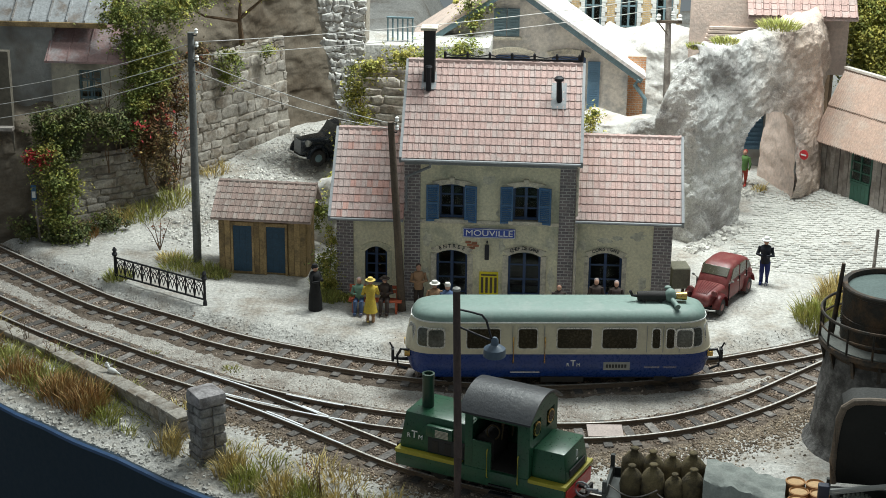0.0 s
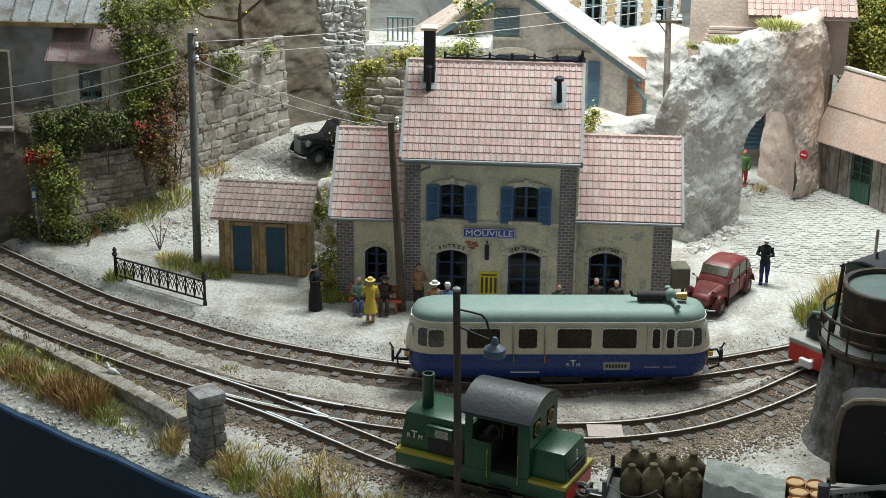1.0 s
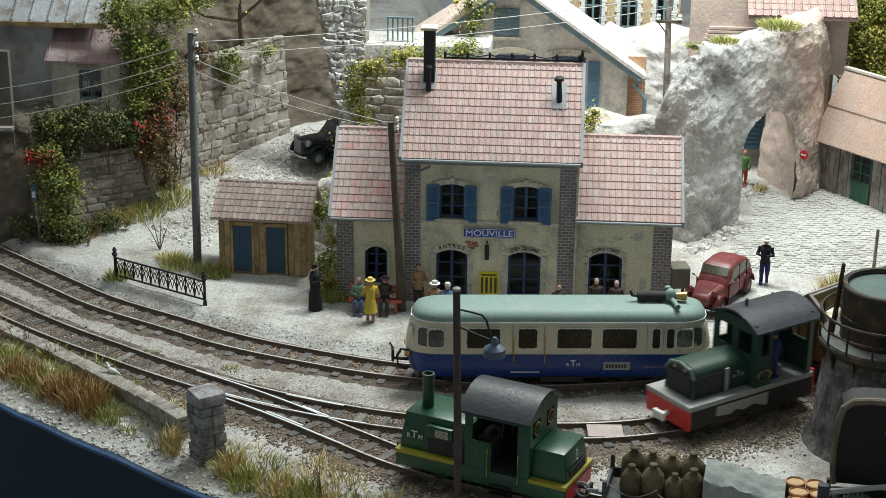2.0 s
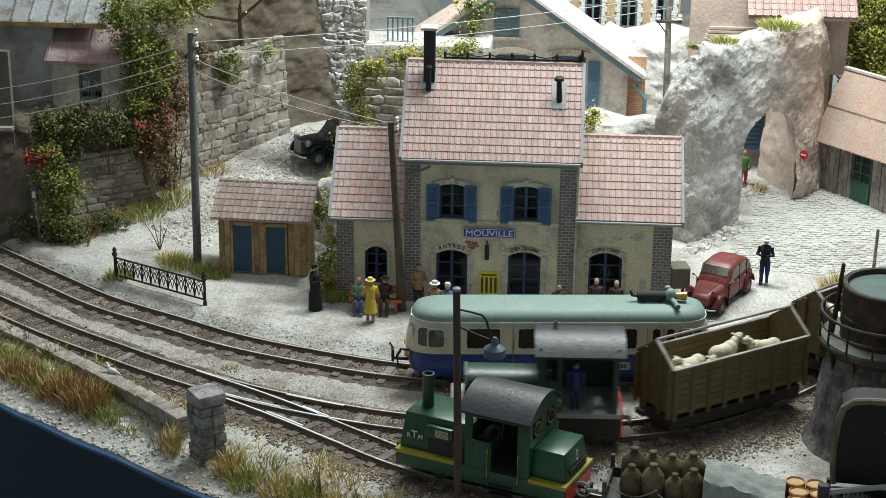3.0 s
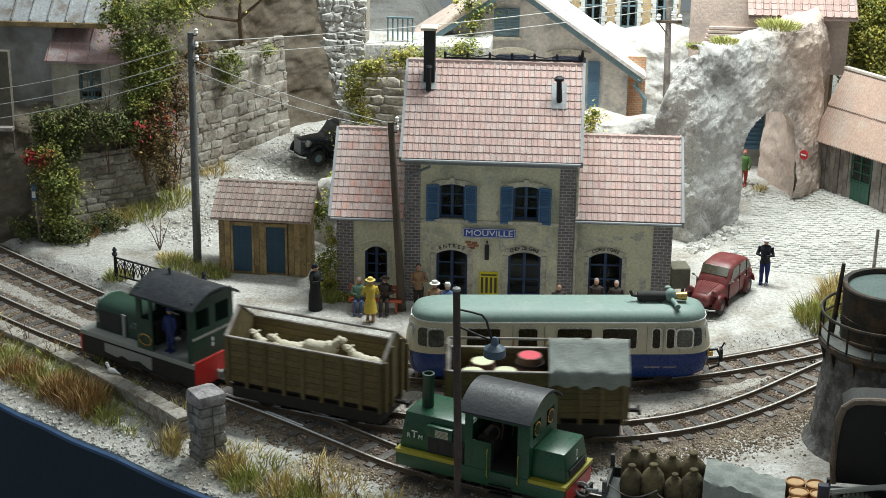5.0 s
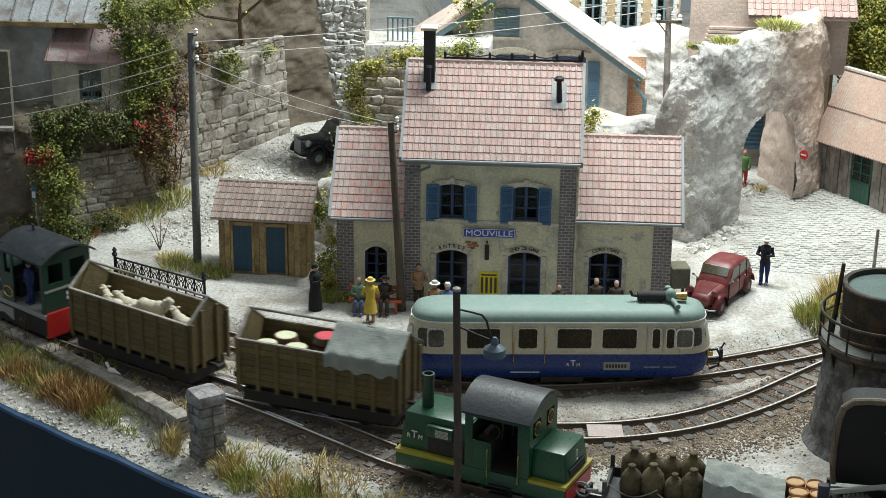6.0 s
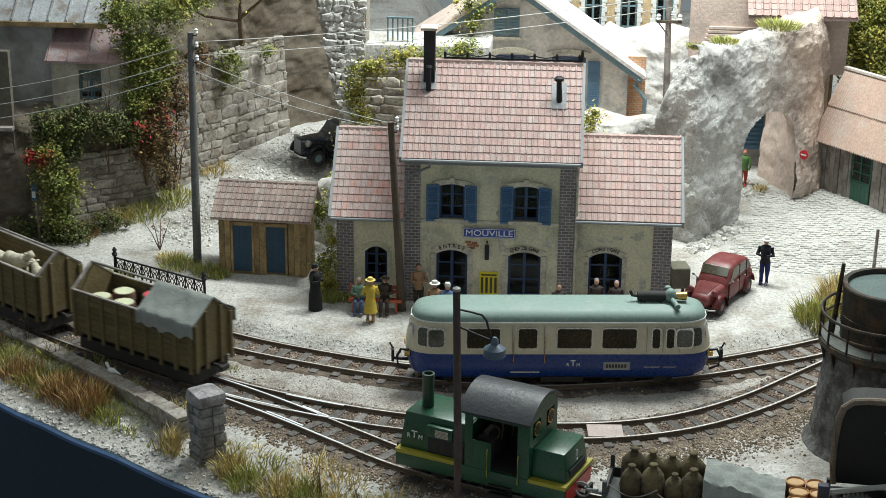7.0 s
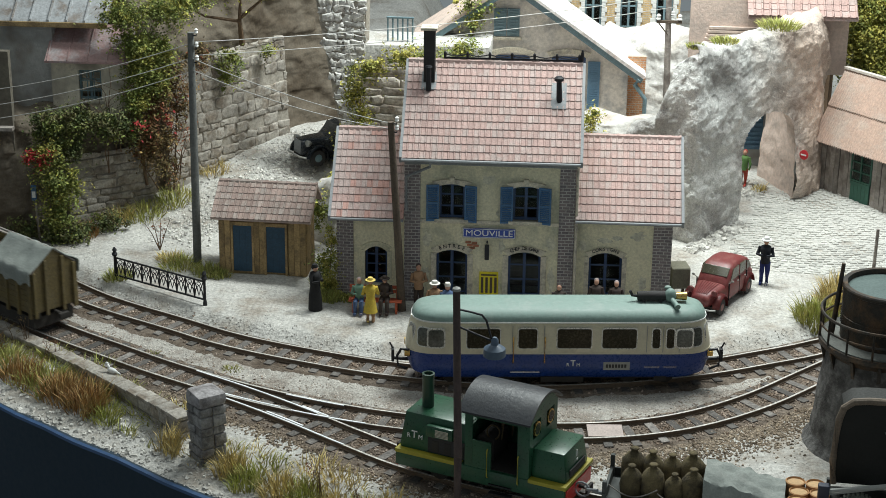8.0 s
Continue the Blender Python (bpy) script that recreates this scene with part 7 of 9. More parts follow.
def bench():
    b = thing("platform_bench", "red-orange slatted platform bench by the wall", "bench", at(-4.05, -1.02, 0))
    red = mat("faded_red_paint", (0.42, 0.09, 0.04), 0.7, var=0.2, scale=3, bump=0.15)
    for i in range(3):
        bm = bmesh.new()
        box(bm, -0.95, 0.95, -0.36 + i * 0.14, -0.25 + i * 0.14, 0.43, 0.47, 0.008)
        part("seat_slat", bm, red, b)
    for i in range(2):
        bm = bmesh.new()
        box(bm, -0.95, 0.95, 0.10, 0.14, 0.62 + i * 0.17, 0.74 + i * 0.17, 0.008)
        part("back_slat", bm, red, b)
    for x in (-0.8, 0.72):
        bm = bmesh.new()
        box(bm, x, x + 0.08, -0.36, -0.28, 0, 0.43)
        box(bm, x, x + 0.08, 0.06, 0.12, 0, 0.92)
        part("leg", bm, red, b)


bench()


# ---- platform things ----
def toilet_shed():
    s = thing("platform_hut", "ochre wooden hut with two blue doors and tiled roof", "hut", at(-8.55, 2.75, 0.02, -3))
    w, d, h = 1.66, 1.5, 2.34
    bm = bmesh.new()
    box(bm, -w + 0.05, w - 0.05, -d / 2 + 0.05, d / 2, -0.2, h)
    part("core", bm, TAN_WOOD, s)
    doors = ((-1.12, -0.42), (0.14, 0.84))
    bm = bmesh.new()
    box(bm, -0.105, 0.105, -0.03, 0.03, 0, h - 0.02, 0.006)
    board = mesh_of("board", bm, TAN_WOOD)
    rng = random.Random(3)
    x = -w + 0.1
    while x < w:
        if not any(a - 0.08 < x < c + 0.08 for a, c in doors):
            piece("board", board, s, at(x, -d / 2 + rng.uniform(0, 0.02), 0, 0))
        x += 0.22
    for i in range(7):
        piece("board", board, s, at(w - 0.04, -d / 2 + 0.12 + i * 0.22, 0, 90))
    for a, c in doors:
        bm = bmesh.new()
        box(bm, a, c, -d / 2 - 0.02, -d / 2 + 0.06, 0.1, 1.9, 0.008)
        for k in (1, 2):
            box(bm, a + (c - a) * k / 3 - 0.01, a + (c - a) * k / 3 + 0.01, -d / 2 - 0.028, -d / 2, 0.1, 1.9)
        part("door", bm, mat("petrol_blue_paint", (0.03, 0.07, 0.115), 0.75, var=0.25, scale=3, bump=0.2), s, "petrol-blue boarded door")
        bm = bmesh.new()
        box(bm, a - 0.09, a - 0.005, -d / 2 - 0.05, -d / 2 + 0.05, 0, 2.05, 0.008)
        box(bm, c + 0.005, c + 0.09, -d / 2 - 0.05, -d / 2 + 0.05, 0, 2.05, 0.008)
        box(bm, a - 0.005, c + 0.005, -d / 2 - 0.05, -d / 2 + 0.05, 1.91, 2.05, 0.008)
        part("door_frame", bm, TAN_WOOD, s)
    roof_slope(s, -w - 0.22, w + 0.22, -d / 2 - 0.35, 2.26, 0.42, 3.24, (0, 0, 0, 1.0), seed=12)
    roof_slope(s, -w - 0.22, w + 0.22, 1.3, 2.45, 0.42, 3.24, (0, 0, 0, 1.0), front=False)
    ridge_tiles(s, -w - 0.2, w + 0.2, 0.42, 3.26, TILE_BROWN)
    for e in (-1, 1):
        bm = bmesh.new()
        prism(bm, [(-d / 2, h - 0.1), (0.8, h - 0.1), (0.42, 3.1)], "x", e * w - 0.04, e * w + 0.04)
        part("gable", bm, TAN_WOOD, s)


toilet_shed()


def iron_fence():
    p0, p1 = Vector((-13.95, 1.0)), Vector((-10.2, -1.1))
    d = p1 - p0
    n, l = 10, d.length
    f = thing("iron_fence", "black cast-iron railing with looped panels", "fence", at(p0.x, p0.y, 0, math.degrees(math.atan2(d.y, d.x))))
    for x in (0, l):
        bm = bmesh.new()
        lathe(bm, [(0.09, -0.1), (0.07, 0.1), (0.05, 0.2), (0.05, 0.92), (0.09, 0.96), (0.11, 1.02), (0.06, 1.1), (0.09, 1.18), (0.03, 1.28)], 10, Matrix.Translation((x, 0, 0)))
        part("post", bm, BLACK, f)
    for z in (0.16, 0.85):
        bm = bmesh.new()
        box(bm, 0, l, -0.03, 0.03, z, z + 0.055, 0.008)
        part("rail", bm, BLACK, f)
    for i in range(n):
        a = 0.06 + (l - 0.12) * i / n
        w = (l - 0.12) / n
        bm = bmesh.new()
        tube(bm, [(a, 0, 0.2), (a + w * 0.15, 0, 0.5), (a + w * 0.5, 0, 0.68), (a + w * 0.85, 0, 0.5), (a + w, 0, 0.2)], 0.022)
        tube(bm, [(a, 0, 0.85), (a + w * 0.3, 0, 0.55), (a + w * 0.5, 0, 0.3), (a + w * 0.7, 0, 0.55), (a + w, 0, 0.85)], 0.022)
        box(bm, a - 0.02, a + 0.02, -0.02, 0.02, 0.16, 0.9)
        tube(bm, [(a + w * 0.5 + 0.09 * math.cos(radians(q)), 0, 0.75 + 0.07 * math.sin(radians(q))) for q in range(0, 361, 45)], 0.016, 5)
        part("panel", bm, BLACK, f)


iron_fence()


def pole(label, x, y, top, lean_x, r, arms, material, z=0.0):
    p = thing("utility_pole", label, "pole", at(x, y, z))
    bm = bmesh.new()
    tube(bm, [(0, 0, -0.3), (lean_x * 0.5, 0, top * 0.5), (lean_x, 0, top)], [r, r * 0.9, r * 0.75], 10)
    part("shaft", bm, material, p, smooth=40)
    for dz in arms:
        bm = bmesh.new()
        tube(bm, [(lean_x, 0, top - dz), (lean_x + 0.22, -0.08, top - dz), (lean_x + 0.22, -0.08, top - dz + 0.12)], 0.025)
        hook = part("bracket", bm, BLACK, p)
        bm = bmesh.new()
        lathe(bm, [(0.03, 0), (0.08, 0.04), (0.05, 0.1), (0.075, 0.15), (0.02, 0.2)], 10, Matrix.Translation((lean_x + 0.22, -0.08, top - dz + 0.08)))
        part("insulator", bm, WHITE, hook)
    return p


GREY_POLE = mat("weathered_grey_pole", (0.13, 0.135, 0.13), 0.85, var=0.3, scale=1.5, bump=0.3)
pole("tall weathered grey pole with insulators", -11.3, 3.05, 8.95, 0.08, 0.16, (0.1, 0.6, 1.1), GREY_POLE)
pole("leaning dark wooden pole beside the station", -3.1, -1.0, 7.0, -0.42, 0.15, (0.05, 0.35), DARK_WOOD)
high_pole = pole("weathered wooden pole on the rock", 6.75, 14.0, 5.4, -0.15, 0.15, (1.55, 1.75), GREY_WOOD, 3.6)
bm = bmesh.new()
box(bm, -0.6, 0.45, -0.22, -0.12, 3.62, 3.74, 0.015)
tube(bm, [(-0.5, -0.12, 3.6), (-0.1, -0.1, 3.1)], 0.03)
part("crossarm", bm, DARK_WOOD, high_pole, "dark wooden crossarm with brace")
for dx in (-0.52, 0.36):
    bm = bmesh.new()
    lathe(bm, [(0.04, 0), (0.11, 0.05), (0.07, 0.14), (0.1, 0.2), (0.03, 0.27)], 10, Matrix.Translation((dx, -0.17, 3.74)))
    part("insulator", bm, WHITE, high_pole)


def wire(p0, p1, sag, r=0.016):
    p0, p1 = Vector(p0), Vector(p1)
    pts = []
    for i in range(17):
        t = i / 16
        q = p0.lerp(p1, t)
        q.z -= sag * 4 * t * (1 - t)
        pts.append(q)
    bm = bmesh.new()
    tube(bm, pts, r, 5)
    tagged(part("overhead_wire", bm, mat_wire, smooth=True), "pale thin overhead wire between the poles", "wire", "overhead wires")


mat_wire = mat("pale_wire", (0.45, 0.44, 0.42), 0.6, var=0.1, bump=0)
for z, y2, z2, sg in ((8.6, 10, 8.4, 0.1), (8.1, 10, 7.9, 0.1)):
    wire((-11.2, 3.0, z), (6.9, 13.9, z2), 0.25)
wire((-11.2, 3.0, 8.0), (-3.45, -1.05, 6.95), 0.2)
wire((-11.2, 3.0, 7.55), (-3.45, -1.05, 6.75), 0.25)
for z, e in ((8.55, 0.0), (8.0, -0.35), (7.5, -0.6)):
    wire((-11.25, 3.0, z), (-22, 4.5, z - 2.75 + e * 0.2), 0.35)


def small_post():
    p = thing("marker_post", "thin grey post with a blue and white plate", "post", at(-17.85, 4.7, 0.1))
    bm = bmesh.new()
    tube(bm, [(0, 0, -0.2), (-0.12, 0, 2.3)], [0.05, 0.04], 8)
    part("stake", bm, GREY_WOOD, p)
    bm = bmesh.new()
    box(bm, -0.2, 0.0, -0.1, -0.04, 1.6, 2.25, 0.01)
    part("plate", bm, BLUE, p)
    bm = bmesh.new()
    box(bm, -0.17, -0.03, -0.115, -0.1, 1.75, 2.0)
    part("mark", bm, WHITE, p)


small_post()


# ---- cars ----
def loft(bm, sections, n=20):
    """Rounded cross-sections along x: sections of (x, half width, low z, high z, squareness)."""
    rings = []
    for x, w, z0, z1, e in sections:
        ring = []
        for i in range(n):
            a = 2 * math.pi * i / n
            c, s = math.cos(a), math.sin(a)
            ring.append(bm.verts.new((x, w * math.copysign(abs(c) ** e, c), (z0 + z1) / 2 + (z1 - z0) / 2 * math.copysign(abs(s) ** e, s))))
        rings.append(ring)
    for a, c in zip(rings, rings[1:]):
        for k in range(n):
            bm.faces.new((a[k], a[(k + 1) % n], c[(k + 1) % n], c[k]))
    bm.faces.new(list(reversed(rings[0])))
    bm.faces.new(rings[-1])
    bmesh.ops.recalc_face_normals(bm, faces=bm.faces)


def mudguard(bm, x, y, z, r, wide, a0, a1, th=0.05):
    """A domed guard swept over a wheel from angle a0 to a1."""
    rows = []
    for i in range(15):
        a = radians(a0 + (a1 - a0) * i / 14)
        row = []
        for t, k in ((-1, 0.86), (-0.8, 0.97), (-0.3, 1.03), (0.3, 1.03), (0.8, 0.97), (1, 0.86)):
            row.append(bm.verts.new((x + r * k * math.cos(a), y + t * wide, z + r * k * math.sin(a))))
        rows.append(row)
    fs = []
    for p, q in zip(rows, rows[1:]):
        for k in range(5):
            fs.append(bm.faces.new((p[k], p[k + 1], q[k + 1], q[k])))
    bmesh.ops.solidify(bm, geom=fs, thickness=th)
    bmesh.ops.recalc_face_normals(bm, faces=bm.faces)


def road_wheel(c, x, y, r, hub_mat):
    m = Matrix.Translation((x, y, r)) @ Matrix.Rotation(radians(90), 4, "X")
    bm = bmesh.new()
    lathe(bm, [(r * 0.62, -0.07), (r * 0.92, -0.065), (r, -0.03), (r, 0.03), (r * 0.92, 0.065), (r * 0.62, 0.07)], 20, m)
    w = part("wheel", bm, SOOT, c, smooth=45)
    bm = bmesh.new()
    lathe(bm, [(0.02, -0.085), (r * 0.3, -0.08), (r * 0.6, -0.06), (r * 0.6, 0.06), (r * 0.3, 0.08), (0.02, 0.085)], 14, m)
    part("hub", bm, hub_mat, w, smooth=45)


def small_car():
    """An old round-backed saloon, nose towards the platform."""
    red = mat("dusty_brick_red_paint", (0.165, 0.03, 0.03), 0.45, var=0.22, scale=2.2, bump=0.06, second=(0.23, 0.07, 0.062), amount=0.42)
    c = thing("red_saloon_car", "dusty brick-red old saloon car parked by the station", "car", at(8.22, 1.02, 0, 243))
    bm = bmesh.new()
    loft(bm, [(-1.92, 0.40, 0.42, 0.70, 0.6), (-1.80, 0.56, 0.34, 0.88, 0.5), (-1.45, 0.62, 0.28, 0.98, 0.42), (-0.6, 0.64, 0.26, 0.98, 0.38), (0.5, 0.63, 0.26, 0.98, 0.38), (0.8, 0.56, 0.28, 0.99, 0.5), (1.3, 0.44, 0.32, 0.93, 0.62), (1.68, 0.36, 0.36, 0.82, 0.7), (1.76, 0.28, 0.42, 0.72, 0.8)], 28)
    body = part("body", bm, red, c, smooth=60)
    bm = bmesh.new()
    loft(bm, [(-1.84, 0.40, 0.66, 0.86, 0.6), (-1.72, 0.53, 0.5, 1.10, 0.5), (-1.45, 0.57, 0.5, 1.36, 0.45), (-1.05, 0.585, 0.5, 1.52, 0.42), (-0.5, 0.59, 0.5, 1.59, 0.42), (0.0, 0.59, 0.5, 1.57, 0.42), (0.24, 0.585, 0.5, 1.50, 0.42), (0.5, 0.58, 0.5, 1.22, 0.4), (0.72, 0.57, 0.5, 0.98, 0.4)], 28)
    roof = part("roof_shell", bm, red, c, "rounded cloth-like roof in the body's red", smooth=60)
    glass = mat("dusty_car_glass", (0.06, 0.056, 0.038), 0.2, var=0.2, scale=3, bump=0)
    for s in (-1, 1):
        y0, y1 = (0.56, 0.602) if s > 0 else (-0.602, -0.56)
        for pts in ([(-1.50, 1.02), (-1.12, 1.02), (-1.10, 1.36), (-1.28, 1.30)], [(-1.0, 1.02), (-0.46, 1.02), (-0.46, 1.42), (-1.0, 1.40)], [(-0.34, 1.02), (0.40, 1.02), (0.14, 1.40), (-0.34, 1.42)]):
            bm = bmesh.new()
            prism(bm, pts, "y", y0, y1)
            part("side_window", bm, glass, c)
        for x in (-1.06, -0.40, 0.56):
            bm = bmesh.new()
            box(bm, x - 0.012, x + 0.012, min(s * 0.6, s * 0.648), max(s * 0.6, s * 0.648), 0.34, 1.0)
            part("door_seam", bm, SOOT, body)
        for x in (-0.9, -0.25):
            bm = bmesh.new()
            box(bm, x, x + 0.12, min(s * 0.63, s * 0.67), max(s * 0.63, s * 0.67), 0.86, 0.89, 0.006)
            part("door_handle", bm, GREY_TRIM, body)
        bm = bmesh.new()
        mudguard(bm, 1.22, s * 0.58, 0.33, 0.46, 0.15, 5, 196)
        part("front_wing", bm, red, c, smooth=50)
        bm = bmesh.new()
        mudguard(bm, -1.28, s * 0.60, 0.33, 0.48, 0.13, -10, 176)
        part("rear_wing", bm, red, c, smooth=50)
        road_wheel(c, 1.22, s * 0.60, 0.31, red)
        road_wheel(c, -1.28, s * 0.60, 0.31, red)
        bm = bmesh.new()
        m = Matrix.Translation((1.52, s * 0.46, 0.90)) @ Matrix.Rotation(radians(90), 4, "Y")
        lathe(bm, [(0.03, -0.14), (0.09, -0.08), (0.115, 0.02), (0.10, 0.05)], 14, m)
        part("headlight", bm, red, c, "round headlight pod", smooth=50)
        bm = bmesh.new()
        tube(bm, [(0.56, s * 0.6, 0.98), (0.6, s * 0.74, 1.08)], 0.015)
        ball(bm, (0.6, s * 0.76, 1.1), (0.03, 0.06, 0.045), 8, 6)
        part("mirror", bm, GREY_TRIM, c)
    bm = bmesh.new()
    box(bm, -0.19, 0.17, -0.50, 0.50, -0.015, 0.022, 0.008, Matrix.Translation((0.405, 0, 1.315)) @ Matrix.Rotation(radians(47), 4, "Y"))
    part("windscreen", bm, glass, c)
    for i in range(7):
        bm = bmesh.new()
        y = -0.3 + i * 0.1
        tube(bm, [(0.76, y, 1.0), (1.2, y * 0.85, 0.962), (1.62, y * 0.65, 0.86)], 0.014, 5)
        part("bonnet_rib", bm, red, body)
    for x, w, z in ((1.84, 0.62, 0.34), (-1.98, 0.6, 0.42)):
        bm = bmesh.new()
        tube(bm, [(x - 0.1 * (1 if x > 0 else -1), -w, z), (x, -w * 0.7, z), (x, w * 0.7, z), (x - 0.1 * (1 if x > 0 else -1), w, z)], 0.035, 8)
        part("bumper", bm, GREY_TRIM, c)
    bm = bmesh.new()
    box(bm, -1.7, 1.5, -0.45, 0.45, 0.2, 0.36)
    part("underbody", bm, UNDER, c)


small_car()


def old_car():
    """A dark pre-war saloon half hidden on the lane."""
    paint = mat("midnight_car_paint", (0.016, 0.022, 0.03), 0.28, var=0.2, scale=2, bump=0.02, second=(0.04, 0.045, 0.05), amount=0.35)
    x, y = -6.95, 11.75
    c = thing("black_saloon_car", "black pre-war saloon car on the lane", "car", at(x, y, height(x - 0.5, y - 0.5) - 0.02, 216, 0, -4) @ Matrix.Scale(1.05, 4))
    bm = bmesh.new()
    loft(bm, [(-2.1, 0.5, 0.45, 0.75, 0.6), (-1.9, 0.68, 0.36, 0.98, 0.5), (-1.3, 0.74, 0.32, 1.06, 0.42), (0.3, 0.74, 0.32, 1.08, 0.4), (0.75, 0.58, 0.34, 1.1, 0.5), (1.4, 0.44, 0.36, 1.08, 0.62), (1.85, 0.36, 0.38, 1.02, 0.6), (1.9, 0.32, 0.42, 0.96, 0.6)], 28)
    body = part("body", bm, paint, c, smooth=60)
    bm = bmesh.new()
    loft(bm, [(-2.0, 0.5, 0.7, 0.98, 0.6), (-1.85, 0.62, 0.6, 1.26, 0.5), (-1.45, 0.66, 0.6, 1.5, 0.45), (-0.8, 0.68, 0.6, 1.62, 0.42), (0.0, 0.68, 0.6, 1.62, 0.42), (0.3, 0.67, 0.6, 1.54, 0.42), (0.48, 0.66, 0.6, 1.3, 0.4), (0.66, 0.65, 0.6, 1.06, 0.4)], 28)
    part("roof_shell", bm, paint, c, smooth=60)
    glass = mat("dark_car_glass", (0.03, 0.034, 0.036), 0.12, var=0.2, scale=3, bump=0)
    for s in (-1, 1):
        y0, y1 = (0.64, 0.69) if s > 0 else (-0.69, -0.64)
        for pts in ([(-0.95, 1.1), (-0.32, 1.1), (-0.32, 1.46), (-0.9, 1.46)], [(-0.22, 1.1), (0.42, 1.1), (0.28, 1.46), (-0.22, 1.46)]):
            bm = bmesh.new()
            prism(bm, pts, "y", y0, y1)
            part("side_window", bm, glass, c)
        bm = bmesh.new()
        mudguard(bm, 1.35, s * 0.66, 0.36, 0.5, 0.17, 0, 200)
        part("front_wing", bm, paint, c, smooth=50)
        bm = bmesh.new()
        mudguard(bm, -1.35, s * 0.70, 0.36, 0.5, 0.14, -10, 185)
        part("rear_wing", bm, paint, c, smooth=50)
        bm = bmesh.new()
        box(bm, -0.85, 0.9, min(s * 0.68, s * 0.84), max(s * 0.68, s * 0.84), 0.3, 0.35, 0.015)
        part("running_board", bm, paint, c)
        road_wheel(c, 1.35, s * 0.68, 0.35, GREY_BLUE)
        road_wheel(c, -1.35, s * 0.68, 0.35, GREY_BLUE)
        bm = bmesh.new()
        m = Matrix.Translation((1.72, s * 0.5, 0.92)) @ Matrix.Rotation(radians(90), 4, "Y")
        lathe(bm, [(0.03, -0.16), (0.11, -0.08), (0.14, 0.03), (0.12, 0.06)], 14, m)
        part("headlight", bm, GREY_TRIM, c, "round grey headlight", smooth=50)
    bm = bmesh.new()
    box(bm, -0.2, 0.17, -0.52, 0.52, -0.015, 0.022, 0.008, Matrix.Translation((0.43, 0, 1.36)) @ Matrix.Rotation(radians(60), 4, "Y"))
    part("windscreen", bm, glass, c)
    bm = bmesh.new()
    box(bm, 1.87, 1.93, -0.26, 0.26, 0.45, 0.98, 0.02)
    part("radiator_grille", bm, ZINC, c)
    bm = bmesh.new()
    tube(bm, [(1.9, -0.75, 0.4), (2.05, -0.5, 0.4), (2.05, 0.5, 0.4), (1.9, 0.75, 0.4)], 0.04, 8)
    part("bumper", bm, GREY_TRIM, c)


old_car()


def luggage_cart():
    c = thing("luggage_cart", "grey-green wooden luggage cart at the station corner", "cart", at(6.78, 1.3, 0, 10))
    bm = bmesh.new()
    box(bm, -0.34, 0.34, -0.4, 0.4, 0.45, 1.25, 0.05)
    part("box", bm, mat("grey_green_board", (0.22, 0.21, 0.16), 0.85, var=0.2, scale=3), c)
    for x in (-0.26, 0.26):
        for y in (-0.3, 0.3):
            bm = bmesh.new()
            box(bm, x - 0.05, x + 0.05, y - 0.05, y + 0.05, 0, 0.45)
            part("leg", bm, DARK_WOOD, c)


luggage_cart()


# ---- the foreground ----
def street_lamp():
    p = thing("platform_lamp", "dark slender lamp post with a blue-grey shade", "street lamp", at(-0.25, -15.2, -0.45))
    bm = bmesh.new()
    tube(bm, [(0.0, 0, -0.2), (0, 0, 2.0), (-0.1, 0, 7.0)], [0.13, 0.115, 0.10], 12)
    post = part("post", bm, mat("brown_black_iron", (0.085, 0.06, 0.055), 0.7, 0.2, var=0.3, scale=2, bump=0.2), p, smooth=40)
    bm = bmesh.new()
    lathe(bm, [(0.10, 6.98), (0.115, 7.0), (0.11, 7.06), (0.03, 7.1)], 12, Matrix.Translation((-0.1, 0, 0)))
    part("cap", bm, GREY_TRIM, post)
    bm = bmesh.new()
    tube(bm, [(-0.07, 0, 6.45), (0.3, 0, 6.38), (0.6, 0, 6.3), (0.72, 0, 6.15), (0.86, 0, 5.65), (0.94, 0, 5.55)], 0.032, 8)
    tube(bm, [(-0.05, 0, 5.95), (0.4, 0, 5.75), (0.9, 0, 5.55)], 0.032, 8)
    part("arm", bm, BLACK, p, smooth=40)
    bm = bmesh.new()
    lathe(bm, [(0.05, 5.66), (0.1, 5.6), (0.11, 5.45), (0.2, 5.4), (0.30, 5.33), (0.31, 5.12), (0.29, 5.1), (0.27, 5.12), (0.26, 5.3), (0.05, 5.36)], 22, Matrix.Translation((0.96, 0, 0)))
    shade = part("shade", bm, mat("blue_grey_enamel", (0.085, 0.125, 0.175), 0.45, var=0.15, bump=0.03), p, "blue-grey enamel shade", smooth=40)
    bm = bmesh.new()
    ball(bm, (0.96, 0, 5.12), (0.1, 0.1, 0.13), 12, 8)
    part("bulb", bm, WHITE, shade, smooth=True)


street_lamp()


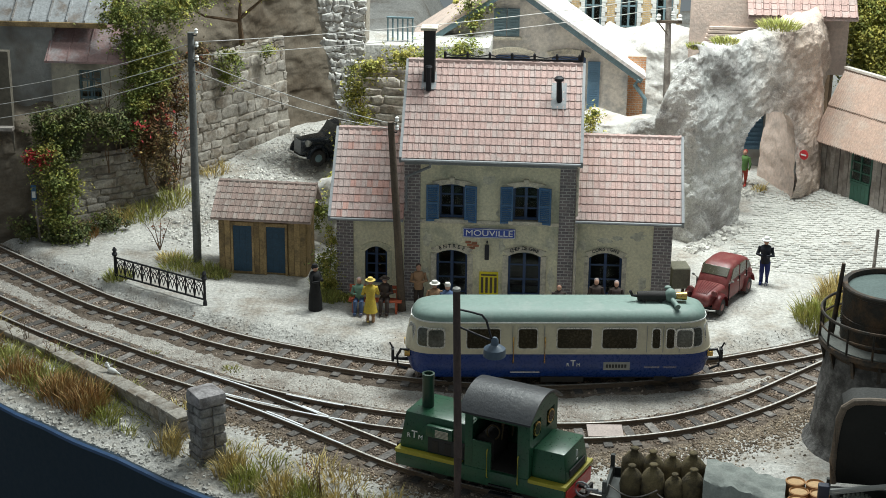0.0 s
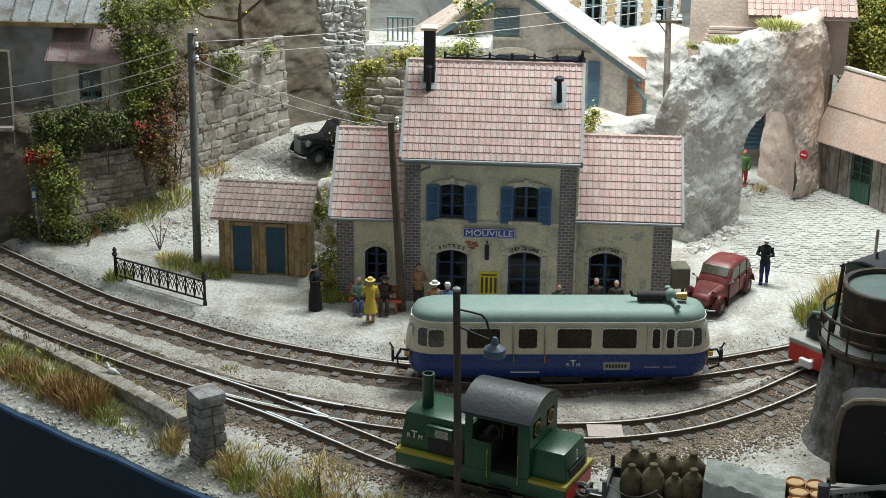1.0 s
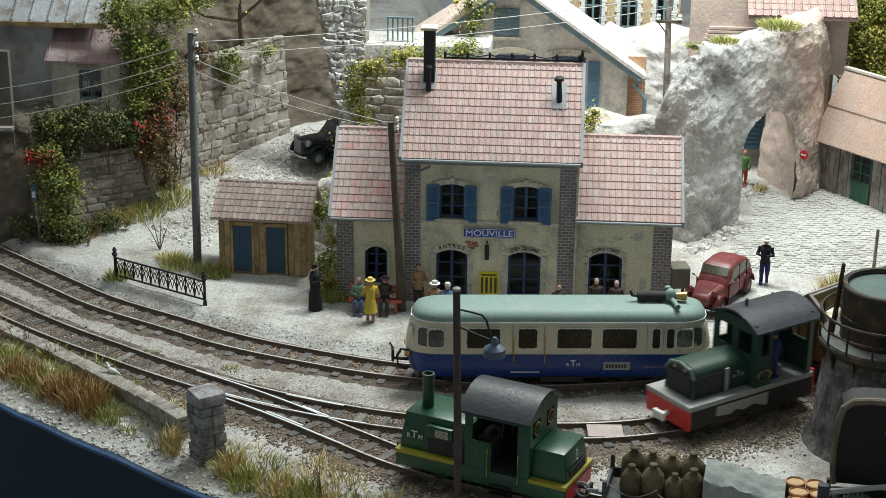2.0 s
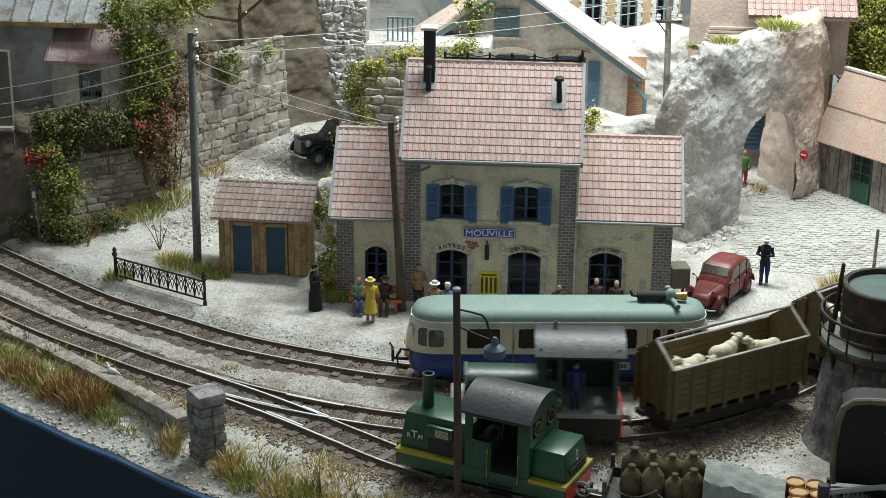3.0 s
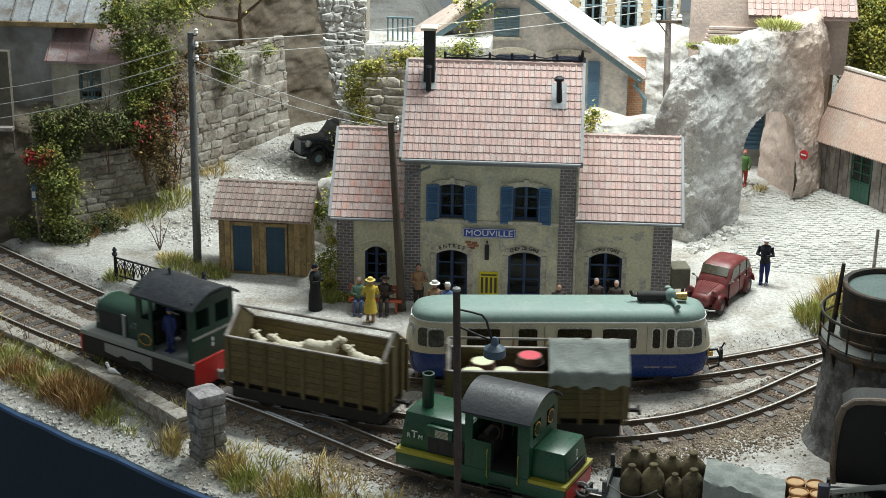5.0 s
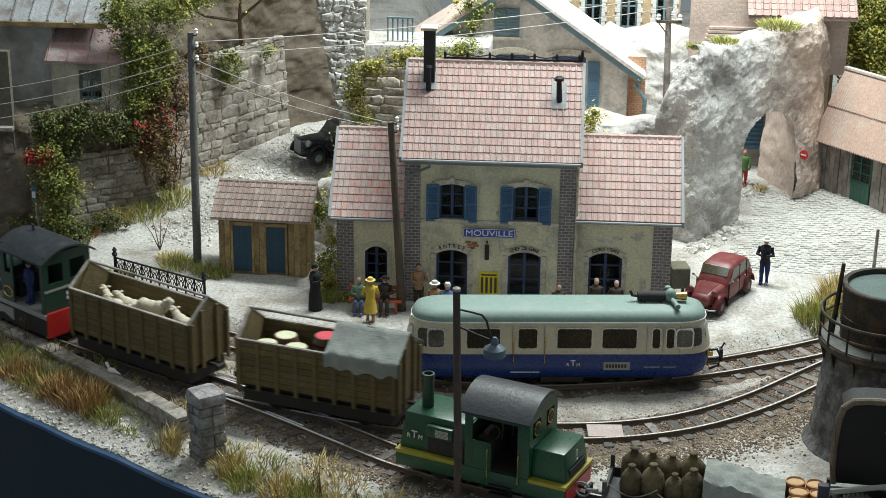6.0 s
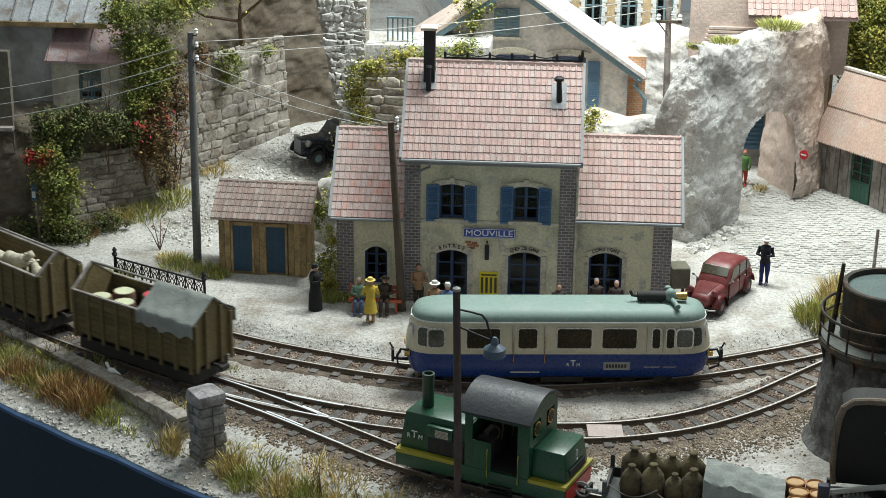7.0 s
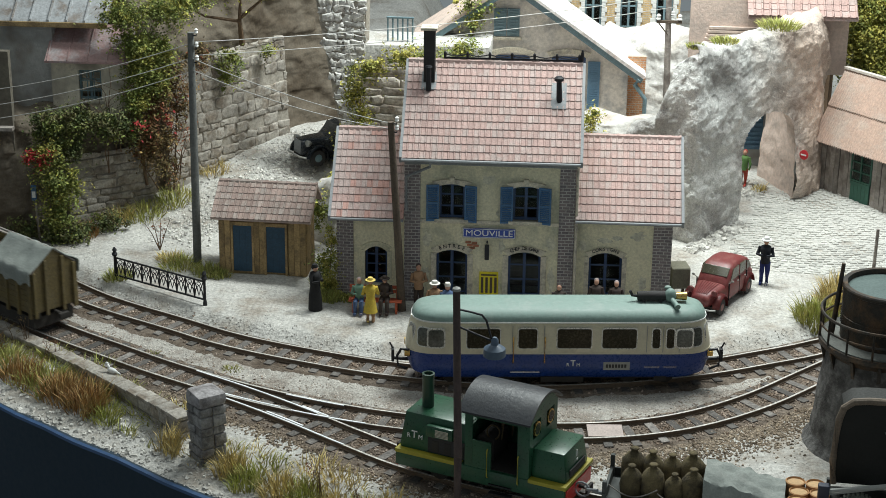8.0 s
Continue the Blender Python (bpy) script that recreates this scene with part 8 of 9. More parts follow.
def siding_wagon():
    w = thing("flat_wagon", "dark low-sided wagon standing on the siding", "wagon", at(7.0, -15.22, RAIL_Z, -9))
    frame_m = mat("grey_black_steel", (0.06, 0.065, 0.062), 0.7, 0.2, var=0.3, scale=2, bump=0.2)
    bm = bmesh.new()
    box(bm, -3.05, 3.0, -0.92, 0.92, 0.44, 0.62, 0.02)
    part("deck", bm, frame_m, w)
    for s in (-1, 1):
        bm = bmesh.new()
        box(bm, -3.05, 3.0, s * 0.93 - 0.03, s * 0.93 + 0.03, 0.44, 0.86, 0.01)
        part("side_board", bm, frame_m, w)
    for x in (-3.05, 3.0):
        bm = bmesh.new()
        box(bm, x - 0.04, x + 0.04, -0.95, 0.95, 0.44, 0.95, 0.01)
        for y in (-0.85, 0.85):
            box(bm, x - 0.06, x + 0.06, y - 0.07, y + 0.07, 0.44, 1.3, 0.02)
        part("end_board", bm, frame_m, w)
    for x in (-1.8, 1.8):
        for s in (-1, 1):
            wheel(w, x, s * 0.5, 0.27)
    bm = bmesh.new()
    tube(bm, [(-3.05, 0, 0.45), (-3.5, 0, 0.5)], 0.06, 8)
    tube(bm, [(-3.3, -0.3, 0.7), (-3.6, -0.2, 0.62), (-3.7, 0, 0.6)], 0.045, 8)
    part("coupler", bm, ZINC, w)
    ang = math.radians(-9)

    def on_deck(x, y, z=0.62, rz=0.0):
        return at(7.0 + x * math.cos(ang) - y * math.sin(ang), -15.22 + x * math.sin(ang) + y * math.cos(ang), RAIL_Z + z, -9 + rz)

    bm = bmesh.new()
    rng = random.Random(2)
    prof = [(0.28, 0), (0.34, 0.2), (0.35, 0.6), (0.31, 0.95), (0.2, 1.15), (0.1, 1.24), (0.08, 1.3), (0.13, 1.36), (0.1, 1.4)]
    lathe(bm, prof, 14)
    for v in bm.verts:
        k = 1 + 0.1 * noise.noise(v.co * 2.2)
        v.co.x *= k
        v.co.y *= k
    base_mesh = mesh_of("sack", bm, SACK, True)
    for i, (x, y, s) in enumerate(((-2.62, 0.42, 1.06), (-2.02, 0.45, 1.0), (-1.38, 0.45, 0.97), (-0.72, 0.42, 1.1), (-2.58, -0.35, 0.92), (-1.9, -0.32, 1.0), (-1.2, -0.38, 0.82), (-0.62, -0.32, 0.98))):
        ob = new("full_sack", base_mesh)
        ob.matrix_basis = on_deck(x * 0.87 - 0.12, y, 0.62, i * 47) @ Matrix.Diagonal((s, s, s * 0.8, 1))
        tagged(ob, "tied brown hessian sack standing in the wagon", "sack", "sacks in the wagon")
    bm = bmesh.new()
    for x0, x1, y, z in ((-2.95, -1.6, -0.74, 1.15), (-1.6, -0.3, -0.76, 1.05)):
        pts = [(x0 + (x1 - x0) * i / 10, y - 0.04 * math.sin(math.pi * i / 10), z - 0.28 * math.sin(math.pi * i / 10)) for i in range(11)]
        tube(bm, pts, 0.018, 6)
    tagged(part("lashing_rope", bm, GREY_WOOD, m=on_deck(0, 0, 0)), "pale rope lashed round the sacks", "rope")
    # canvas heap
    nx, ny = 30, 22
    bm = bmesh.new()
    rows = []
    for i in range(nx):
        x = -0.35 + 2.2 * i / (nx - 1)
        row = []
        for j in range(ny):
            t = 2 * j / (ny - 1) - 1
            top = (1.72 - 0.5 * (x + 0.35) / 2.2) * (1 - 0.12 * t * t)
            edge = abs(t)
            z = top if edge < 0.72 else top - (edge - 0.72) / 0.28 * (top - 0.55)
            z += 0.09 * noise.noise((x * 2.4, t * 2.2, 4)) + 0.09 * noise.noise((x * 4 + t * 3, t * 4, 8)) + 0.04 * noise.noise((x * 9, t * 9, 2))
            row.append(bm.verts.new((x, t * 0.99 * (1 if edge < 0.72 else 1.02), max(0.5, z))))
        rows.append(row)
    for p, q in zip(rows, rows[1:]):
        for j in range(ny - 1):
            bm.faces.new((p[j], p[j + 1], q[j + 1], q[j]))
    bmesh.ops.recalc_face_normals(bm, faces=bm.faces)
    bmesh.ops.solidify(bm, geom=bm.faces[:], thickness=0.03)
    tagged(part("canvas_sheet", bm, TARP, m=on_deck(0, 0, 0), smooth=50), "crumpled grey canvas over a load on the wagon", "canvas")
    pot = mat("terracotta_basket", (0.48, 0.26, 0.12), 0.85, var=0.15, scale=4, bump=0.3, fine=20)
    for x, y in ((2.1, 0.45), (2.65, 0.42), (2.22, -0.12), (2.78, -0.12), (2.2, -0.65), (2.75, -0.66)):
        p = thing("basket", "small round orange-tan basket on the wagon", "basket", on_deck(x, y, 0.62), "baskets on the wagon")
        bm = bmesh.new()
        lathe(bm, [(0.22, 0), (0.26, 0.4), (0.27, 0.62), (0.28, 0.68), (0.25, 0.70), (0.23, 0.64)], 18)
        part("body", bm, pot, p, smooth=40)
        bm = bmesh.new()
        lathe(bm, [(0.02, 0.62), (0.235, 0.62), (0.235, 0.65), (0.02, 0.66)], 18)
        part("lid", bm, mat("pale_wood_lid", (0.58, 0.38, 0.2), 0.85, var=0.15, bump=0.1) if x == 2.1 and y > 0 else bpy.data.materials["pale_wood_lid"], p)


siding_wagon()


def water_tower():
    w = thing("water_tower", "dark round stone water tower with riveted tank and railed gallery", "water tower", at(12.32, -9.3, -0.3))
    stone = mat("grey_tower_stone", (0.135, 0.13, 0.125), 0.9, var=0.45, scale=1.6, bump=1.0, fine=6, second=(0.07, 0.065, 0.062), amount=0.55)
    bm = bmesh.new()
    lathe(bm, [(2.3, -0.2), (2.12, 0.1), (2.0, 0.25)] + [(2.0 - 0.1 * k * 0.15, 0.4 + k * 0.15) for k in range(19)], 96)
    for v in bm.verts:
        v.co += Vector((v.co.x, v.co.y, 0)) * (0.014 * noise.fractal(v.co * 1.7, 0.9, 2.1, 4))
    part("stone_shaft", bm, stone, w, "mottled grey rendered shaft", smooth=50)
    iron = mat("dark_tank_iron", (0.032, 0.027, 0.022), 0.5, 0.35, var=0.45, scale=1.4, bump=0.3, fine=12, second=(0.11, 0.065, 0.035), amount=0.45)
    bm = bmesh.new()
    lathe(bm, [(1.4, 2.98), (1.72, 3.0), (1.86, 3.2), (1.97, 3.26), (2.0, 3.36), (1.97, 3.42), (1.4, 3.42)], 48)
    part("gallery", bm, iron, w, smooth=40)
    bm = bmesh.new()
    lathe(bm, [(1.42, 3.424), (1.9, 3.424), (1.9, 3.46), (1.42, 3.46)], 48)
    part("gallery_floor", bm, mat("dusty_gallery_plate", (0.16, 0.165, 0.15), 0.8, var=0.3, scale=2, bump=0.2), w, "dusty grey gallery plate", smooth=40)
    for k in range(14):
        a = 2 * math.pi * k / 14
        bm = bmesh.new()
        prism(bm, [(1.66, 2.6), (1.76, 2.6), (1.94, 3.22), (1.66, 3.22)], "y", -0.05, 0.05)
        part("bracket", bm, iron, w, m=at(0, 0, 0, math.degrees(a)))
    bm = bmesh.new()
    lathe(bm, [(1.36, 3.46), (1.36, 4.12), (1.38, 4.13), (1.38, 4.22), (1.36, 4.23), (1.38, 5.02), (1.42, 5.05), (1.43, 5.14), (1.40, 5.18), (1.26, 5.18), (1.24, 5.12), (1.24, 5.0), (0.05, 5.0)], 56)
    tank = part("tank", bm, iron, w, "dark riveted iron tank with a rusty rim", smooth=40)
    bm = bmesh.new()
    for ring in (3.95, 4.06, 4.18, 4.3):
        for i in range(64):
            a = 2 * math.pi * i / 64
            ball(bm, (1.372 * math.cos(a), 1.372 * math.sin(a), ring), 0.022, 5, 4)
    tagged(part("rivets", bm, iron, tank), kind="stuff")
    bm = bmesh.new()
    lathe(bm, [(0.05, 5.01), (1.235, 5.01), (1.235, 5.03), (0.05, 5.031)], 40)
    part("water_surface", bm, mat("still_grey_water", (0.14, 0.18, 0.17), 0.12, var=0.15, scale=1, bump=0.05), w, "still grey-green water")
    for z in (3.86, 4.28):
        bm = bmesh.new()
        tube(bm, [(1.95 * math.cos(radians(q)), 1.95 * math.sin(radians(q)), z) for q in range(0, 361, 6)], 0.032 if z < 4 else 0.045, 6)
        part("gallery_rail", bm, iron, w, smooth=40)
    for q in range(10, 370, 24):
        bm = bmesh.new()
        x, y = 1.95 * math.cos(radians(q)), 1.95 * math.sin(radians(q))
        tube(bm, [(x, y, 3.38), (x, y, 4.3)], 0.035, 6)
        part("rail_post", bm, iron, w)
    bm = bmesh.new()
    tube(bm, [(-1.60, 0.1, 3.45), (-1.50, 0.1, 4.6), (-1.42, 0.1, 5.75)], [0.085, 0.075, 0.06], 8)
    part("gauge_pole", bm, iron, w)


water_tower()


def steam_crane():
    """The dark crane-like vehicle at the end of the siding; only its body and rail show."""
    c = thing("rail_crane", "dark oily rail crane with a rounded housing and gear", "crane", at(11.72, -15.4, RAIL_Z, -4))
    dark = mat("oily_dark_steel", (0.012, 0.012, 0.010), 0.65, 0.2, var=0.3, scale=2, bump=0.15)
    bm = bmesh.new()
    box(bm, -2.1, 3.5, -0.98, 0.98, 0.45, 0.8, 0.03)
    part("deck", bm, dark, c)
    # housing with a rounded upper corner, open to the near side
    prof = [(-1.55, 1.25), (-1.62, 1.9), (-1.55, 3.2), (-1.45, 3.55), (-1.2, 3.75), (-0.8, 3.8), (3.2, 3.8), (3.2, 1.2)]
    bm = bmesh.new()
    prism(bm, prof, "y", 0.3, 1.2)
    part("housing", bm, dark, c, smooth=35)
    bm = bmesh.new()
    tube(bm, [(p[0], 0.28, p[1]) for p in prof[:7]], 0.1, 10)
    part("housing_edge", bm, mat("brown_worn_edge", (0.17, 0.13, 0.095), 0.7, var=0.35, scale=2), c)
    bm = bmesh.new()
    prism(bm, [(-0.3, 2.9), (1.2, 2.9), (1.2, 2.0), (0.05, 2.0), (-0.05, 2.4)], "y", 0.24, 0.31)
    part("side_plate", bm, mat("grey_side_plate", (0.17, 0.175, 0.165), 0.7, var=0.25), c)
    for x in (-0.1, 0.15, 0.4):
        bm = bmesh.new()
        box(bm, x, x + 0.12, 0.18, 0.3, 0.8, 2.4)
        part("stanchion", bm, dark, c)
    bm = bmesh.new()
    box(bm, -2.05, -1.75, -0.95, -0.7, 0.5, 1.75, 0.04)
    part("corner_post", bm, mat("blue_black_paint", (0.03, 0.035, 0.06), 0.6, var=0.2), c)
    bm = bmesh.new()
    tube(bm, [(-1.9, -0.85, 1.55), (1.5, -0.85, 2.15)], 0.06, 8)
    tube(bm, [(-1.9, -0.85, 1.45), (0.0, -0.6, 1.7)], 0.035, 8)
    part("boom_brace", bm, GREY_TRIM, c)
    bm = bmesh.new()
    m = Matrix.Translation((-0.95, -0.55, 0.85)) @ Matrix.Rotation(radians(90), 4, "X")
    lathe(bm, [(0.3, -0.05), (0.42, -0.05), (0.45, -0.08), (0.52, -0.08), (0.52, 0.08), (0.45, 0.08), (0.42, 0.05), (0.3, 0.05)], 28, m)
    lathe(bm, [(0.05, -0.1), (0.14, -0.1), (0.14, 0.1), (0.05, 0.1)], 14, m)
    for i in range(28):
        a = 2 * math.pi * i / 28
        box(bm, -0.03, 0.03, -0.08, 0.08, 0.5, 0.57, 0, Matrix.Translation((-0.95, -0.55, 0.85)) @ Matrix.Rotation(a, 4, "Y"))
    part("gear_wheel", bm, mat("grey_green_gear", (0.10, 0.11, 0.09), 0.6, 0.3, var=0.2), c, smooth=35)
    for x in (-1.2, 1.5):
        for s in (-1, 1):
            wheel(c, x, s * 0.5, 0.27)


steam_crane()


def gate_pillar():
    """The stone gate pillar at the end of the low wall along the verge."""
    p = thing("gate_pillar", "square grey stone gate pillar with domed cap", "pillar", at(-8.05, -11.75, -0.55, -50))
    rng = random.Random(9)
    stone = mat("weathered_pillar_stone", (0.27, 0.262, 0.255), 0.95, var=0.4, scale=2.2, bump=1.0, fine=7, second=(0.17, 0.155, 0.15), amount=0.5, rnd=0.28)
    bm = bmesh.new()
    box(bm, -0.36, 0.36, -0.36, 0.36, -0.2, 1.75)
    part("core", bm, MORTAR, p)
    z, k = -0.2, 0
    for hh in (0.36, 0.30, 0.42, 0.26, 0.38, 0.26):
        s = rng.uniform(-0.16, 0.16)
        # quarter stones, joints broken from course to course
        quads = (((-0.42, s), (-0.42, 0.0)), ((s, 0.42), (-0.42, 0.0)), ((-0.42, -s), (0.0, 0.42)), ((-s, 0.42), (0.0, 0.42))) if k % 2 else (((-0.42, 0.42), (-0.42, s)), ((-0.42, 0.1), (s, 0.42)), ((0.1, 0.42), (s, 0.42)))
        for (a, c), (b0, b1) in quads:
            bm = bmesh.new()
            out = rng.uniform(-0.02, 0.025)
            box(bm, a - (out if a < -0.4 else -0.012), c + (out if c > 0.4 else -0.012), b0 - (out if b0 < -0.4 else -0.012), b1 + (out if b1 > 0.4 else -0.012), z + 0.012, z + hh - 0.012, 0.045)
            for v in bm.verts:
                v.co += noise.noise_vector(v.co * 4.5 + Vector((k, 0, 0))) * 0.045
            part("stone", bm, stone, p, smooth=45)
        z += hh
        k += 1
    bm = bmesh.new()
    box(bm, -0.47, 0.47, -0.47, 0.47, z + 0.0, z + 0.44, 0.15)
    for v in bm.verts:
        v.co += noise.noise_vector(v.co * 2.6) * 0.06
    part("cap", bm, mat("violet_grey_stone", (0.34, 0.32, 0.325), 0.92, var=0.35, scale=2.5, bump=0.9, fine=8, second=(0.24, 0.22, 0.22), amount=0.4), p, smooth=50)


gate_pillar()
# ---- low wall of the verge, stone by stone ----
def low_wall():
    w = thing("verge_wall", "low grey stone wall along the verge", "stone wall", kind="structure")
    line = smooth_line([(-22, 1.6), (-19.5, -1.2), (-17.2, -3.2), (-14.2, -5.6), (-11.4, -8.3), (-9.9, -9.8), (-8.6, -11.2)], 0.1)
    rng = random.Random(21)
    i = 0
    while i < len(line) - 8:
        l = rng.randrange(4, 9)
        a, c = line[i], line[min(i + l, len(line) - 1)]
        d = c - a
        mid = (a + c) / 2
        g = height(mid.x, mid.y)
        top = float(np.interp(mid.x, [-20, -14, -11.4, -9.3, -8.3], [-0.12, -0.08, 0.12, 0.28, 0.3]))
        z = g - 0.25
        for k in range(2):
            hh = (top - 0.12 - (g - 0.25)) / 2
            bm = bmesh.new()
            box(bm, -d.length / 2 + 0.01, d.length / 2 - 0.01, -0.2, 0.2, 0.01, hh - 0.01, 0.03)
            part("stone", bm, MASONRY, w, m=at(mid.x, mid.y, z + k * hh, math.degrees(math.atan2(d.y, d.x)) + rng.uniform(-1.5, 1.5)), smooth=40)
        bm = bmesh.new()
        box(bm, -d.length / 2 + 0.005, d.length / 2 - 0.005, -0.27, 0.27, 0, 0.13, 0.03)
        part("coping_stone", bm, MASONRY, w, m=at(mid.x, mid.y, top - 0.12 + rng.uniform(-0.015, 0.015), math.degrees(math.atan2(d.y, d.x))), smooth=40)
        i += l


low_wall()

LIGHT_STONE = mat("pale_field_stone", (0.58, 0.565, 0.54), 0.95, var=0.3, scale=1.6, bump=0.9, fine=7, second=(0.42, 0.39, 0.35), amount=0.45, rnd=0.14)
stone_wall("stone_wall_west", "coursed grey stone retaining wall under the houses", (-16.9, 5.75), (-13.9, 8.0), 0.1, 3.1, 0.5, 31, 1.0, lean=0.06, length=0.8, hmin=0.2, hmax=0.42)
stone_wall("stone_wall_lane", "rough grey stone wall beside the climbing lane", (-13.4, 8.5), (-9.3, 14.0), 0.6, 6.2, 1.2, 32, 1.5, lean=0.06, length=0.7, hmin=0.2, hmax=0.55, cover=0.9)
stone_wall("stone_wall_bend", "pale rough stone wing wall", (-8.0, 9.6), (-5.7, 9.3), 3.3, 9.2, 0, 33, 1.9, lean=0.16, length=0.36, hmin=0.18, hmax=0.34, slant=1.55, material=LIGHT_STONE)
stone_wall("stone_wall_north", "grey rough stone wall behind the station", (-6.0, 8.8), (-2.6, 8.8), 0, 6.3, 0, 34, 1.3, lean=0.12, length=0.8, hmin=0.22, hmax=0.5)


# ---- cobbled yard ----
def cobbles():
    yard = thing("cobbled_yard", "pale worn cobblestones climbing to the arch", "cobbles", kind="structure")
    rng = random.Random(41)
    bm = bmesh.new()
    box(bm, -0.125, 0.125, -0.085, 0.085, -0.08, 0.02, 0.03)
    stone = mesh_of("cobble", bm, mat("pale_cobble", (0.46, 0.45, 0.42), 0.9, var=0.2, scale=3, bump=0.5, fine=12, rnd=0.15))
    near, rest = 0, bmesh.new()
    verts, faces = [], []
    mv = [tuple(v.co / K) for v in stone.vertices]
    mf = [tuple(p.vertices) for p in stone.polygons]
    y = 4.2
    r = 0
    while y < 13.2:
        x = 9.2 + (0.13 if r % 2 else 0)
        while x < 17.5:
            lim = 8.4 + 0.32 * (y - 4)
            if x > lim + rng.uniform(-0.5, 0.5) and x < 18 and rng.random() < 0.93:
                px, py = x + rng.uniform(-0.02, 0.02), y + rng.uniform(-0.02, 0.02) + 0.12 * math.sin(x * 1.4)
                pz = height(px, py) + rng.uniform(0.0, 0.03)
                m = Matrix.Translation((px, py, pz)) @ Euler((rng.uniform(-0.08, 0.08), rng.uniform(-0.08, 0.08), 0.25 * math.cos(x * 1.4) + rng.uniform(-0.12, 0.12))).to_matrix().to_4x4()
                if near < 300 and y < 7.6 and x < 16:
                    q = m.copy()
                    q.translation *= K
                    piece("cobble", stone, yard, q)
                    near += 1
                else:
                    k = len(verts)
                    verts += [tuple(m @ Vector(v)) for v in mv]
                    faces += [tuple(k + i for i in f) for f in mf]
            x += 0.29
        y += 0.21
        r += 1
    ob = stray("far_cobbles", verts, faces, stone.materials[0], yard)
    tagged(ob, kind="stuff")


cobbles()

# ---- loose stones ----
def verge_spot(rng):
    x = rng.uniform(-19, 4)
    y = front_edge(x) + abs(rng.gauss(0, 1.4)) + 0.15
    return x, y, height(x, y) + 0.01


chips("verge_gravel", "pale grey gravel on the front verge", 2600, verge_spot, SAND, 0.012, 0.09, 51)


def open_ground(rng):
    while True:
        x, y = rng.uniform(-20, 14), rng.uniform(-13, 8)
        if not (-5.7 < x < 6.6 and 0 < y < 5):
            return x, y, height(x, y) + 0.005


chips("scattered_gravel", "small pale stones scattered over the ground", 7000, open_ground, SAND, 0.008, 0.03, 52)


def platform_lip(rng):
    i = rng.randrange(len(PX) - 1)
    t = rng.random()
    x = rng.uniform(-20, 13.5)
    y = float(np.interp(x, PX, PY)) + 0.25 + rng.gauss(0, 0.22)
    return x, y, height(x, y) + 0.01


chips("lip_gravel", "grey stones along the crumbling platform edge", 1600, platform_lip, SAND, 0.008, 0.028, 53)


def lane_spot(rng):
    t = rng.random()
    x, y = -12.5 + 5.5 * t + rng.gauss(0, 0.9), 5.5 + 9 * t + rng.gauss(0, 0.6)
    return x, y, height(x, y) + 0.01


chips("lane_gravel", "pale gravel on the climbing lane", 3500, lane_spot, SAND, 0.02, 0.08, 54)

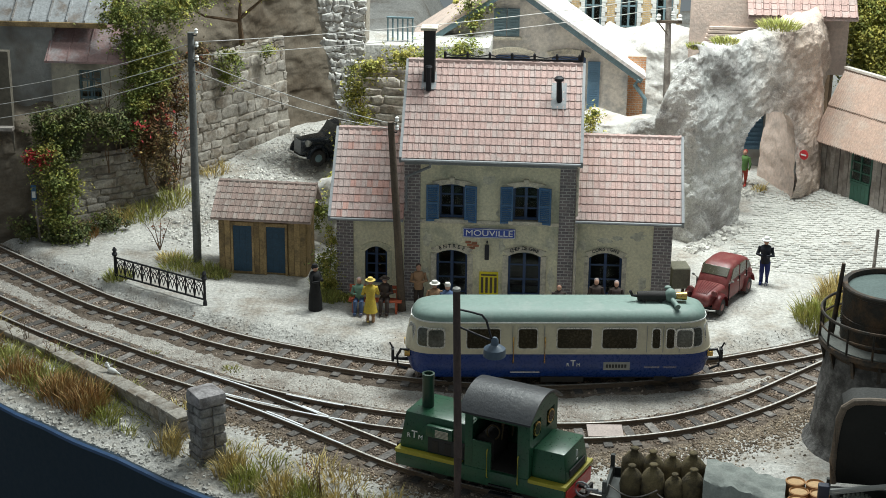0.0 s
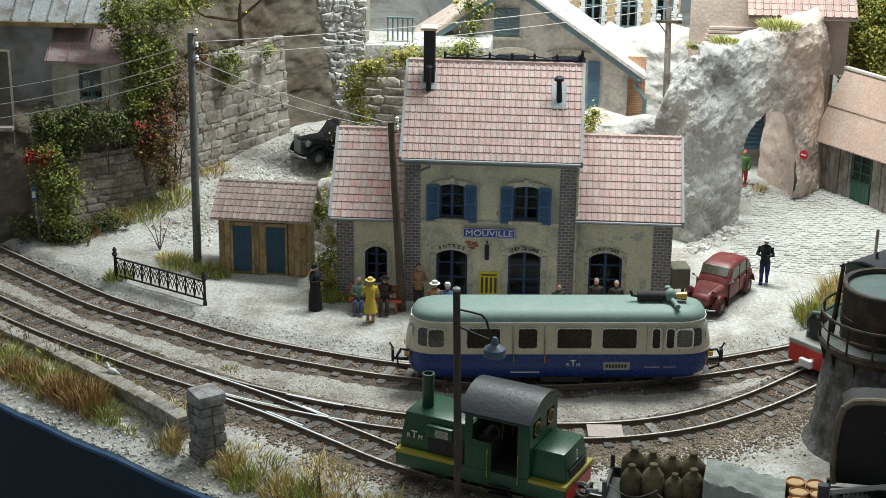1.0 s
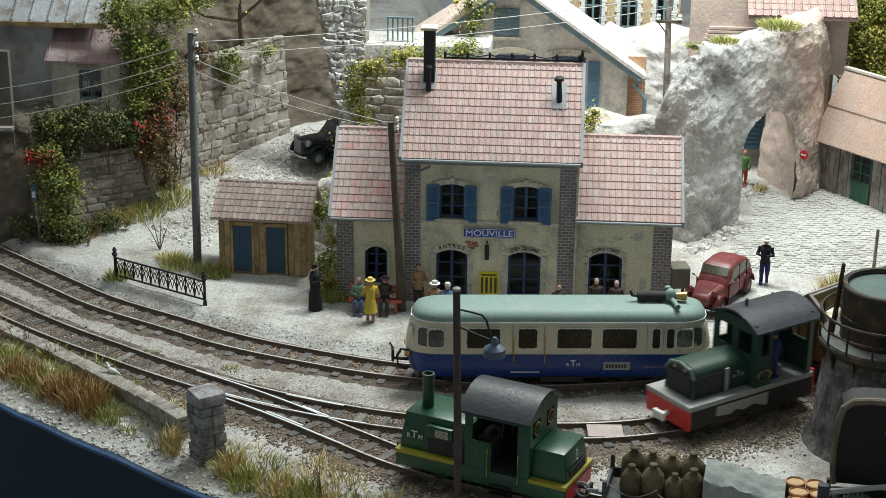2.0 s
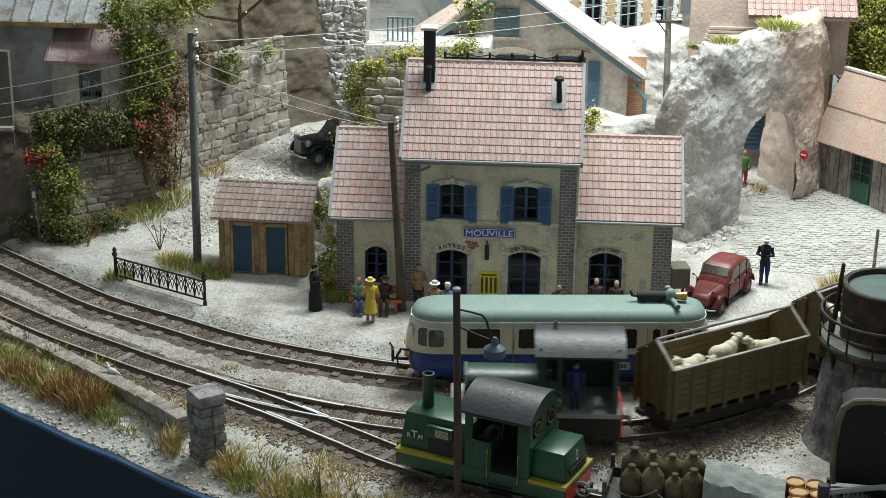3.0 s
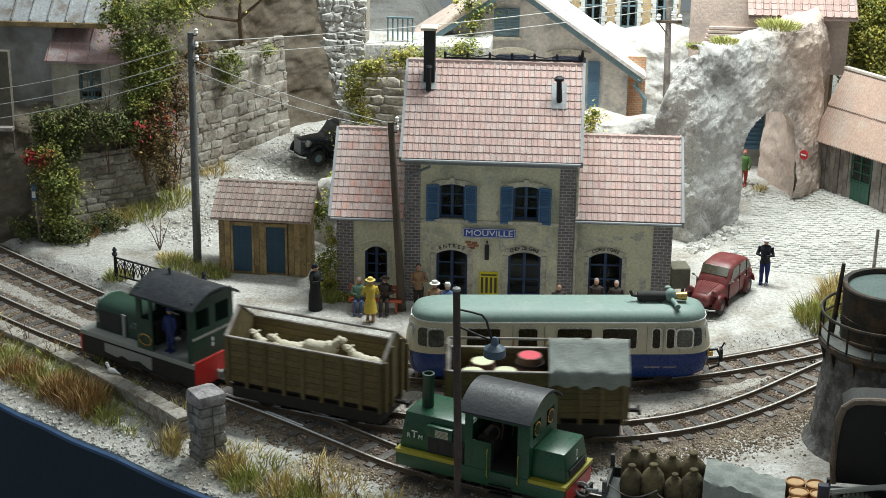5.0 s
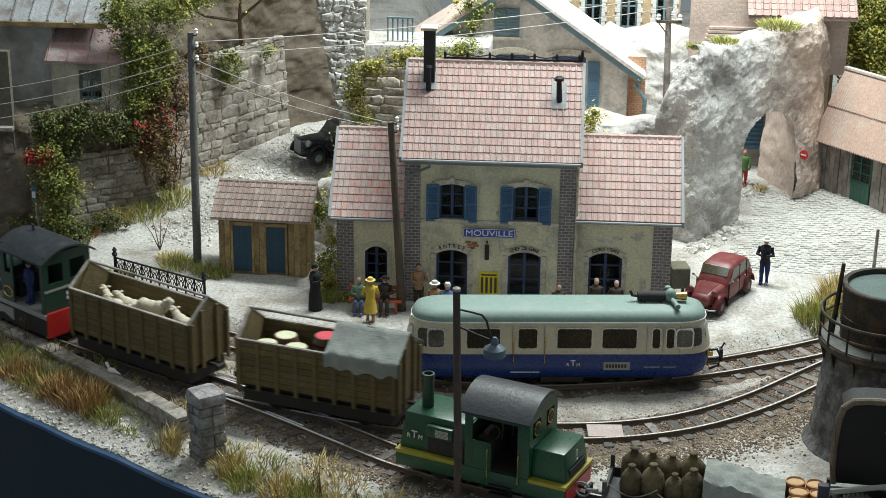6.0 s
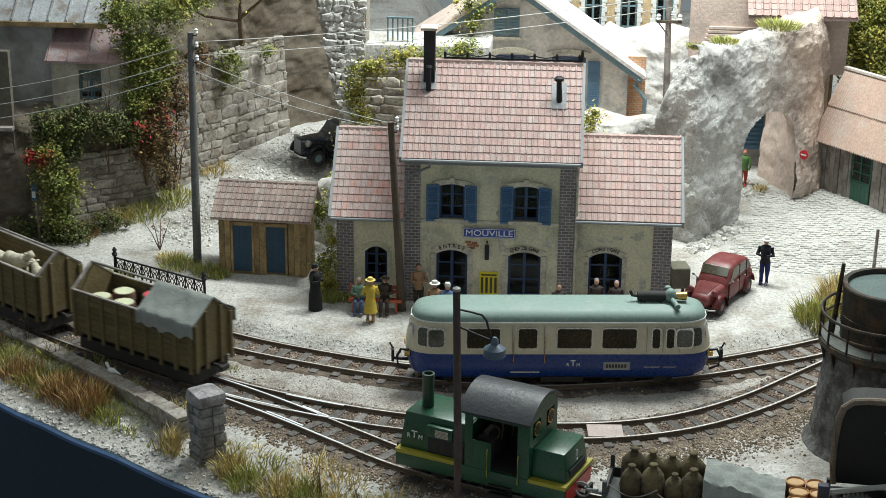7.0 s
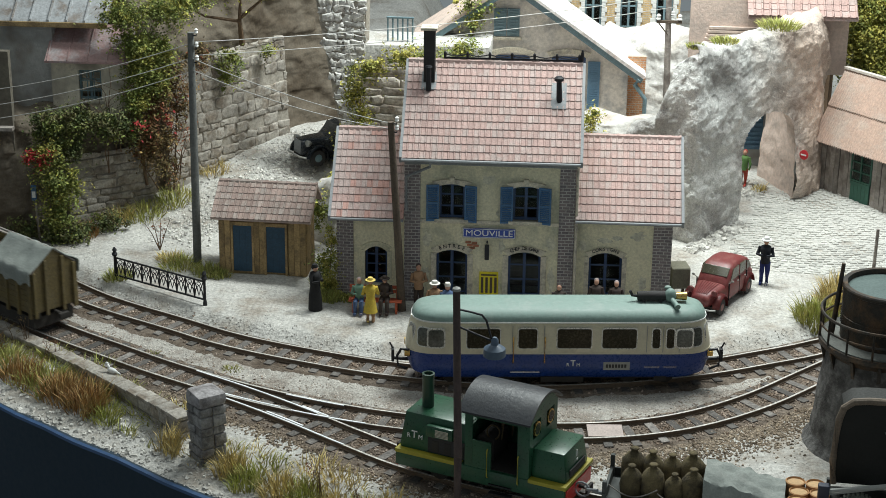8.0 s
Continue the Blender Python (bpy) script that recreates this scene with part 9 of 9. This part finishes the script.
# ---- grass ----
for i, (x, y, r, h, n, m_) in enumerate((
        (-17.5, -5.2, 0.8, 0.75, 380, RUSSET_GRASS), (-16.3, -5.9, 0.7, 0.6, 330, GREEN_GRASS), (-15.4, -6.9, 0.65, 0.8, 340, RUSSET_GRASS),
        (-14.5, -7.3, 0.7, 0.65, 320, GREEN_GRASS), (-13.6, -8.1, 0.6, 0.95, 380, RUSSET_GRASS), (-12.6, -8.8, 0.55, 1.0, 380, RUSSET_GRASS),
        (-11.9, -9.5, 0.5, 0.55, 260, GREEN_GRASS), (-12.2, -10.6, 0.5, 0.6, 300, GREEN_GRASS), (-11.2, -10.9, 0.7, 0.6, 360, GREEN_GRASS),
        (-10.4, -11.5, 0.55, 0.6, 300, GREEN_GRASS), (-9.4, -11.6, 0.42, 1.15, 380, STRAW), (-7.2, -12.7, 0.55, 0.95, 380, STRAW),
        (-6.6, -13.4, 0.6, 0.75, 360, GREEN_GRASS), (-5.6, -13.9, 0.6, 0.8, 360, STRAW), (-4.7, -14.3, 0.6, 0.75, 380, GREEN_GRASS),
        (-3.9, -14.9, 0.5, 0.8, 300, STRAW), (-2.9, -15.4, 0.45, 0.9, 260, STRAW), (-1.8, -15.9, 0.5, 0.7, 220, STRAW),
        (-13.9, 1.2, 0.5, 0.45, 260, GREEN_GRASS), (-11.9, 2.6, 0.7, 0.5, 320, GREEN_GRASS), (-10.7, 2.0, 0.6, 0.5, 300, GREEN_GRASS),
        (-10.2, 1.7, 0.4, 0.4, 180, GREEN_GRASS), (-12.4, 3.2, 0.5, 0.4, 200, STRAW), (-5.8, -0.3, 0.35, 0.6, 260, GREEN_GRASS),
        (-6.1, 0.6, 0.4, 0.8, 260, GREEN_GRASS), (-5.2, -0.2, 0.3, 0.35, 150, GREEN_GRASS),
        (11.6, -0.4, 0.75, 1.0, 520, GREEN_GRASS), (12.4, 0.6, 0.7, 1.15, 520, STRAW), (12.6, 1.9, 0.5, 1.1, 360, STRAW), (13.3, 1.0, 0.6, 1.2, 300, STRAW),
        (-15.2, 6.6, 0.6, 0.7, 240, STRAW), (-14.2, 7.0, 0.8, 0.6, 360, GREEN_GRASS), (-13.2, 8.0, 0.7, 0.6, 300, GREEN_GRASS), (-16.3, 5.3, 0.6, 0.6, 240, RUSSET_GRASS),
        (-11.3, -5.0, 0.3, 0.2, 80, GREEN_GRASS), (-8.4, -5.8, 0.3, 0.2, 80, GREEN_GRASS), (-12.0, 10.2, 0.6, 0.6, 200, STRAW))):
    tuft("grass_tuft", {"dry_straw": "dry straw-coloured grass tuft", "russet_grass": "russet dry grass tuft on the verge", "green_grass": "yellow-green grass tuft on bare ground"}[m_.name], x, y, r * (0.85 if y < -12 else 1.25 if y < -5.1 and x < -11.5 else 1), h, int(n * (0.6 if y < -12 else 1.7 if y < -5.1 and x < -11.5 else 1)), m_, 60 + i, lean=0.65)

rng_grass = random.Random(5)
for i in range(22):
    t = i / 21
    x = -18.4 + 16.2 * t
    d = rng_grass.uniform(1.8, 3.0)
    y = front_edge(x) + d + (0.9 if x < -9 else 0.2)
    m_ = rng_grass.choice((STRAW, GREEN_GRASS, RUSSET_GRASS if x < -11 else STRAW, GREEN_GRASS))
    tuft("wild_grass", "mixed dry and green wild grass on the verge", x, y, rng_grass.uniform(0.5, 0.95), rng_grass.uniform(0.25, 0.6), 120, m_, 200 + i, lean=0.9)

tuft("rock_grass", "green grass growing on the rock ledge", 8.6, 9.3, 0.5, 0.3, 260, GREEN_GRASS, 120, z=7.6)
tuft("rock_grass", "bright green grass growing on the rock ledge", 10.9, 11.0, 0.8, 0.4, 420, GREEN_GRASS, 121, z=7.85)
tuft("rock_grass", "green grass growing on the rock ledge", 7.4, 8.3, 0.35, 0.3, 140, GREEN_GRASS, 122, z=7.6)

# ---- climbing plants, bushes, trees ----
plant("climbing_plant", "dark green creeper hanging over the stone wall", "creeper", [(-17.4, 5.2, 4.5, 0.75, 0.35, 0.65, 1500), (-16.3, 5.6, 4.75, 0.8, 0.4, 0.55, 1500), (-15.3, 6.0, 4.5, 0.7, 0.4, 0.55, 1200), (-14.5, 6.4, 4.3, 0.5, 0.3, 0.5, 600), (-16.6, 5.4, 3.7, 0.7, 0.3, 0.45, 800)], LEAF_DARK, 70, density=1.9, twigs=(([(-17.3, 5.6, 0.1), (-17.2, 5.3, 1.4), (-17.0, 5.4, 3.4)], 0.06),), accent=LEAF)
plant("rose_bush", "bright green climbing rose with red flowers", "bush", [(-17.5, 4.75, 3.5, 0.7, 0.3, 0.6, 900), (-17.1, 4.7, 2.5, 0.75, 0.35, 0.9, 1400), (-17.1, 4.65, 1.2, 0.6, 0.35, 0.9, 1000), (-16.4, 4.9, 2.3, 0.3, 0.3, 0.6, 350)], LEAF, 79, twigs=(([(-17.2, 4.9, 0), (-17.3, 4.8, 1.5), (-17.4, 4.8, 3.0)], 0.05),), accent=LEAF_YELLOW)
rng_vine = random.Random(17)
plant("bare_vine", "tangle of brown bare vine stems on the rock", "vine", [(-14.2, 6.9, 4.0, 1.2, 0.3, 1.6, 500), (-12.6, 8.4, 5.4, 0.8, 0.3, 1.0, 260)], leaf_mat("withered_leaf", (0.22, 0.13, 0.05), (0.30, 0.20, 0.07)), 94, density=1.0, twigs=tuple(
    ([(x0, y0 - 0.1, z0), (x0 + rng_vine.uniform(-0.5, 0.5), y0 - 0.25, z0 + 0.9), (x0 + rng_vine.uniform(-0.9, 0.9), y0 - 0.2, z0 + 1.7), (x0 + rng_vine.uniform(-1.3, 1.3), y0 - 0.1, z0 + 2.4)], 0.03)
    for x0, y0, z0 in [(rng_vine.uniform(-15.5, -12.8), 0, rng_vine.uniform(1.0, 4.5)) for _ in range(34)] for y0 in [6.6 + 0.55 * (x0 + 15.5)]))
plant("red_flowers", "cluster of red blossoms on the creeper", "flowers", [(-17.8, 4.4, 3.8, 0.55, 0.15, 0.4, 150), (-14.0, 6.1, 4.3, 0.5, 0.2, 0.3, 30), (-13.2, 7.2, 4.3, 0.4, 0.2, 0.6, 40)], mat("red_blossom", (0.34, 0.025, 0.025), 0.7, var=0.2, bump=0), 91, size=0.07)
plant("climbing_plant", "bright green creeper beside the grey house", "creeper", [(-14.6, 6.9, 8.6, 0.9, 0.4, 0.6, 1800), (-14.2, 7.0, 7.4, 0.8, 0.4, 0.8, 1900), (-14.1, 7.0, 6.3, 0.6, 0.35, 0.8, 1500), (-14.3, 6.7, 5.3, 0.55, 0.35, 0.6, 1100), (-13.2, 7.6, 8.7, 0.9, 0.5, 0.5, 1300), (-13.4, 7.4, 7.2, 0.7, 0.4, 0.9, 1500), (-13.6, 7.2, 5.9, 0.6, 0.35, 0.7, 1100), (-12.3, 8.4, 9.0, 0.8, 0.4, 0.4, 900)], LEAF, 71, twigs=(([(-14.2, 7.6, 1.5), (-14.4, 7.3, 4.0), (-14.3, 7.3, 6.5), (-13.6, 7.6, 8.3)], 0.07),), accent=LEAF_YELLOW)
plant("climbing_plant", "green and russet creeper on the brown rock", "creeper", [(-13.1, 7.8, 6.0, 0.6, 0.4, 1.0, 800), (-12.9, 7.9, 4.6, 0.5, 0.3, 0.9, 550), (-13.3, 7.6, 3.5, 0.5, 0.3, 0.8, 420), (-13.3, 7.6, 2.2, 0.5, 0.3, 0.7, 250), (-12.1, 8.6, 6.6, 0.6, 0.4, 0.5, 500), (-13.9, 7.1, 3.2, 0.6, 0.3, 0.9, 900), (-14.3, 6.9, 4.2, 0.7, 0.3, 0.6, 900), (-13.6, 7.3, 5.2, 0.5, 0.3, 0.8, 900)], LEAF_BROWN, 72, accent=LEAF_RED, twigs=(([(-13.2, 8.0, 1.2), (-13.0, 7.9, 3.5), (-12.9, 8.1, 5.8)], 0.05),))
plant("climbing_plant", "straggling olive creeper above the lane wall", "creeper", [(-11.2, 11.0, 6.0, 0.9, 0.3, 0.35, 500), (-11.4, 10.7, 5.2, 0.35, 0.3, 0.5, 380), (-10.0, 12.6, 5.9, 0.6, 0.3, 0.3, 220)], LEAF, 92, accent=LEAF_YELLOW)
plant("hanging_tree", "yellow-green tree spreading from the cliff top", "tree", [(-12.8, 9.0, 8.9, 1.1, 0.6, 0.55, 1300), (-11.0, 9.6, 9.4, 0.9, 0.6, 0.4, 800), (-9.7, 10, 9.5, 0.7, 0.5, 0.3, 420)], LEAF_YELLOW, 73, accent=LEAF, twigs=(([(-10.9, 11.6, 6.4), (-10.8, 10.6, 7.6), (-10.6, 10.0, 9.2)], 0.13), ([(-10.8, 10.6, 7.7), (-9.8, 10.2, 8.6), (-9.0, 10.0, 9.2)], 0.08), ([(-10.8, 10.6, 7.6), (-12, 9.6, 8.0), (-13.0, 9.0, 8.7)], 0.08)))
plant("climbing_plant", "yellow-green creeper along the wing wall", "creeper", [(-5.9, 8.5, 5.6, 0.35, 0.3, 0.8, 700), (-5.6, 8.5, 4.3, 0.3, 0.3, 0.8, 500), (-5.2, 8.4, 6.4, 0.6, 0.3, 0.35, 650), (-3.9, 8.4, 6.9, 0.9, 0.4, 0.3, 700), (-6.2, 8.6, 2.9, 0.4, 0.4, 0.7, 500), (-6.3, 7.6, 1.9, 0.5, 0.4, 0.6, 700)], LEAF_YELLOW, 74, accent=LEAF, twigs=(([(-6.0, 8.7, 0.5), (-5.8, 8.6, 3), (-5.6, 8.6, 6.0)], 0.05),))
plant("climbing_plant", "olive creeper over the wall behind the chimney", "creeper", [(-2.8, 8.6, 6.7, 1.0, 0.4, 0.35, 900), (-1.6, 9.2, 6.9, 0.8, 0.4, 0.5, 800), (-1.4, 11.6, 8.2, 0.7, 0.3, 0.8, 900)], LEAF, 75, accent=LEAF_YELLOW, twigs=(([(-1.5, 11.7, 5.0), (-1.4, 11.6, 7.0), (-1.2, 11.5, 8.6)], 0.06),))
plant("bush", "yellow-green bush beside the station gable", "bush", [(3.55, 9.0, 4.4, 0.3, 0.3, 0.6, 420)], LEAF_YELLOW, 76, accent=LEAF)
plant("bush", "low green bush behind the hut", "bush", [(-6.9, 5.0, 1.6, 0.5, 0.4, 0.7, 600), (-6.2, 1.0, 0.9, 0.25, 0.3, 0.8, 380)], LEAF, 77, accent=LEAF_YELLOW)
plant("bush", "dark green bush at the foot of the wall", "bush", [(-17.3, 4.9, 0.5, 0.8, 0.4, 0.45, 800), (-16.2, 5.2, 0.4, 0.6, 0.4, 0.4, 500), (-18.5, 4.6, 0.6, 0.5, 0.4, 0.5, 400), (-15.4, 5.7, 0.5, 0.7, 0.4, 0.45, 700), (-16.9, 4.6, 0.3, 0.9, 0.4, 0.3, 700)], LEAF_DARK, 78, accent=LEAF)
for k, (x, y, z) in enumerate(((15.6, 20, 7.2), (17.5, 19, 6.4), (14.6, 22, 8.6))):
    plant("leafy_tree", "dense yellow-green tree behind the plank shed", "tree", [(x, y, z, 1.5, 1.2, 1.3, 2600), (x + 0.7, y - 0.6, z - 1.3, 1.1, 1.0, 0.9, 1500)], LEAF, 80 + k, accent=LEAF_YELLOW, twigs=(([(x, y, 0), (x + 0.1, y, z - 1.5), (x, y, z + 0.4)], 0.25), ([(x, y, z - 2), (x + 0.8, y - 0.3, z - 0.8)], 0.12)), group="trees behind the shed", size=0.12)
plant("tall_hedge", "dense yellow-green thicket behind the plank shed", "thicket", [(15.2, 17, 6.1, 1.0, 0.8, 1.1, 2600), (16.4, 17, 5.6, 0.9, 0.8, 1.0, 2200), (14.5, 17.4, 7.0, 0.8, 0.7, 0.8, 1700), (16.2, 17.6, 7.2, 1.2, 0.8, 0.8, 2200), (17.4, 16.5, 4.8, 0.9, 0.8, 1.0, 1500), (15.6, 16.8, 4.9, 1.1, 0.7, 0.9, 2000)], LEAF_YELLOW, 93, size=0.085, accent=LEAF, density=2.6, twigs=(([(15.4, 17.3, 0), (15.3, 17.2, 4), (15.2, 17, 6)], 0.15),))
plant("bare_shrub", "thin leafless shrub on the bank", "shrub", [(-13.0, 4.2, 0.9, 0.3, 0.3, 0.5, 40)], LEAF_RED, 90, size=0.05, twigs=tuple(([(-13.0, 4.2, 0), (-13.0 + 0.25 * a, 4.2, 0.7), (-13.0 + 0.5 * a, 4.2 + 0.1 * a, 1.5 - 0.2 * abs(a))], 0.025) for a in (-1.2, -0.5, 0.2, 0.9)))


def pigeon(x, y, z, rz):
    p = thing("white_pigeon", "tiny white model pigeon on the wall", "bird", at(x, y, z, rz))
    bm = bmesh.new()
    ball(bm, (0, 0, 0.14), (0.2, 0.1, 0.1))
    tube(bm, [(-0.15, 0, 0.14), (-0.38, 0, 0.1)], [0.06, 0.02], 6)
    part("body", bm, WHITE, p, smooth=True)
    bm = bmesh.new()
    tube(bm, [(0.12, 0, 0.18), (0.2, 0, 0.32)], [0.06, 0.05], 6)
    ball(bm, (0.22, 0, 0.34), (0.07, 0.055, 0.06), 8, 6)
    part("head", bm, WHITE, p, smooth=True)


pigeon(-12.05, -7.35, 0.0, 150)


def terrace_railing():
    r = thing("terrace_railing", "blue-grey iron railing on the terrace wall", "railing", at(-4.75, 10.4, 7.0))
    for k in range(6):
        bm = bmesh.new()
        tube(bm, [(k * 0.2, 0, 0), (k * 0.2, 0, 0.95)], 0.035, 6)
        part("bar", bm, GREY_BLUE, r)
    bm = bmesh.new()
    box(bm, -0.05, 1.05, -0.05, 0.05, 0.93, 1.0, 0.01)
    part("top_rail", bm, GREY_BLUE, r)


terrace_railing()


def terrace():
    bm = bmesh.new()
    box(bm, -6.4, -0.6, 9.9, 12.2, 5.4, 7.0, 0.15)
    for v in bm.verts:
        v.co += noise.noise_vector(v.co * 1.3) * 0.12
    tagged(part("terrace_ground", bm, EARTH, smooth=40), "earth terrace behind the wall", "terrace", kind="structure")


terrace()


def yard_post():
    p = thing("yard_post", "thin weathered grey post in the yard", "post", at(14.25, 4.1, height(14.25, 4.1)))
    bm = bmesh.new()
    tube(bm, [(0, 0, -0.2), (0.03, 0, 1.9)], [0.07, 0.06], 8)
    part("stake", bm, GREY_WOOD, p)


yard_post()


def dry_weed(x, y, tall, count, seed, material):
    """A spray of thin dry stalks with small seed heads."""
    rng = random.Random(seed)
    z = height(x, y)
    twigs = []
    for _ in range(count):
        a, k = rng.uniform(0, 6.28), rng.uniform(0.1, 0.4)
        h = tall * rng.uniform(0.6, 1.0)
        x0, y0 = x + rng.uniform(-0.25, 0.25), y + rng.uniform(-0.15, 0.15)
        twigs.append(([(x0, y0, z - 0.05), (x0 + 0.4 * k * math.cos(a), y0 + 0.4 * k * math.sin(a), z + h * 0.55), (x0 + k * math.cos(a), y0 + k * math.sin(a), z + h)], 0.018))
    plant("dry_weed", "thin reddish dry weed stalks on the verge", "weed", [(x, y, z + tall * 0.75, 0.28, 0.2, tall * 0.25, 70)], material, seed, size=0.035, twigs=tuple(twigs), density=1.0)


dry_weed(-4.35, -14.3, 1.25, 9, 401, LEAF_RED)
dry_weed(-3.2, -14.9, 0.9, 7, 402, LEAF_BROWN)
dry_weed(-15.9, -4.6, 1.1, 6, 403, LEAF_BROWN)
dry_weed(-14.6, -5.6, 0.8, 6, 404, LEAF_RED)
plant("climbing_plant", "yellow-green ivy climbing the station corner", "creeper", [(-5.85, 0.0, 0.5, 0.25, 0.15, 0.45, 420), (-5.8, 0.05, 1.3, 0.2, 0.12, 0.6, 420), (-5.75, 0.1, 2.2, 0.15, 0.1, 0.45, 260), (-5.5, -0.15, 0.15, 0.45, 0.15, 0.15, 260)], LEAF_YELLOW, 405, accent=LEAF, size=0.05, twigs=(([(-5.8, 0.05, 0.0), (-5.82, 0.05, 1.2), (-5.74, 0.08, 2.4)], 0.03),))


def rock_foot(rng):
    t = rng.random()
    x, y = 7.6 + 2.2 * t + rng.gauss(0, 0.15), 6.5 + 2.4 * t - abs(rng.gauss(0, 0.35))
    return x, y, height(x, y) + 0.02


chips("rubble", "pale rubble at the foot of the plaster rock", 420, rock_foot, SAND, 0.03, 0.16, 56)


def arch_foot(rng):
    x, y = 10.3 + rng.gauss(0, 0.35), 12.6 + rng.gauss(0, 0.5)
    return x, y, height(x, y) + 0.02


chips("rubble", "pale rubble lying in the archway", 160, arch_foot, SAND, 0.03, 0.14, 57)
tuft("grass_tuft", "dry straw-coloured grass tuft", 10.75, 12.5, 0.3, 0.45, 90, STRAW, 408)
figure("walker_figurine", "model figure in green and red beyond the arch", 1.6, cloth("leaf_green_cloth", (0.10, 0.20, 0.06)), cloth("brick_red_cloth", (0.35, 0.05, 0.03)), hair=cloth("red_scarf", (0.40, 0.05, 0.04)), m=at(10.12, 13.1, height(10.12, 13.1), -20))

# ---- what moves: the train on the through track ----
LINE_B = smooth_line(TRACK_B, 0.05)


def on_track(s):
    """Place at s metres along the through track, counted from its west end."""
    i = min(max(s / 0.05, 0), len(LINE_B) - 1.001)
    k = int(i)
    return LINE_B[k].lerp(LINE_B[k + 1], i - k)


def ride(front, length):
    """Pose of a vehicle whose west end is at front: both its axles stay on the track."""
    a, c = on_track(front + length * 0.22), on_track(front + length * 0.78)
    d, mid = c - a, (a + c) / 2
    return at(mid.x, mid.y, RAIL_Z, math.degrees(math.atan2(d.y, d.x)))


def front_at(t):
    return 32.83 - 6.65 * (t - 4.5) - 0.25 * max(0.0, t - 6.0) ** 2


TRAIN = [(running_loco(), 0.0, 5.2, at(0, 0, 0))]
WAGON_A = (6.15, 5.36)
WAGON_B = (13.2, 5.36)
TRAIN.append((goods_wagon("olive-brown high-sided plank wagon carrying sheep", False), *WAGON_A, at(0, 0, 0)))
TRAIN.append((goods_wagon("olive-brown plank wagon half covered by grey canvas", True), *WAGON_B, at(0, 0, 0)))
for lying, x, y, rz, dz in ((True, -1.75, 0.1, 160, 0.35), (True, -1.15, -0.35, 20, 0.3), (False, 0.1, 0.1, 10, 0.25), (True, 0.9, -0.45, 200, 0.2), (True, 1.7, 0.0, 170, 0.5), (True, -1.0, 0.35, 190, 0.35)):
    TRAIN.append((sheep(lying), *WAGON_A, at(x, y, 1.0 + dz, rz)))
PALE_LID = mat("pale_green_lid", (0.58, 0.60, 0.40), 0.7, var=0.15, scale=3, bump=0.1)
RED_LID = mat("rose_red_lid", (0.60, 0.06, 0.09), 0.5, var=0.1, scale=3, bump=0.05)
for lid, x, y, dz, words in ((PALE_LID, -1.95, -0.38, 0, "brown barrel with pale green lid in the wagon"), (PALE_LID, -1.65, 0.42, 0, "brown barrel with pale green lid in the wagon"), (PALE_LID, -0.95, -0.3, 0, "brown barrel with pale green lid in the wagon"), (RED_LID, -0.2, 0.35, 0.25, "barrel with rose-red lid beside the canvas")):
    TRAIN.append((barrel(lid, words), *WAGON_B, at(x, y, 1.0 + dz)))
DRIVER_BLUE = mat("blue_overalls", (0.03, 0.045, 0.16), 0.85, var=0.15, bump=0.1)
driver = figure("driver_figurine", "model driver in blue overalls in the cab", 1.55, DRIVER_BLUE, DRIVER_BLUE, hat=DRIVER_BLUE)
TRAIN.append((driver, 0.0, 5.2, at(1.15, -0.62, 1.03, 0)))


def motions():
    for ob, gap, length, place in TRAIN:
        walk(ob, [(i * 0.2, ride(front_at(i * 0.2) + gap, length) @ place) for i in range(41)])


motions()
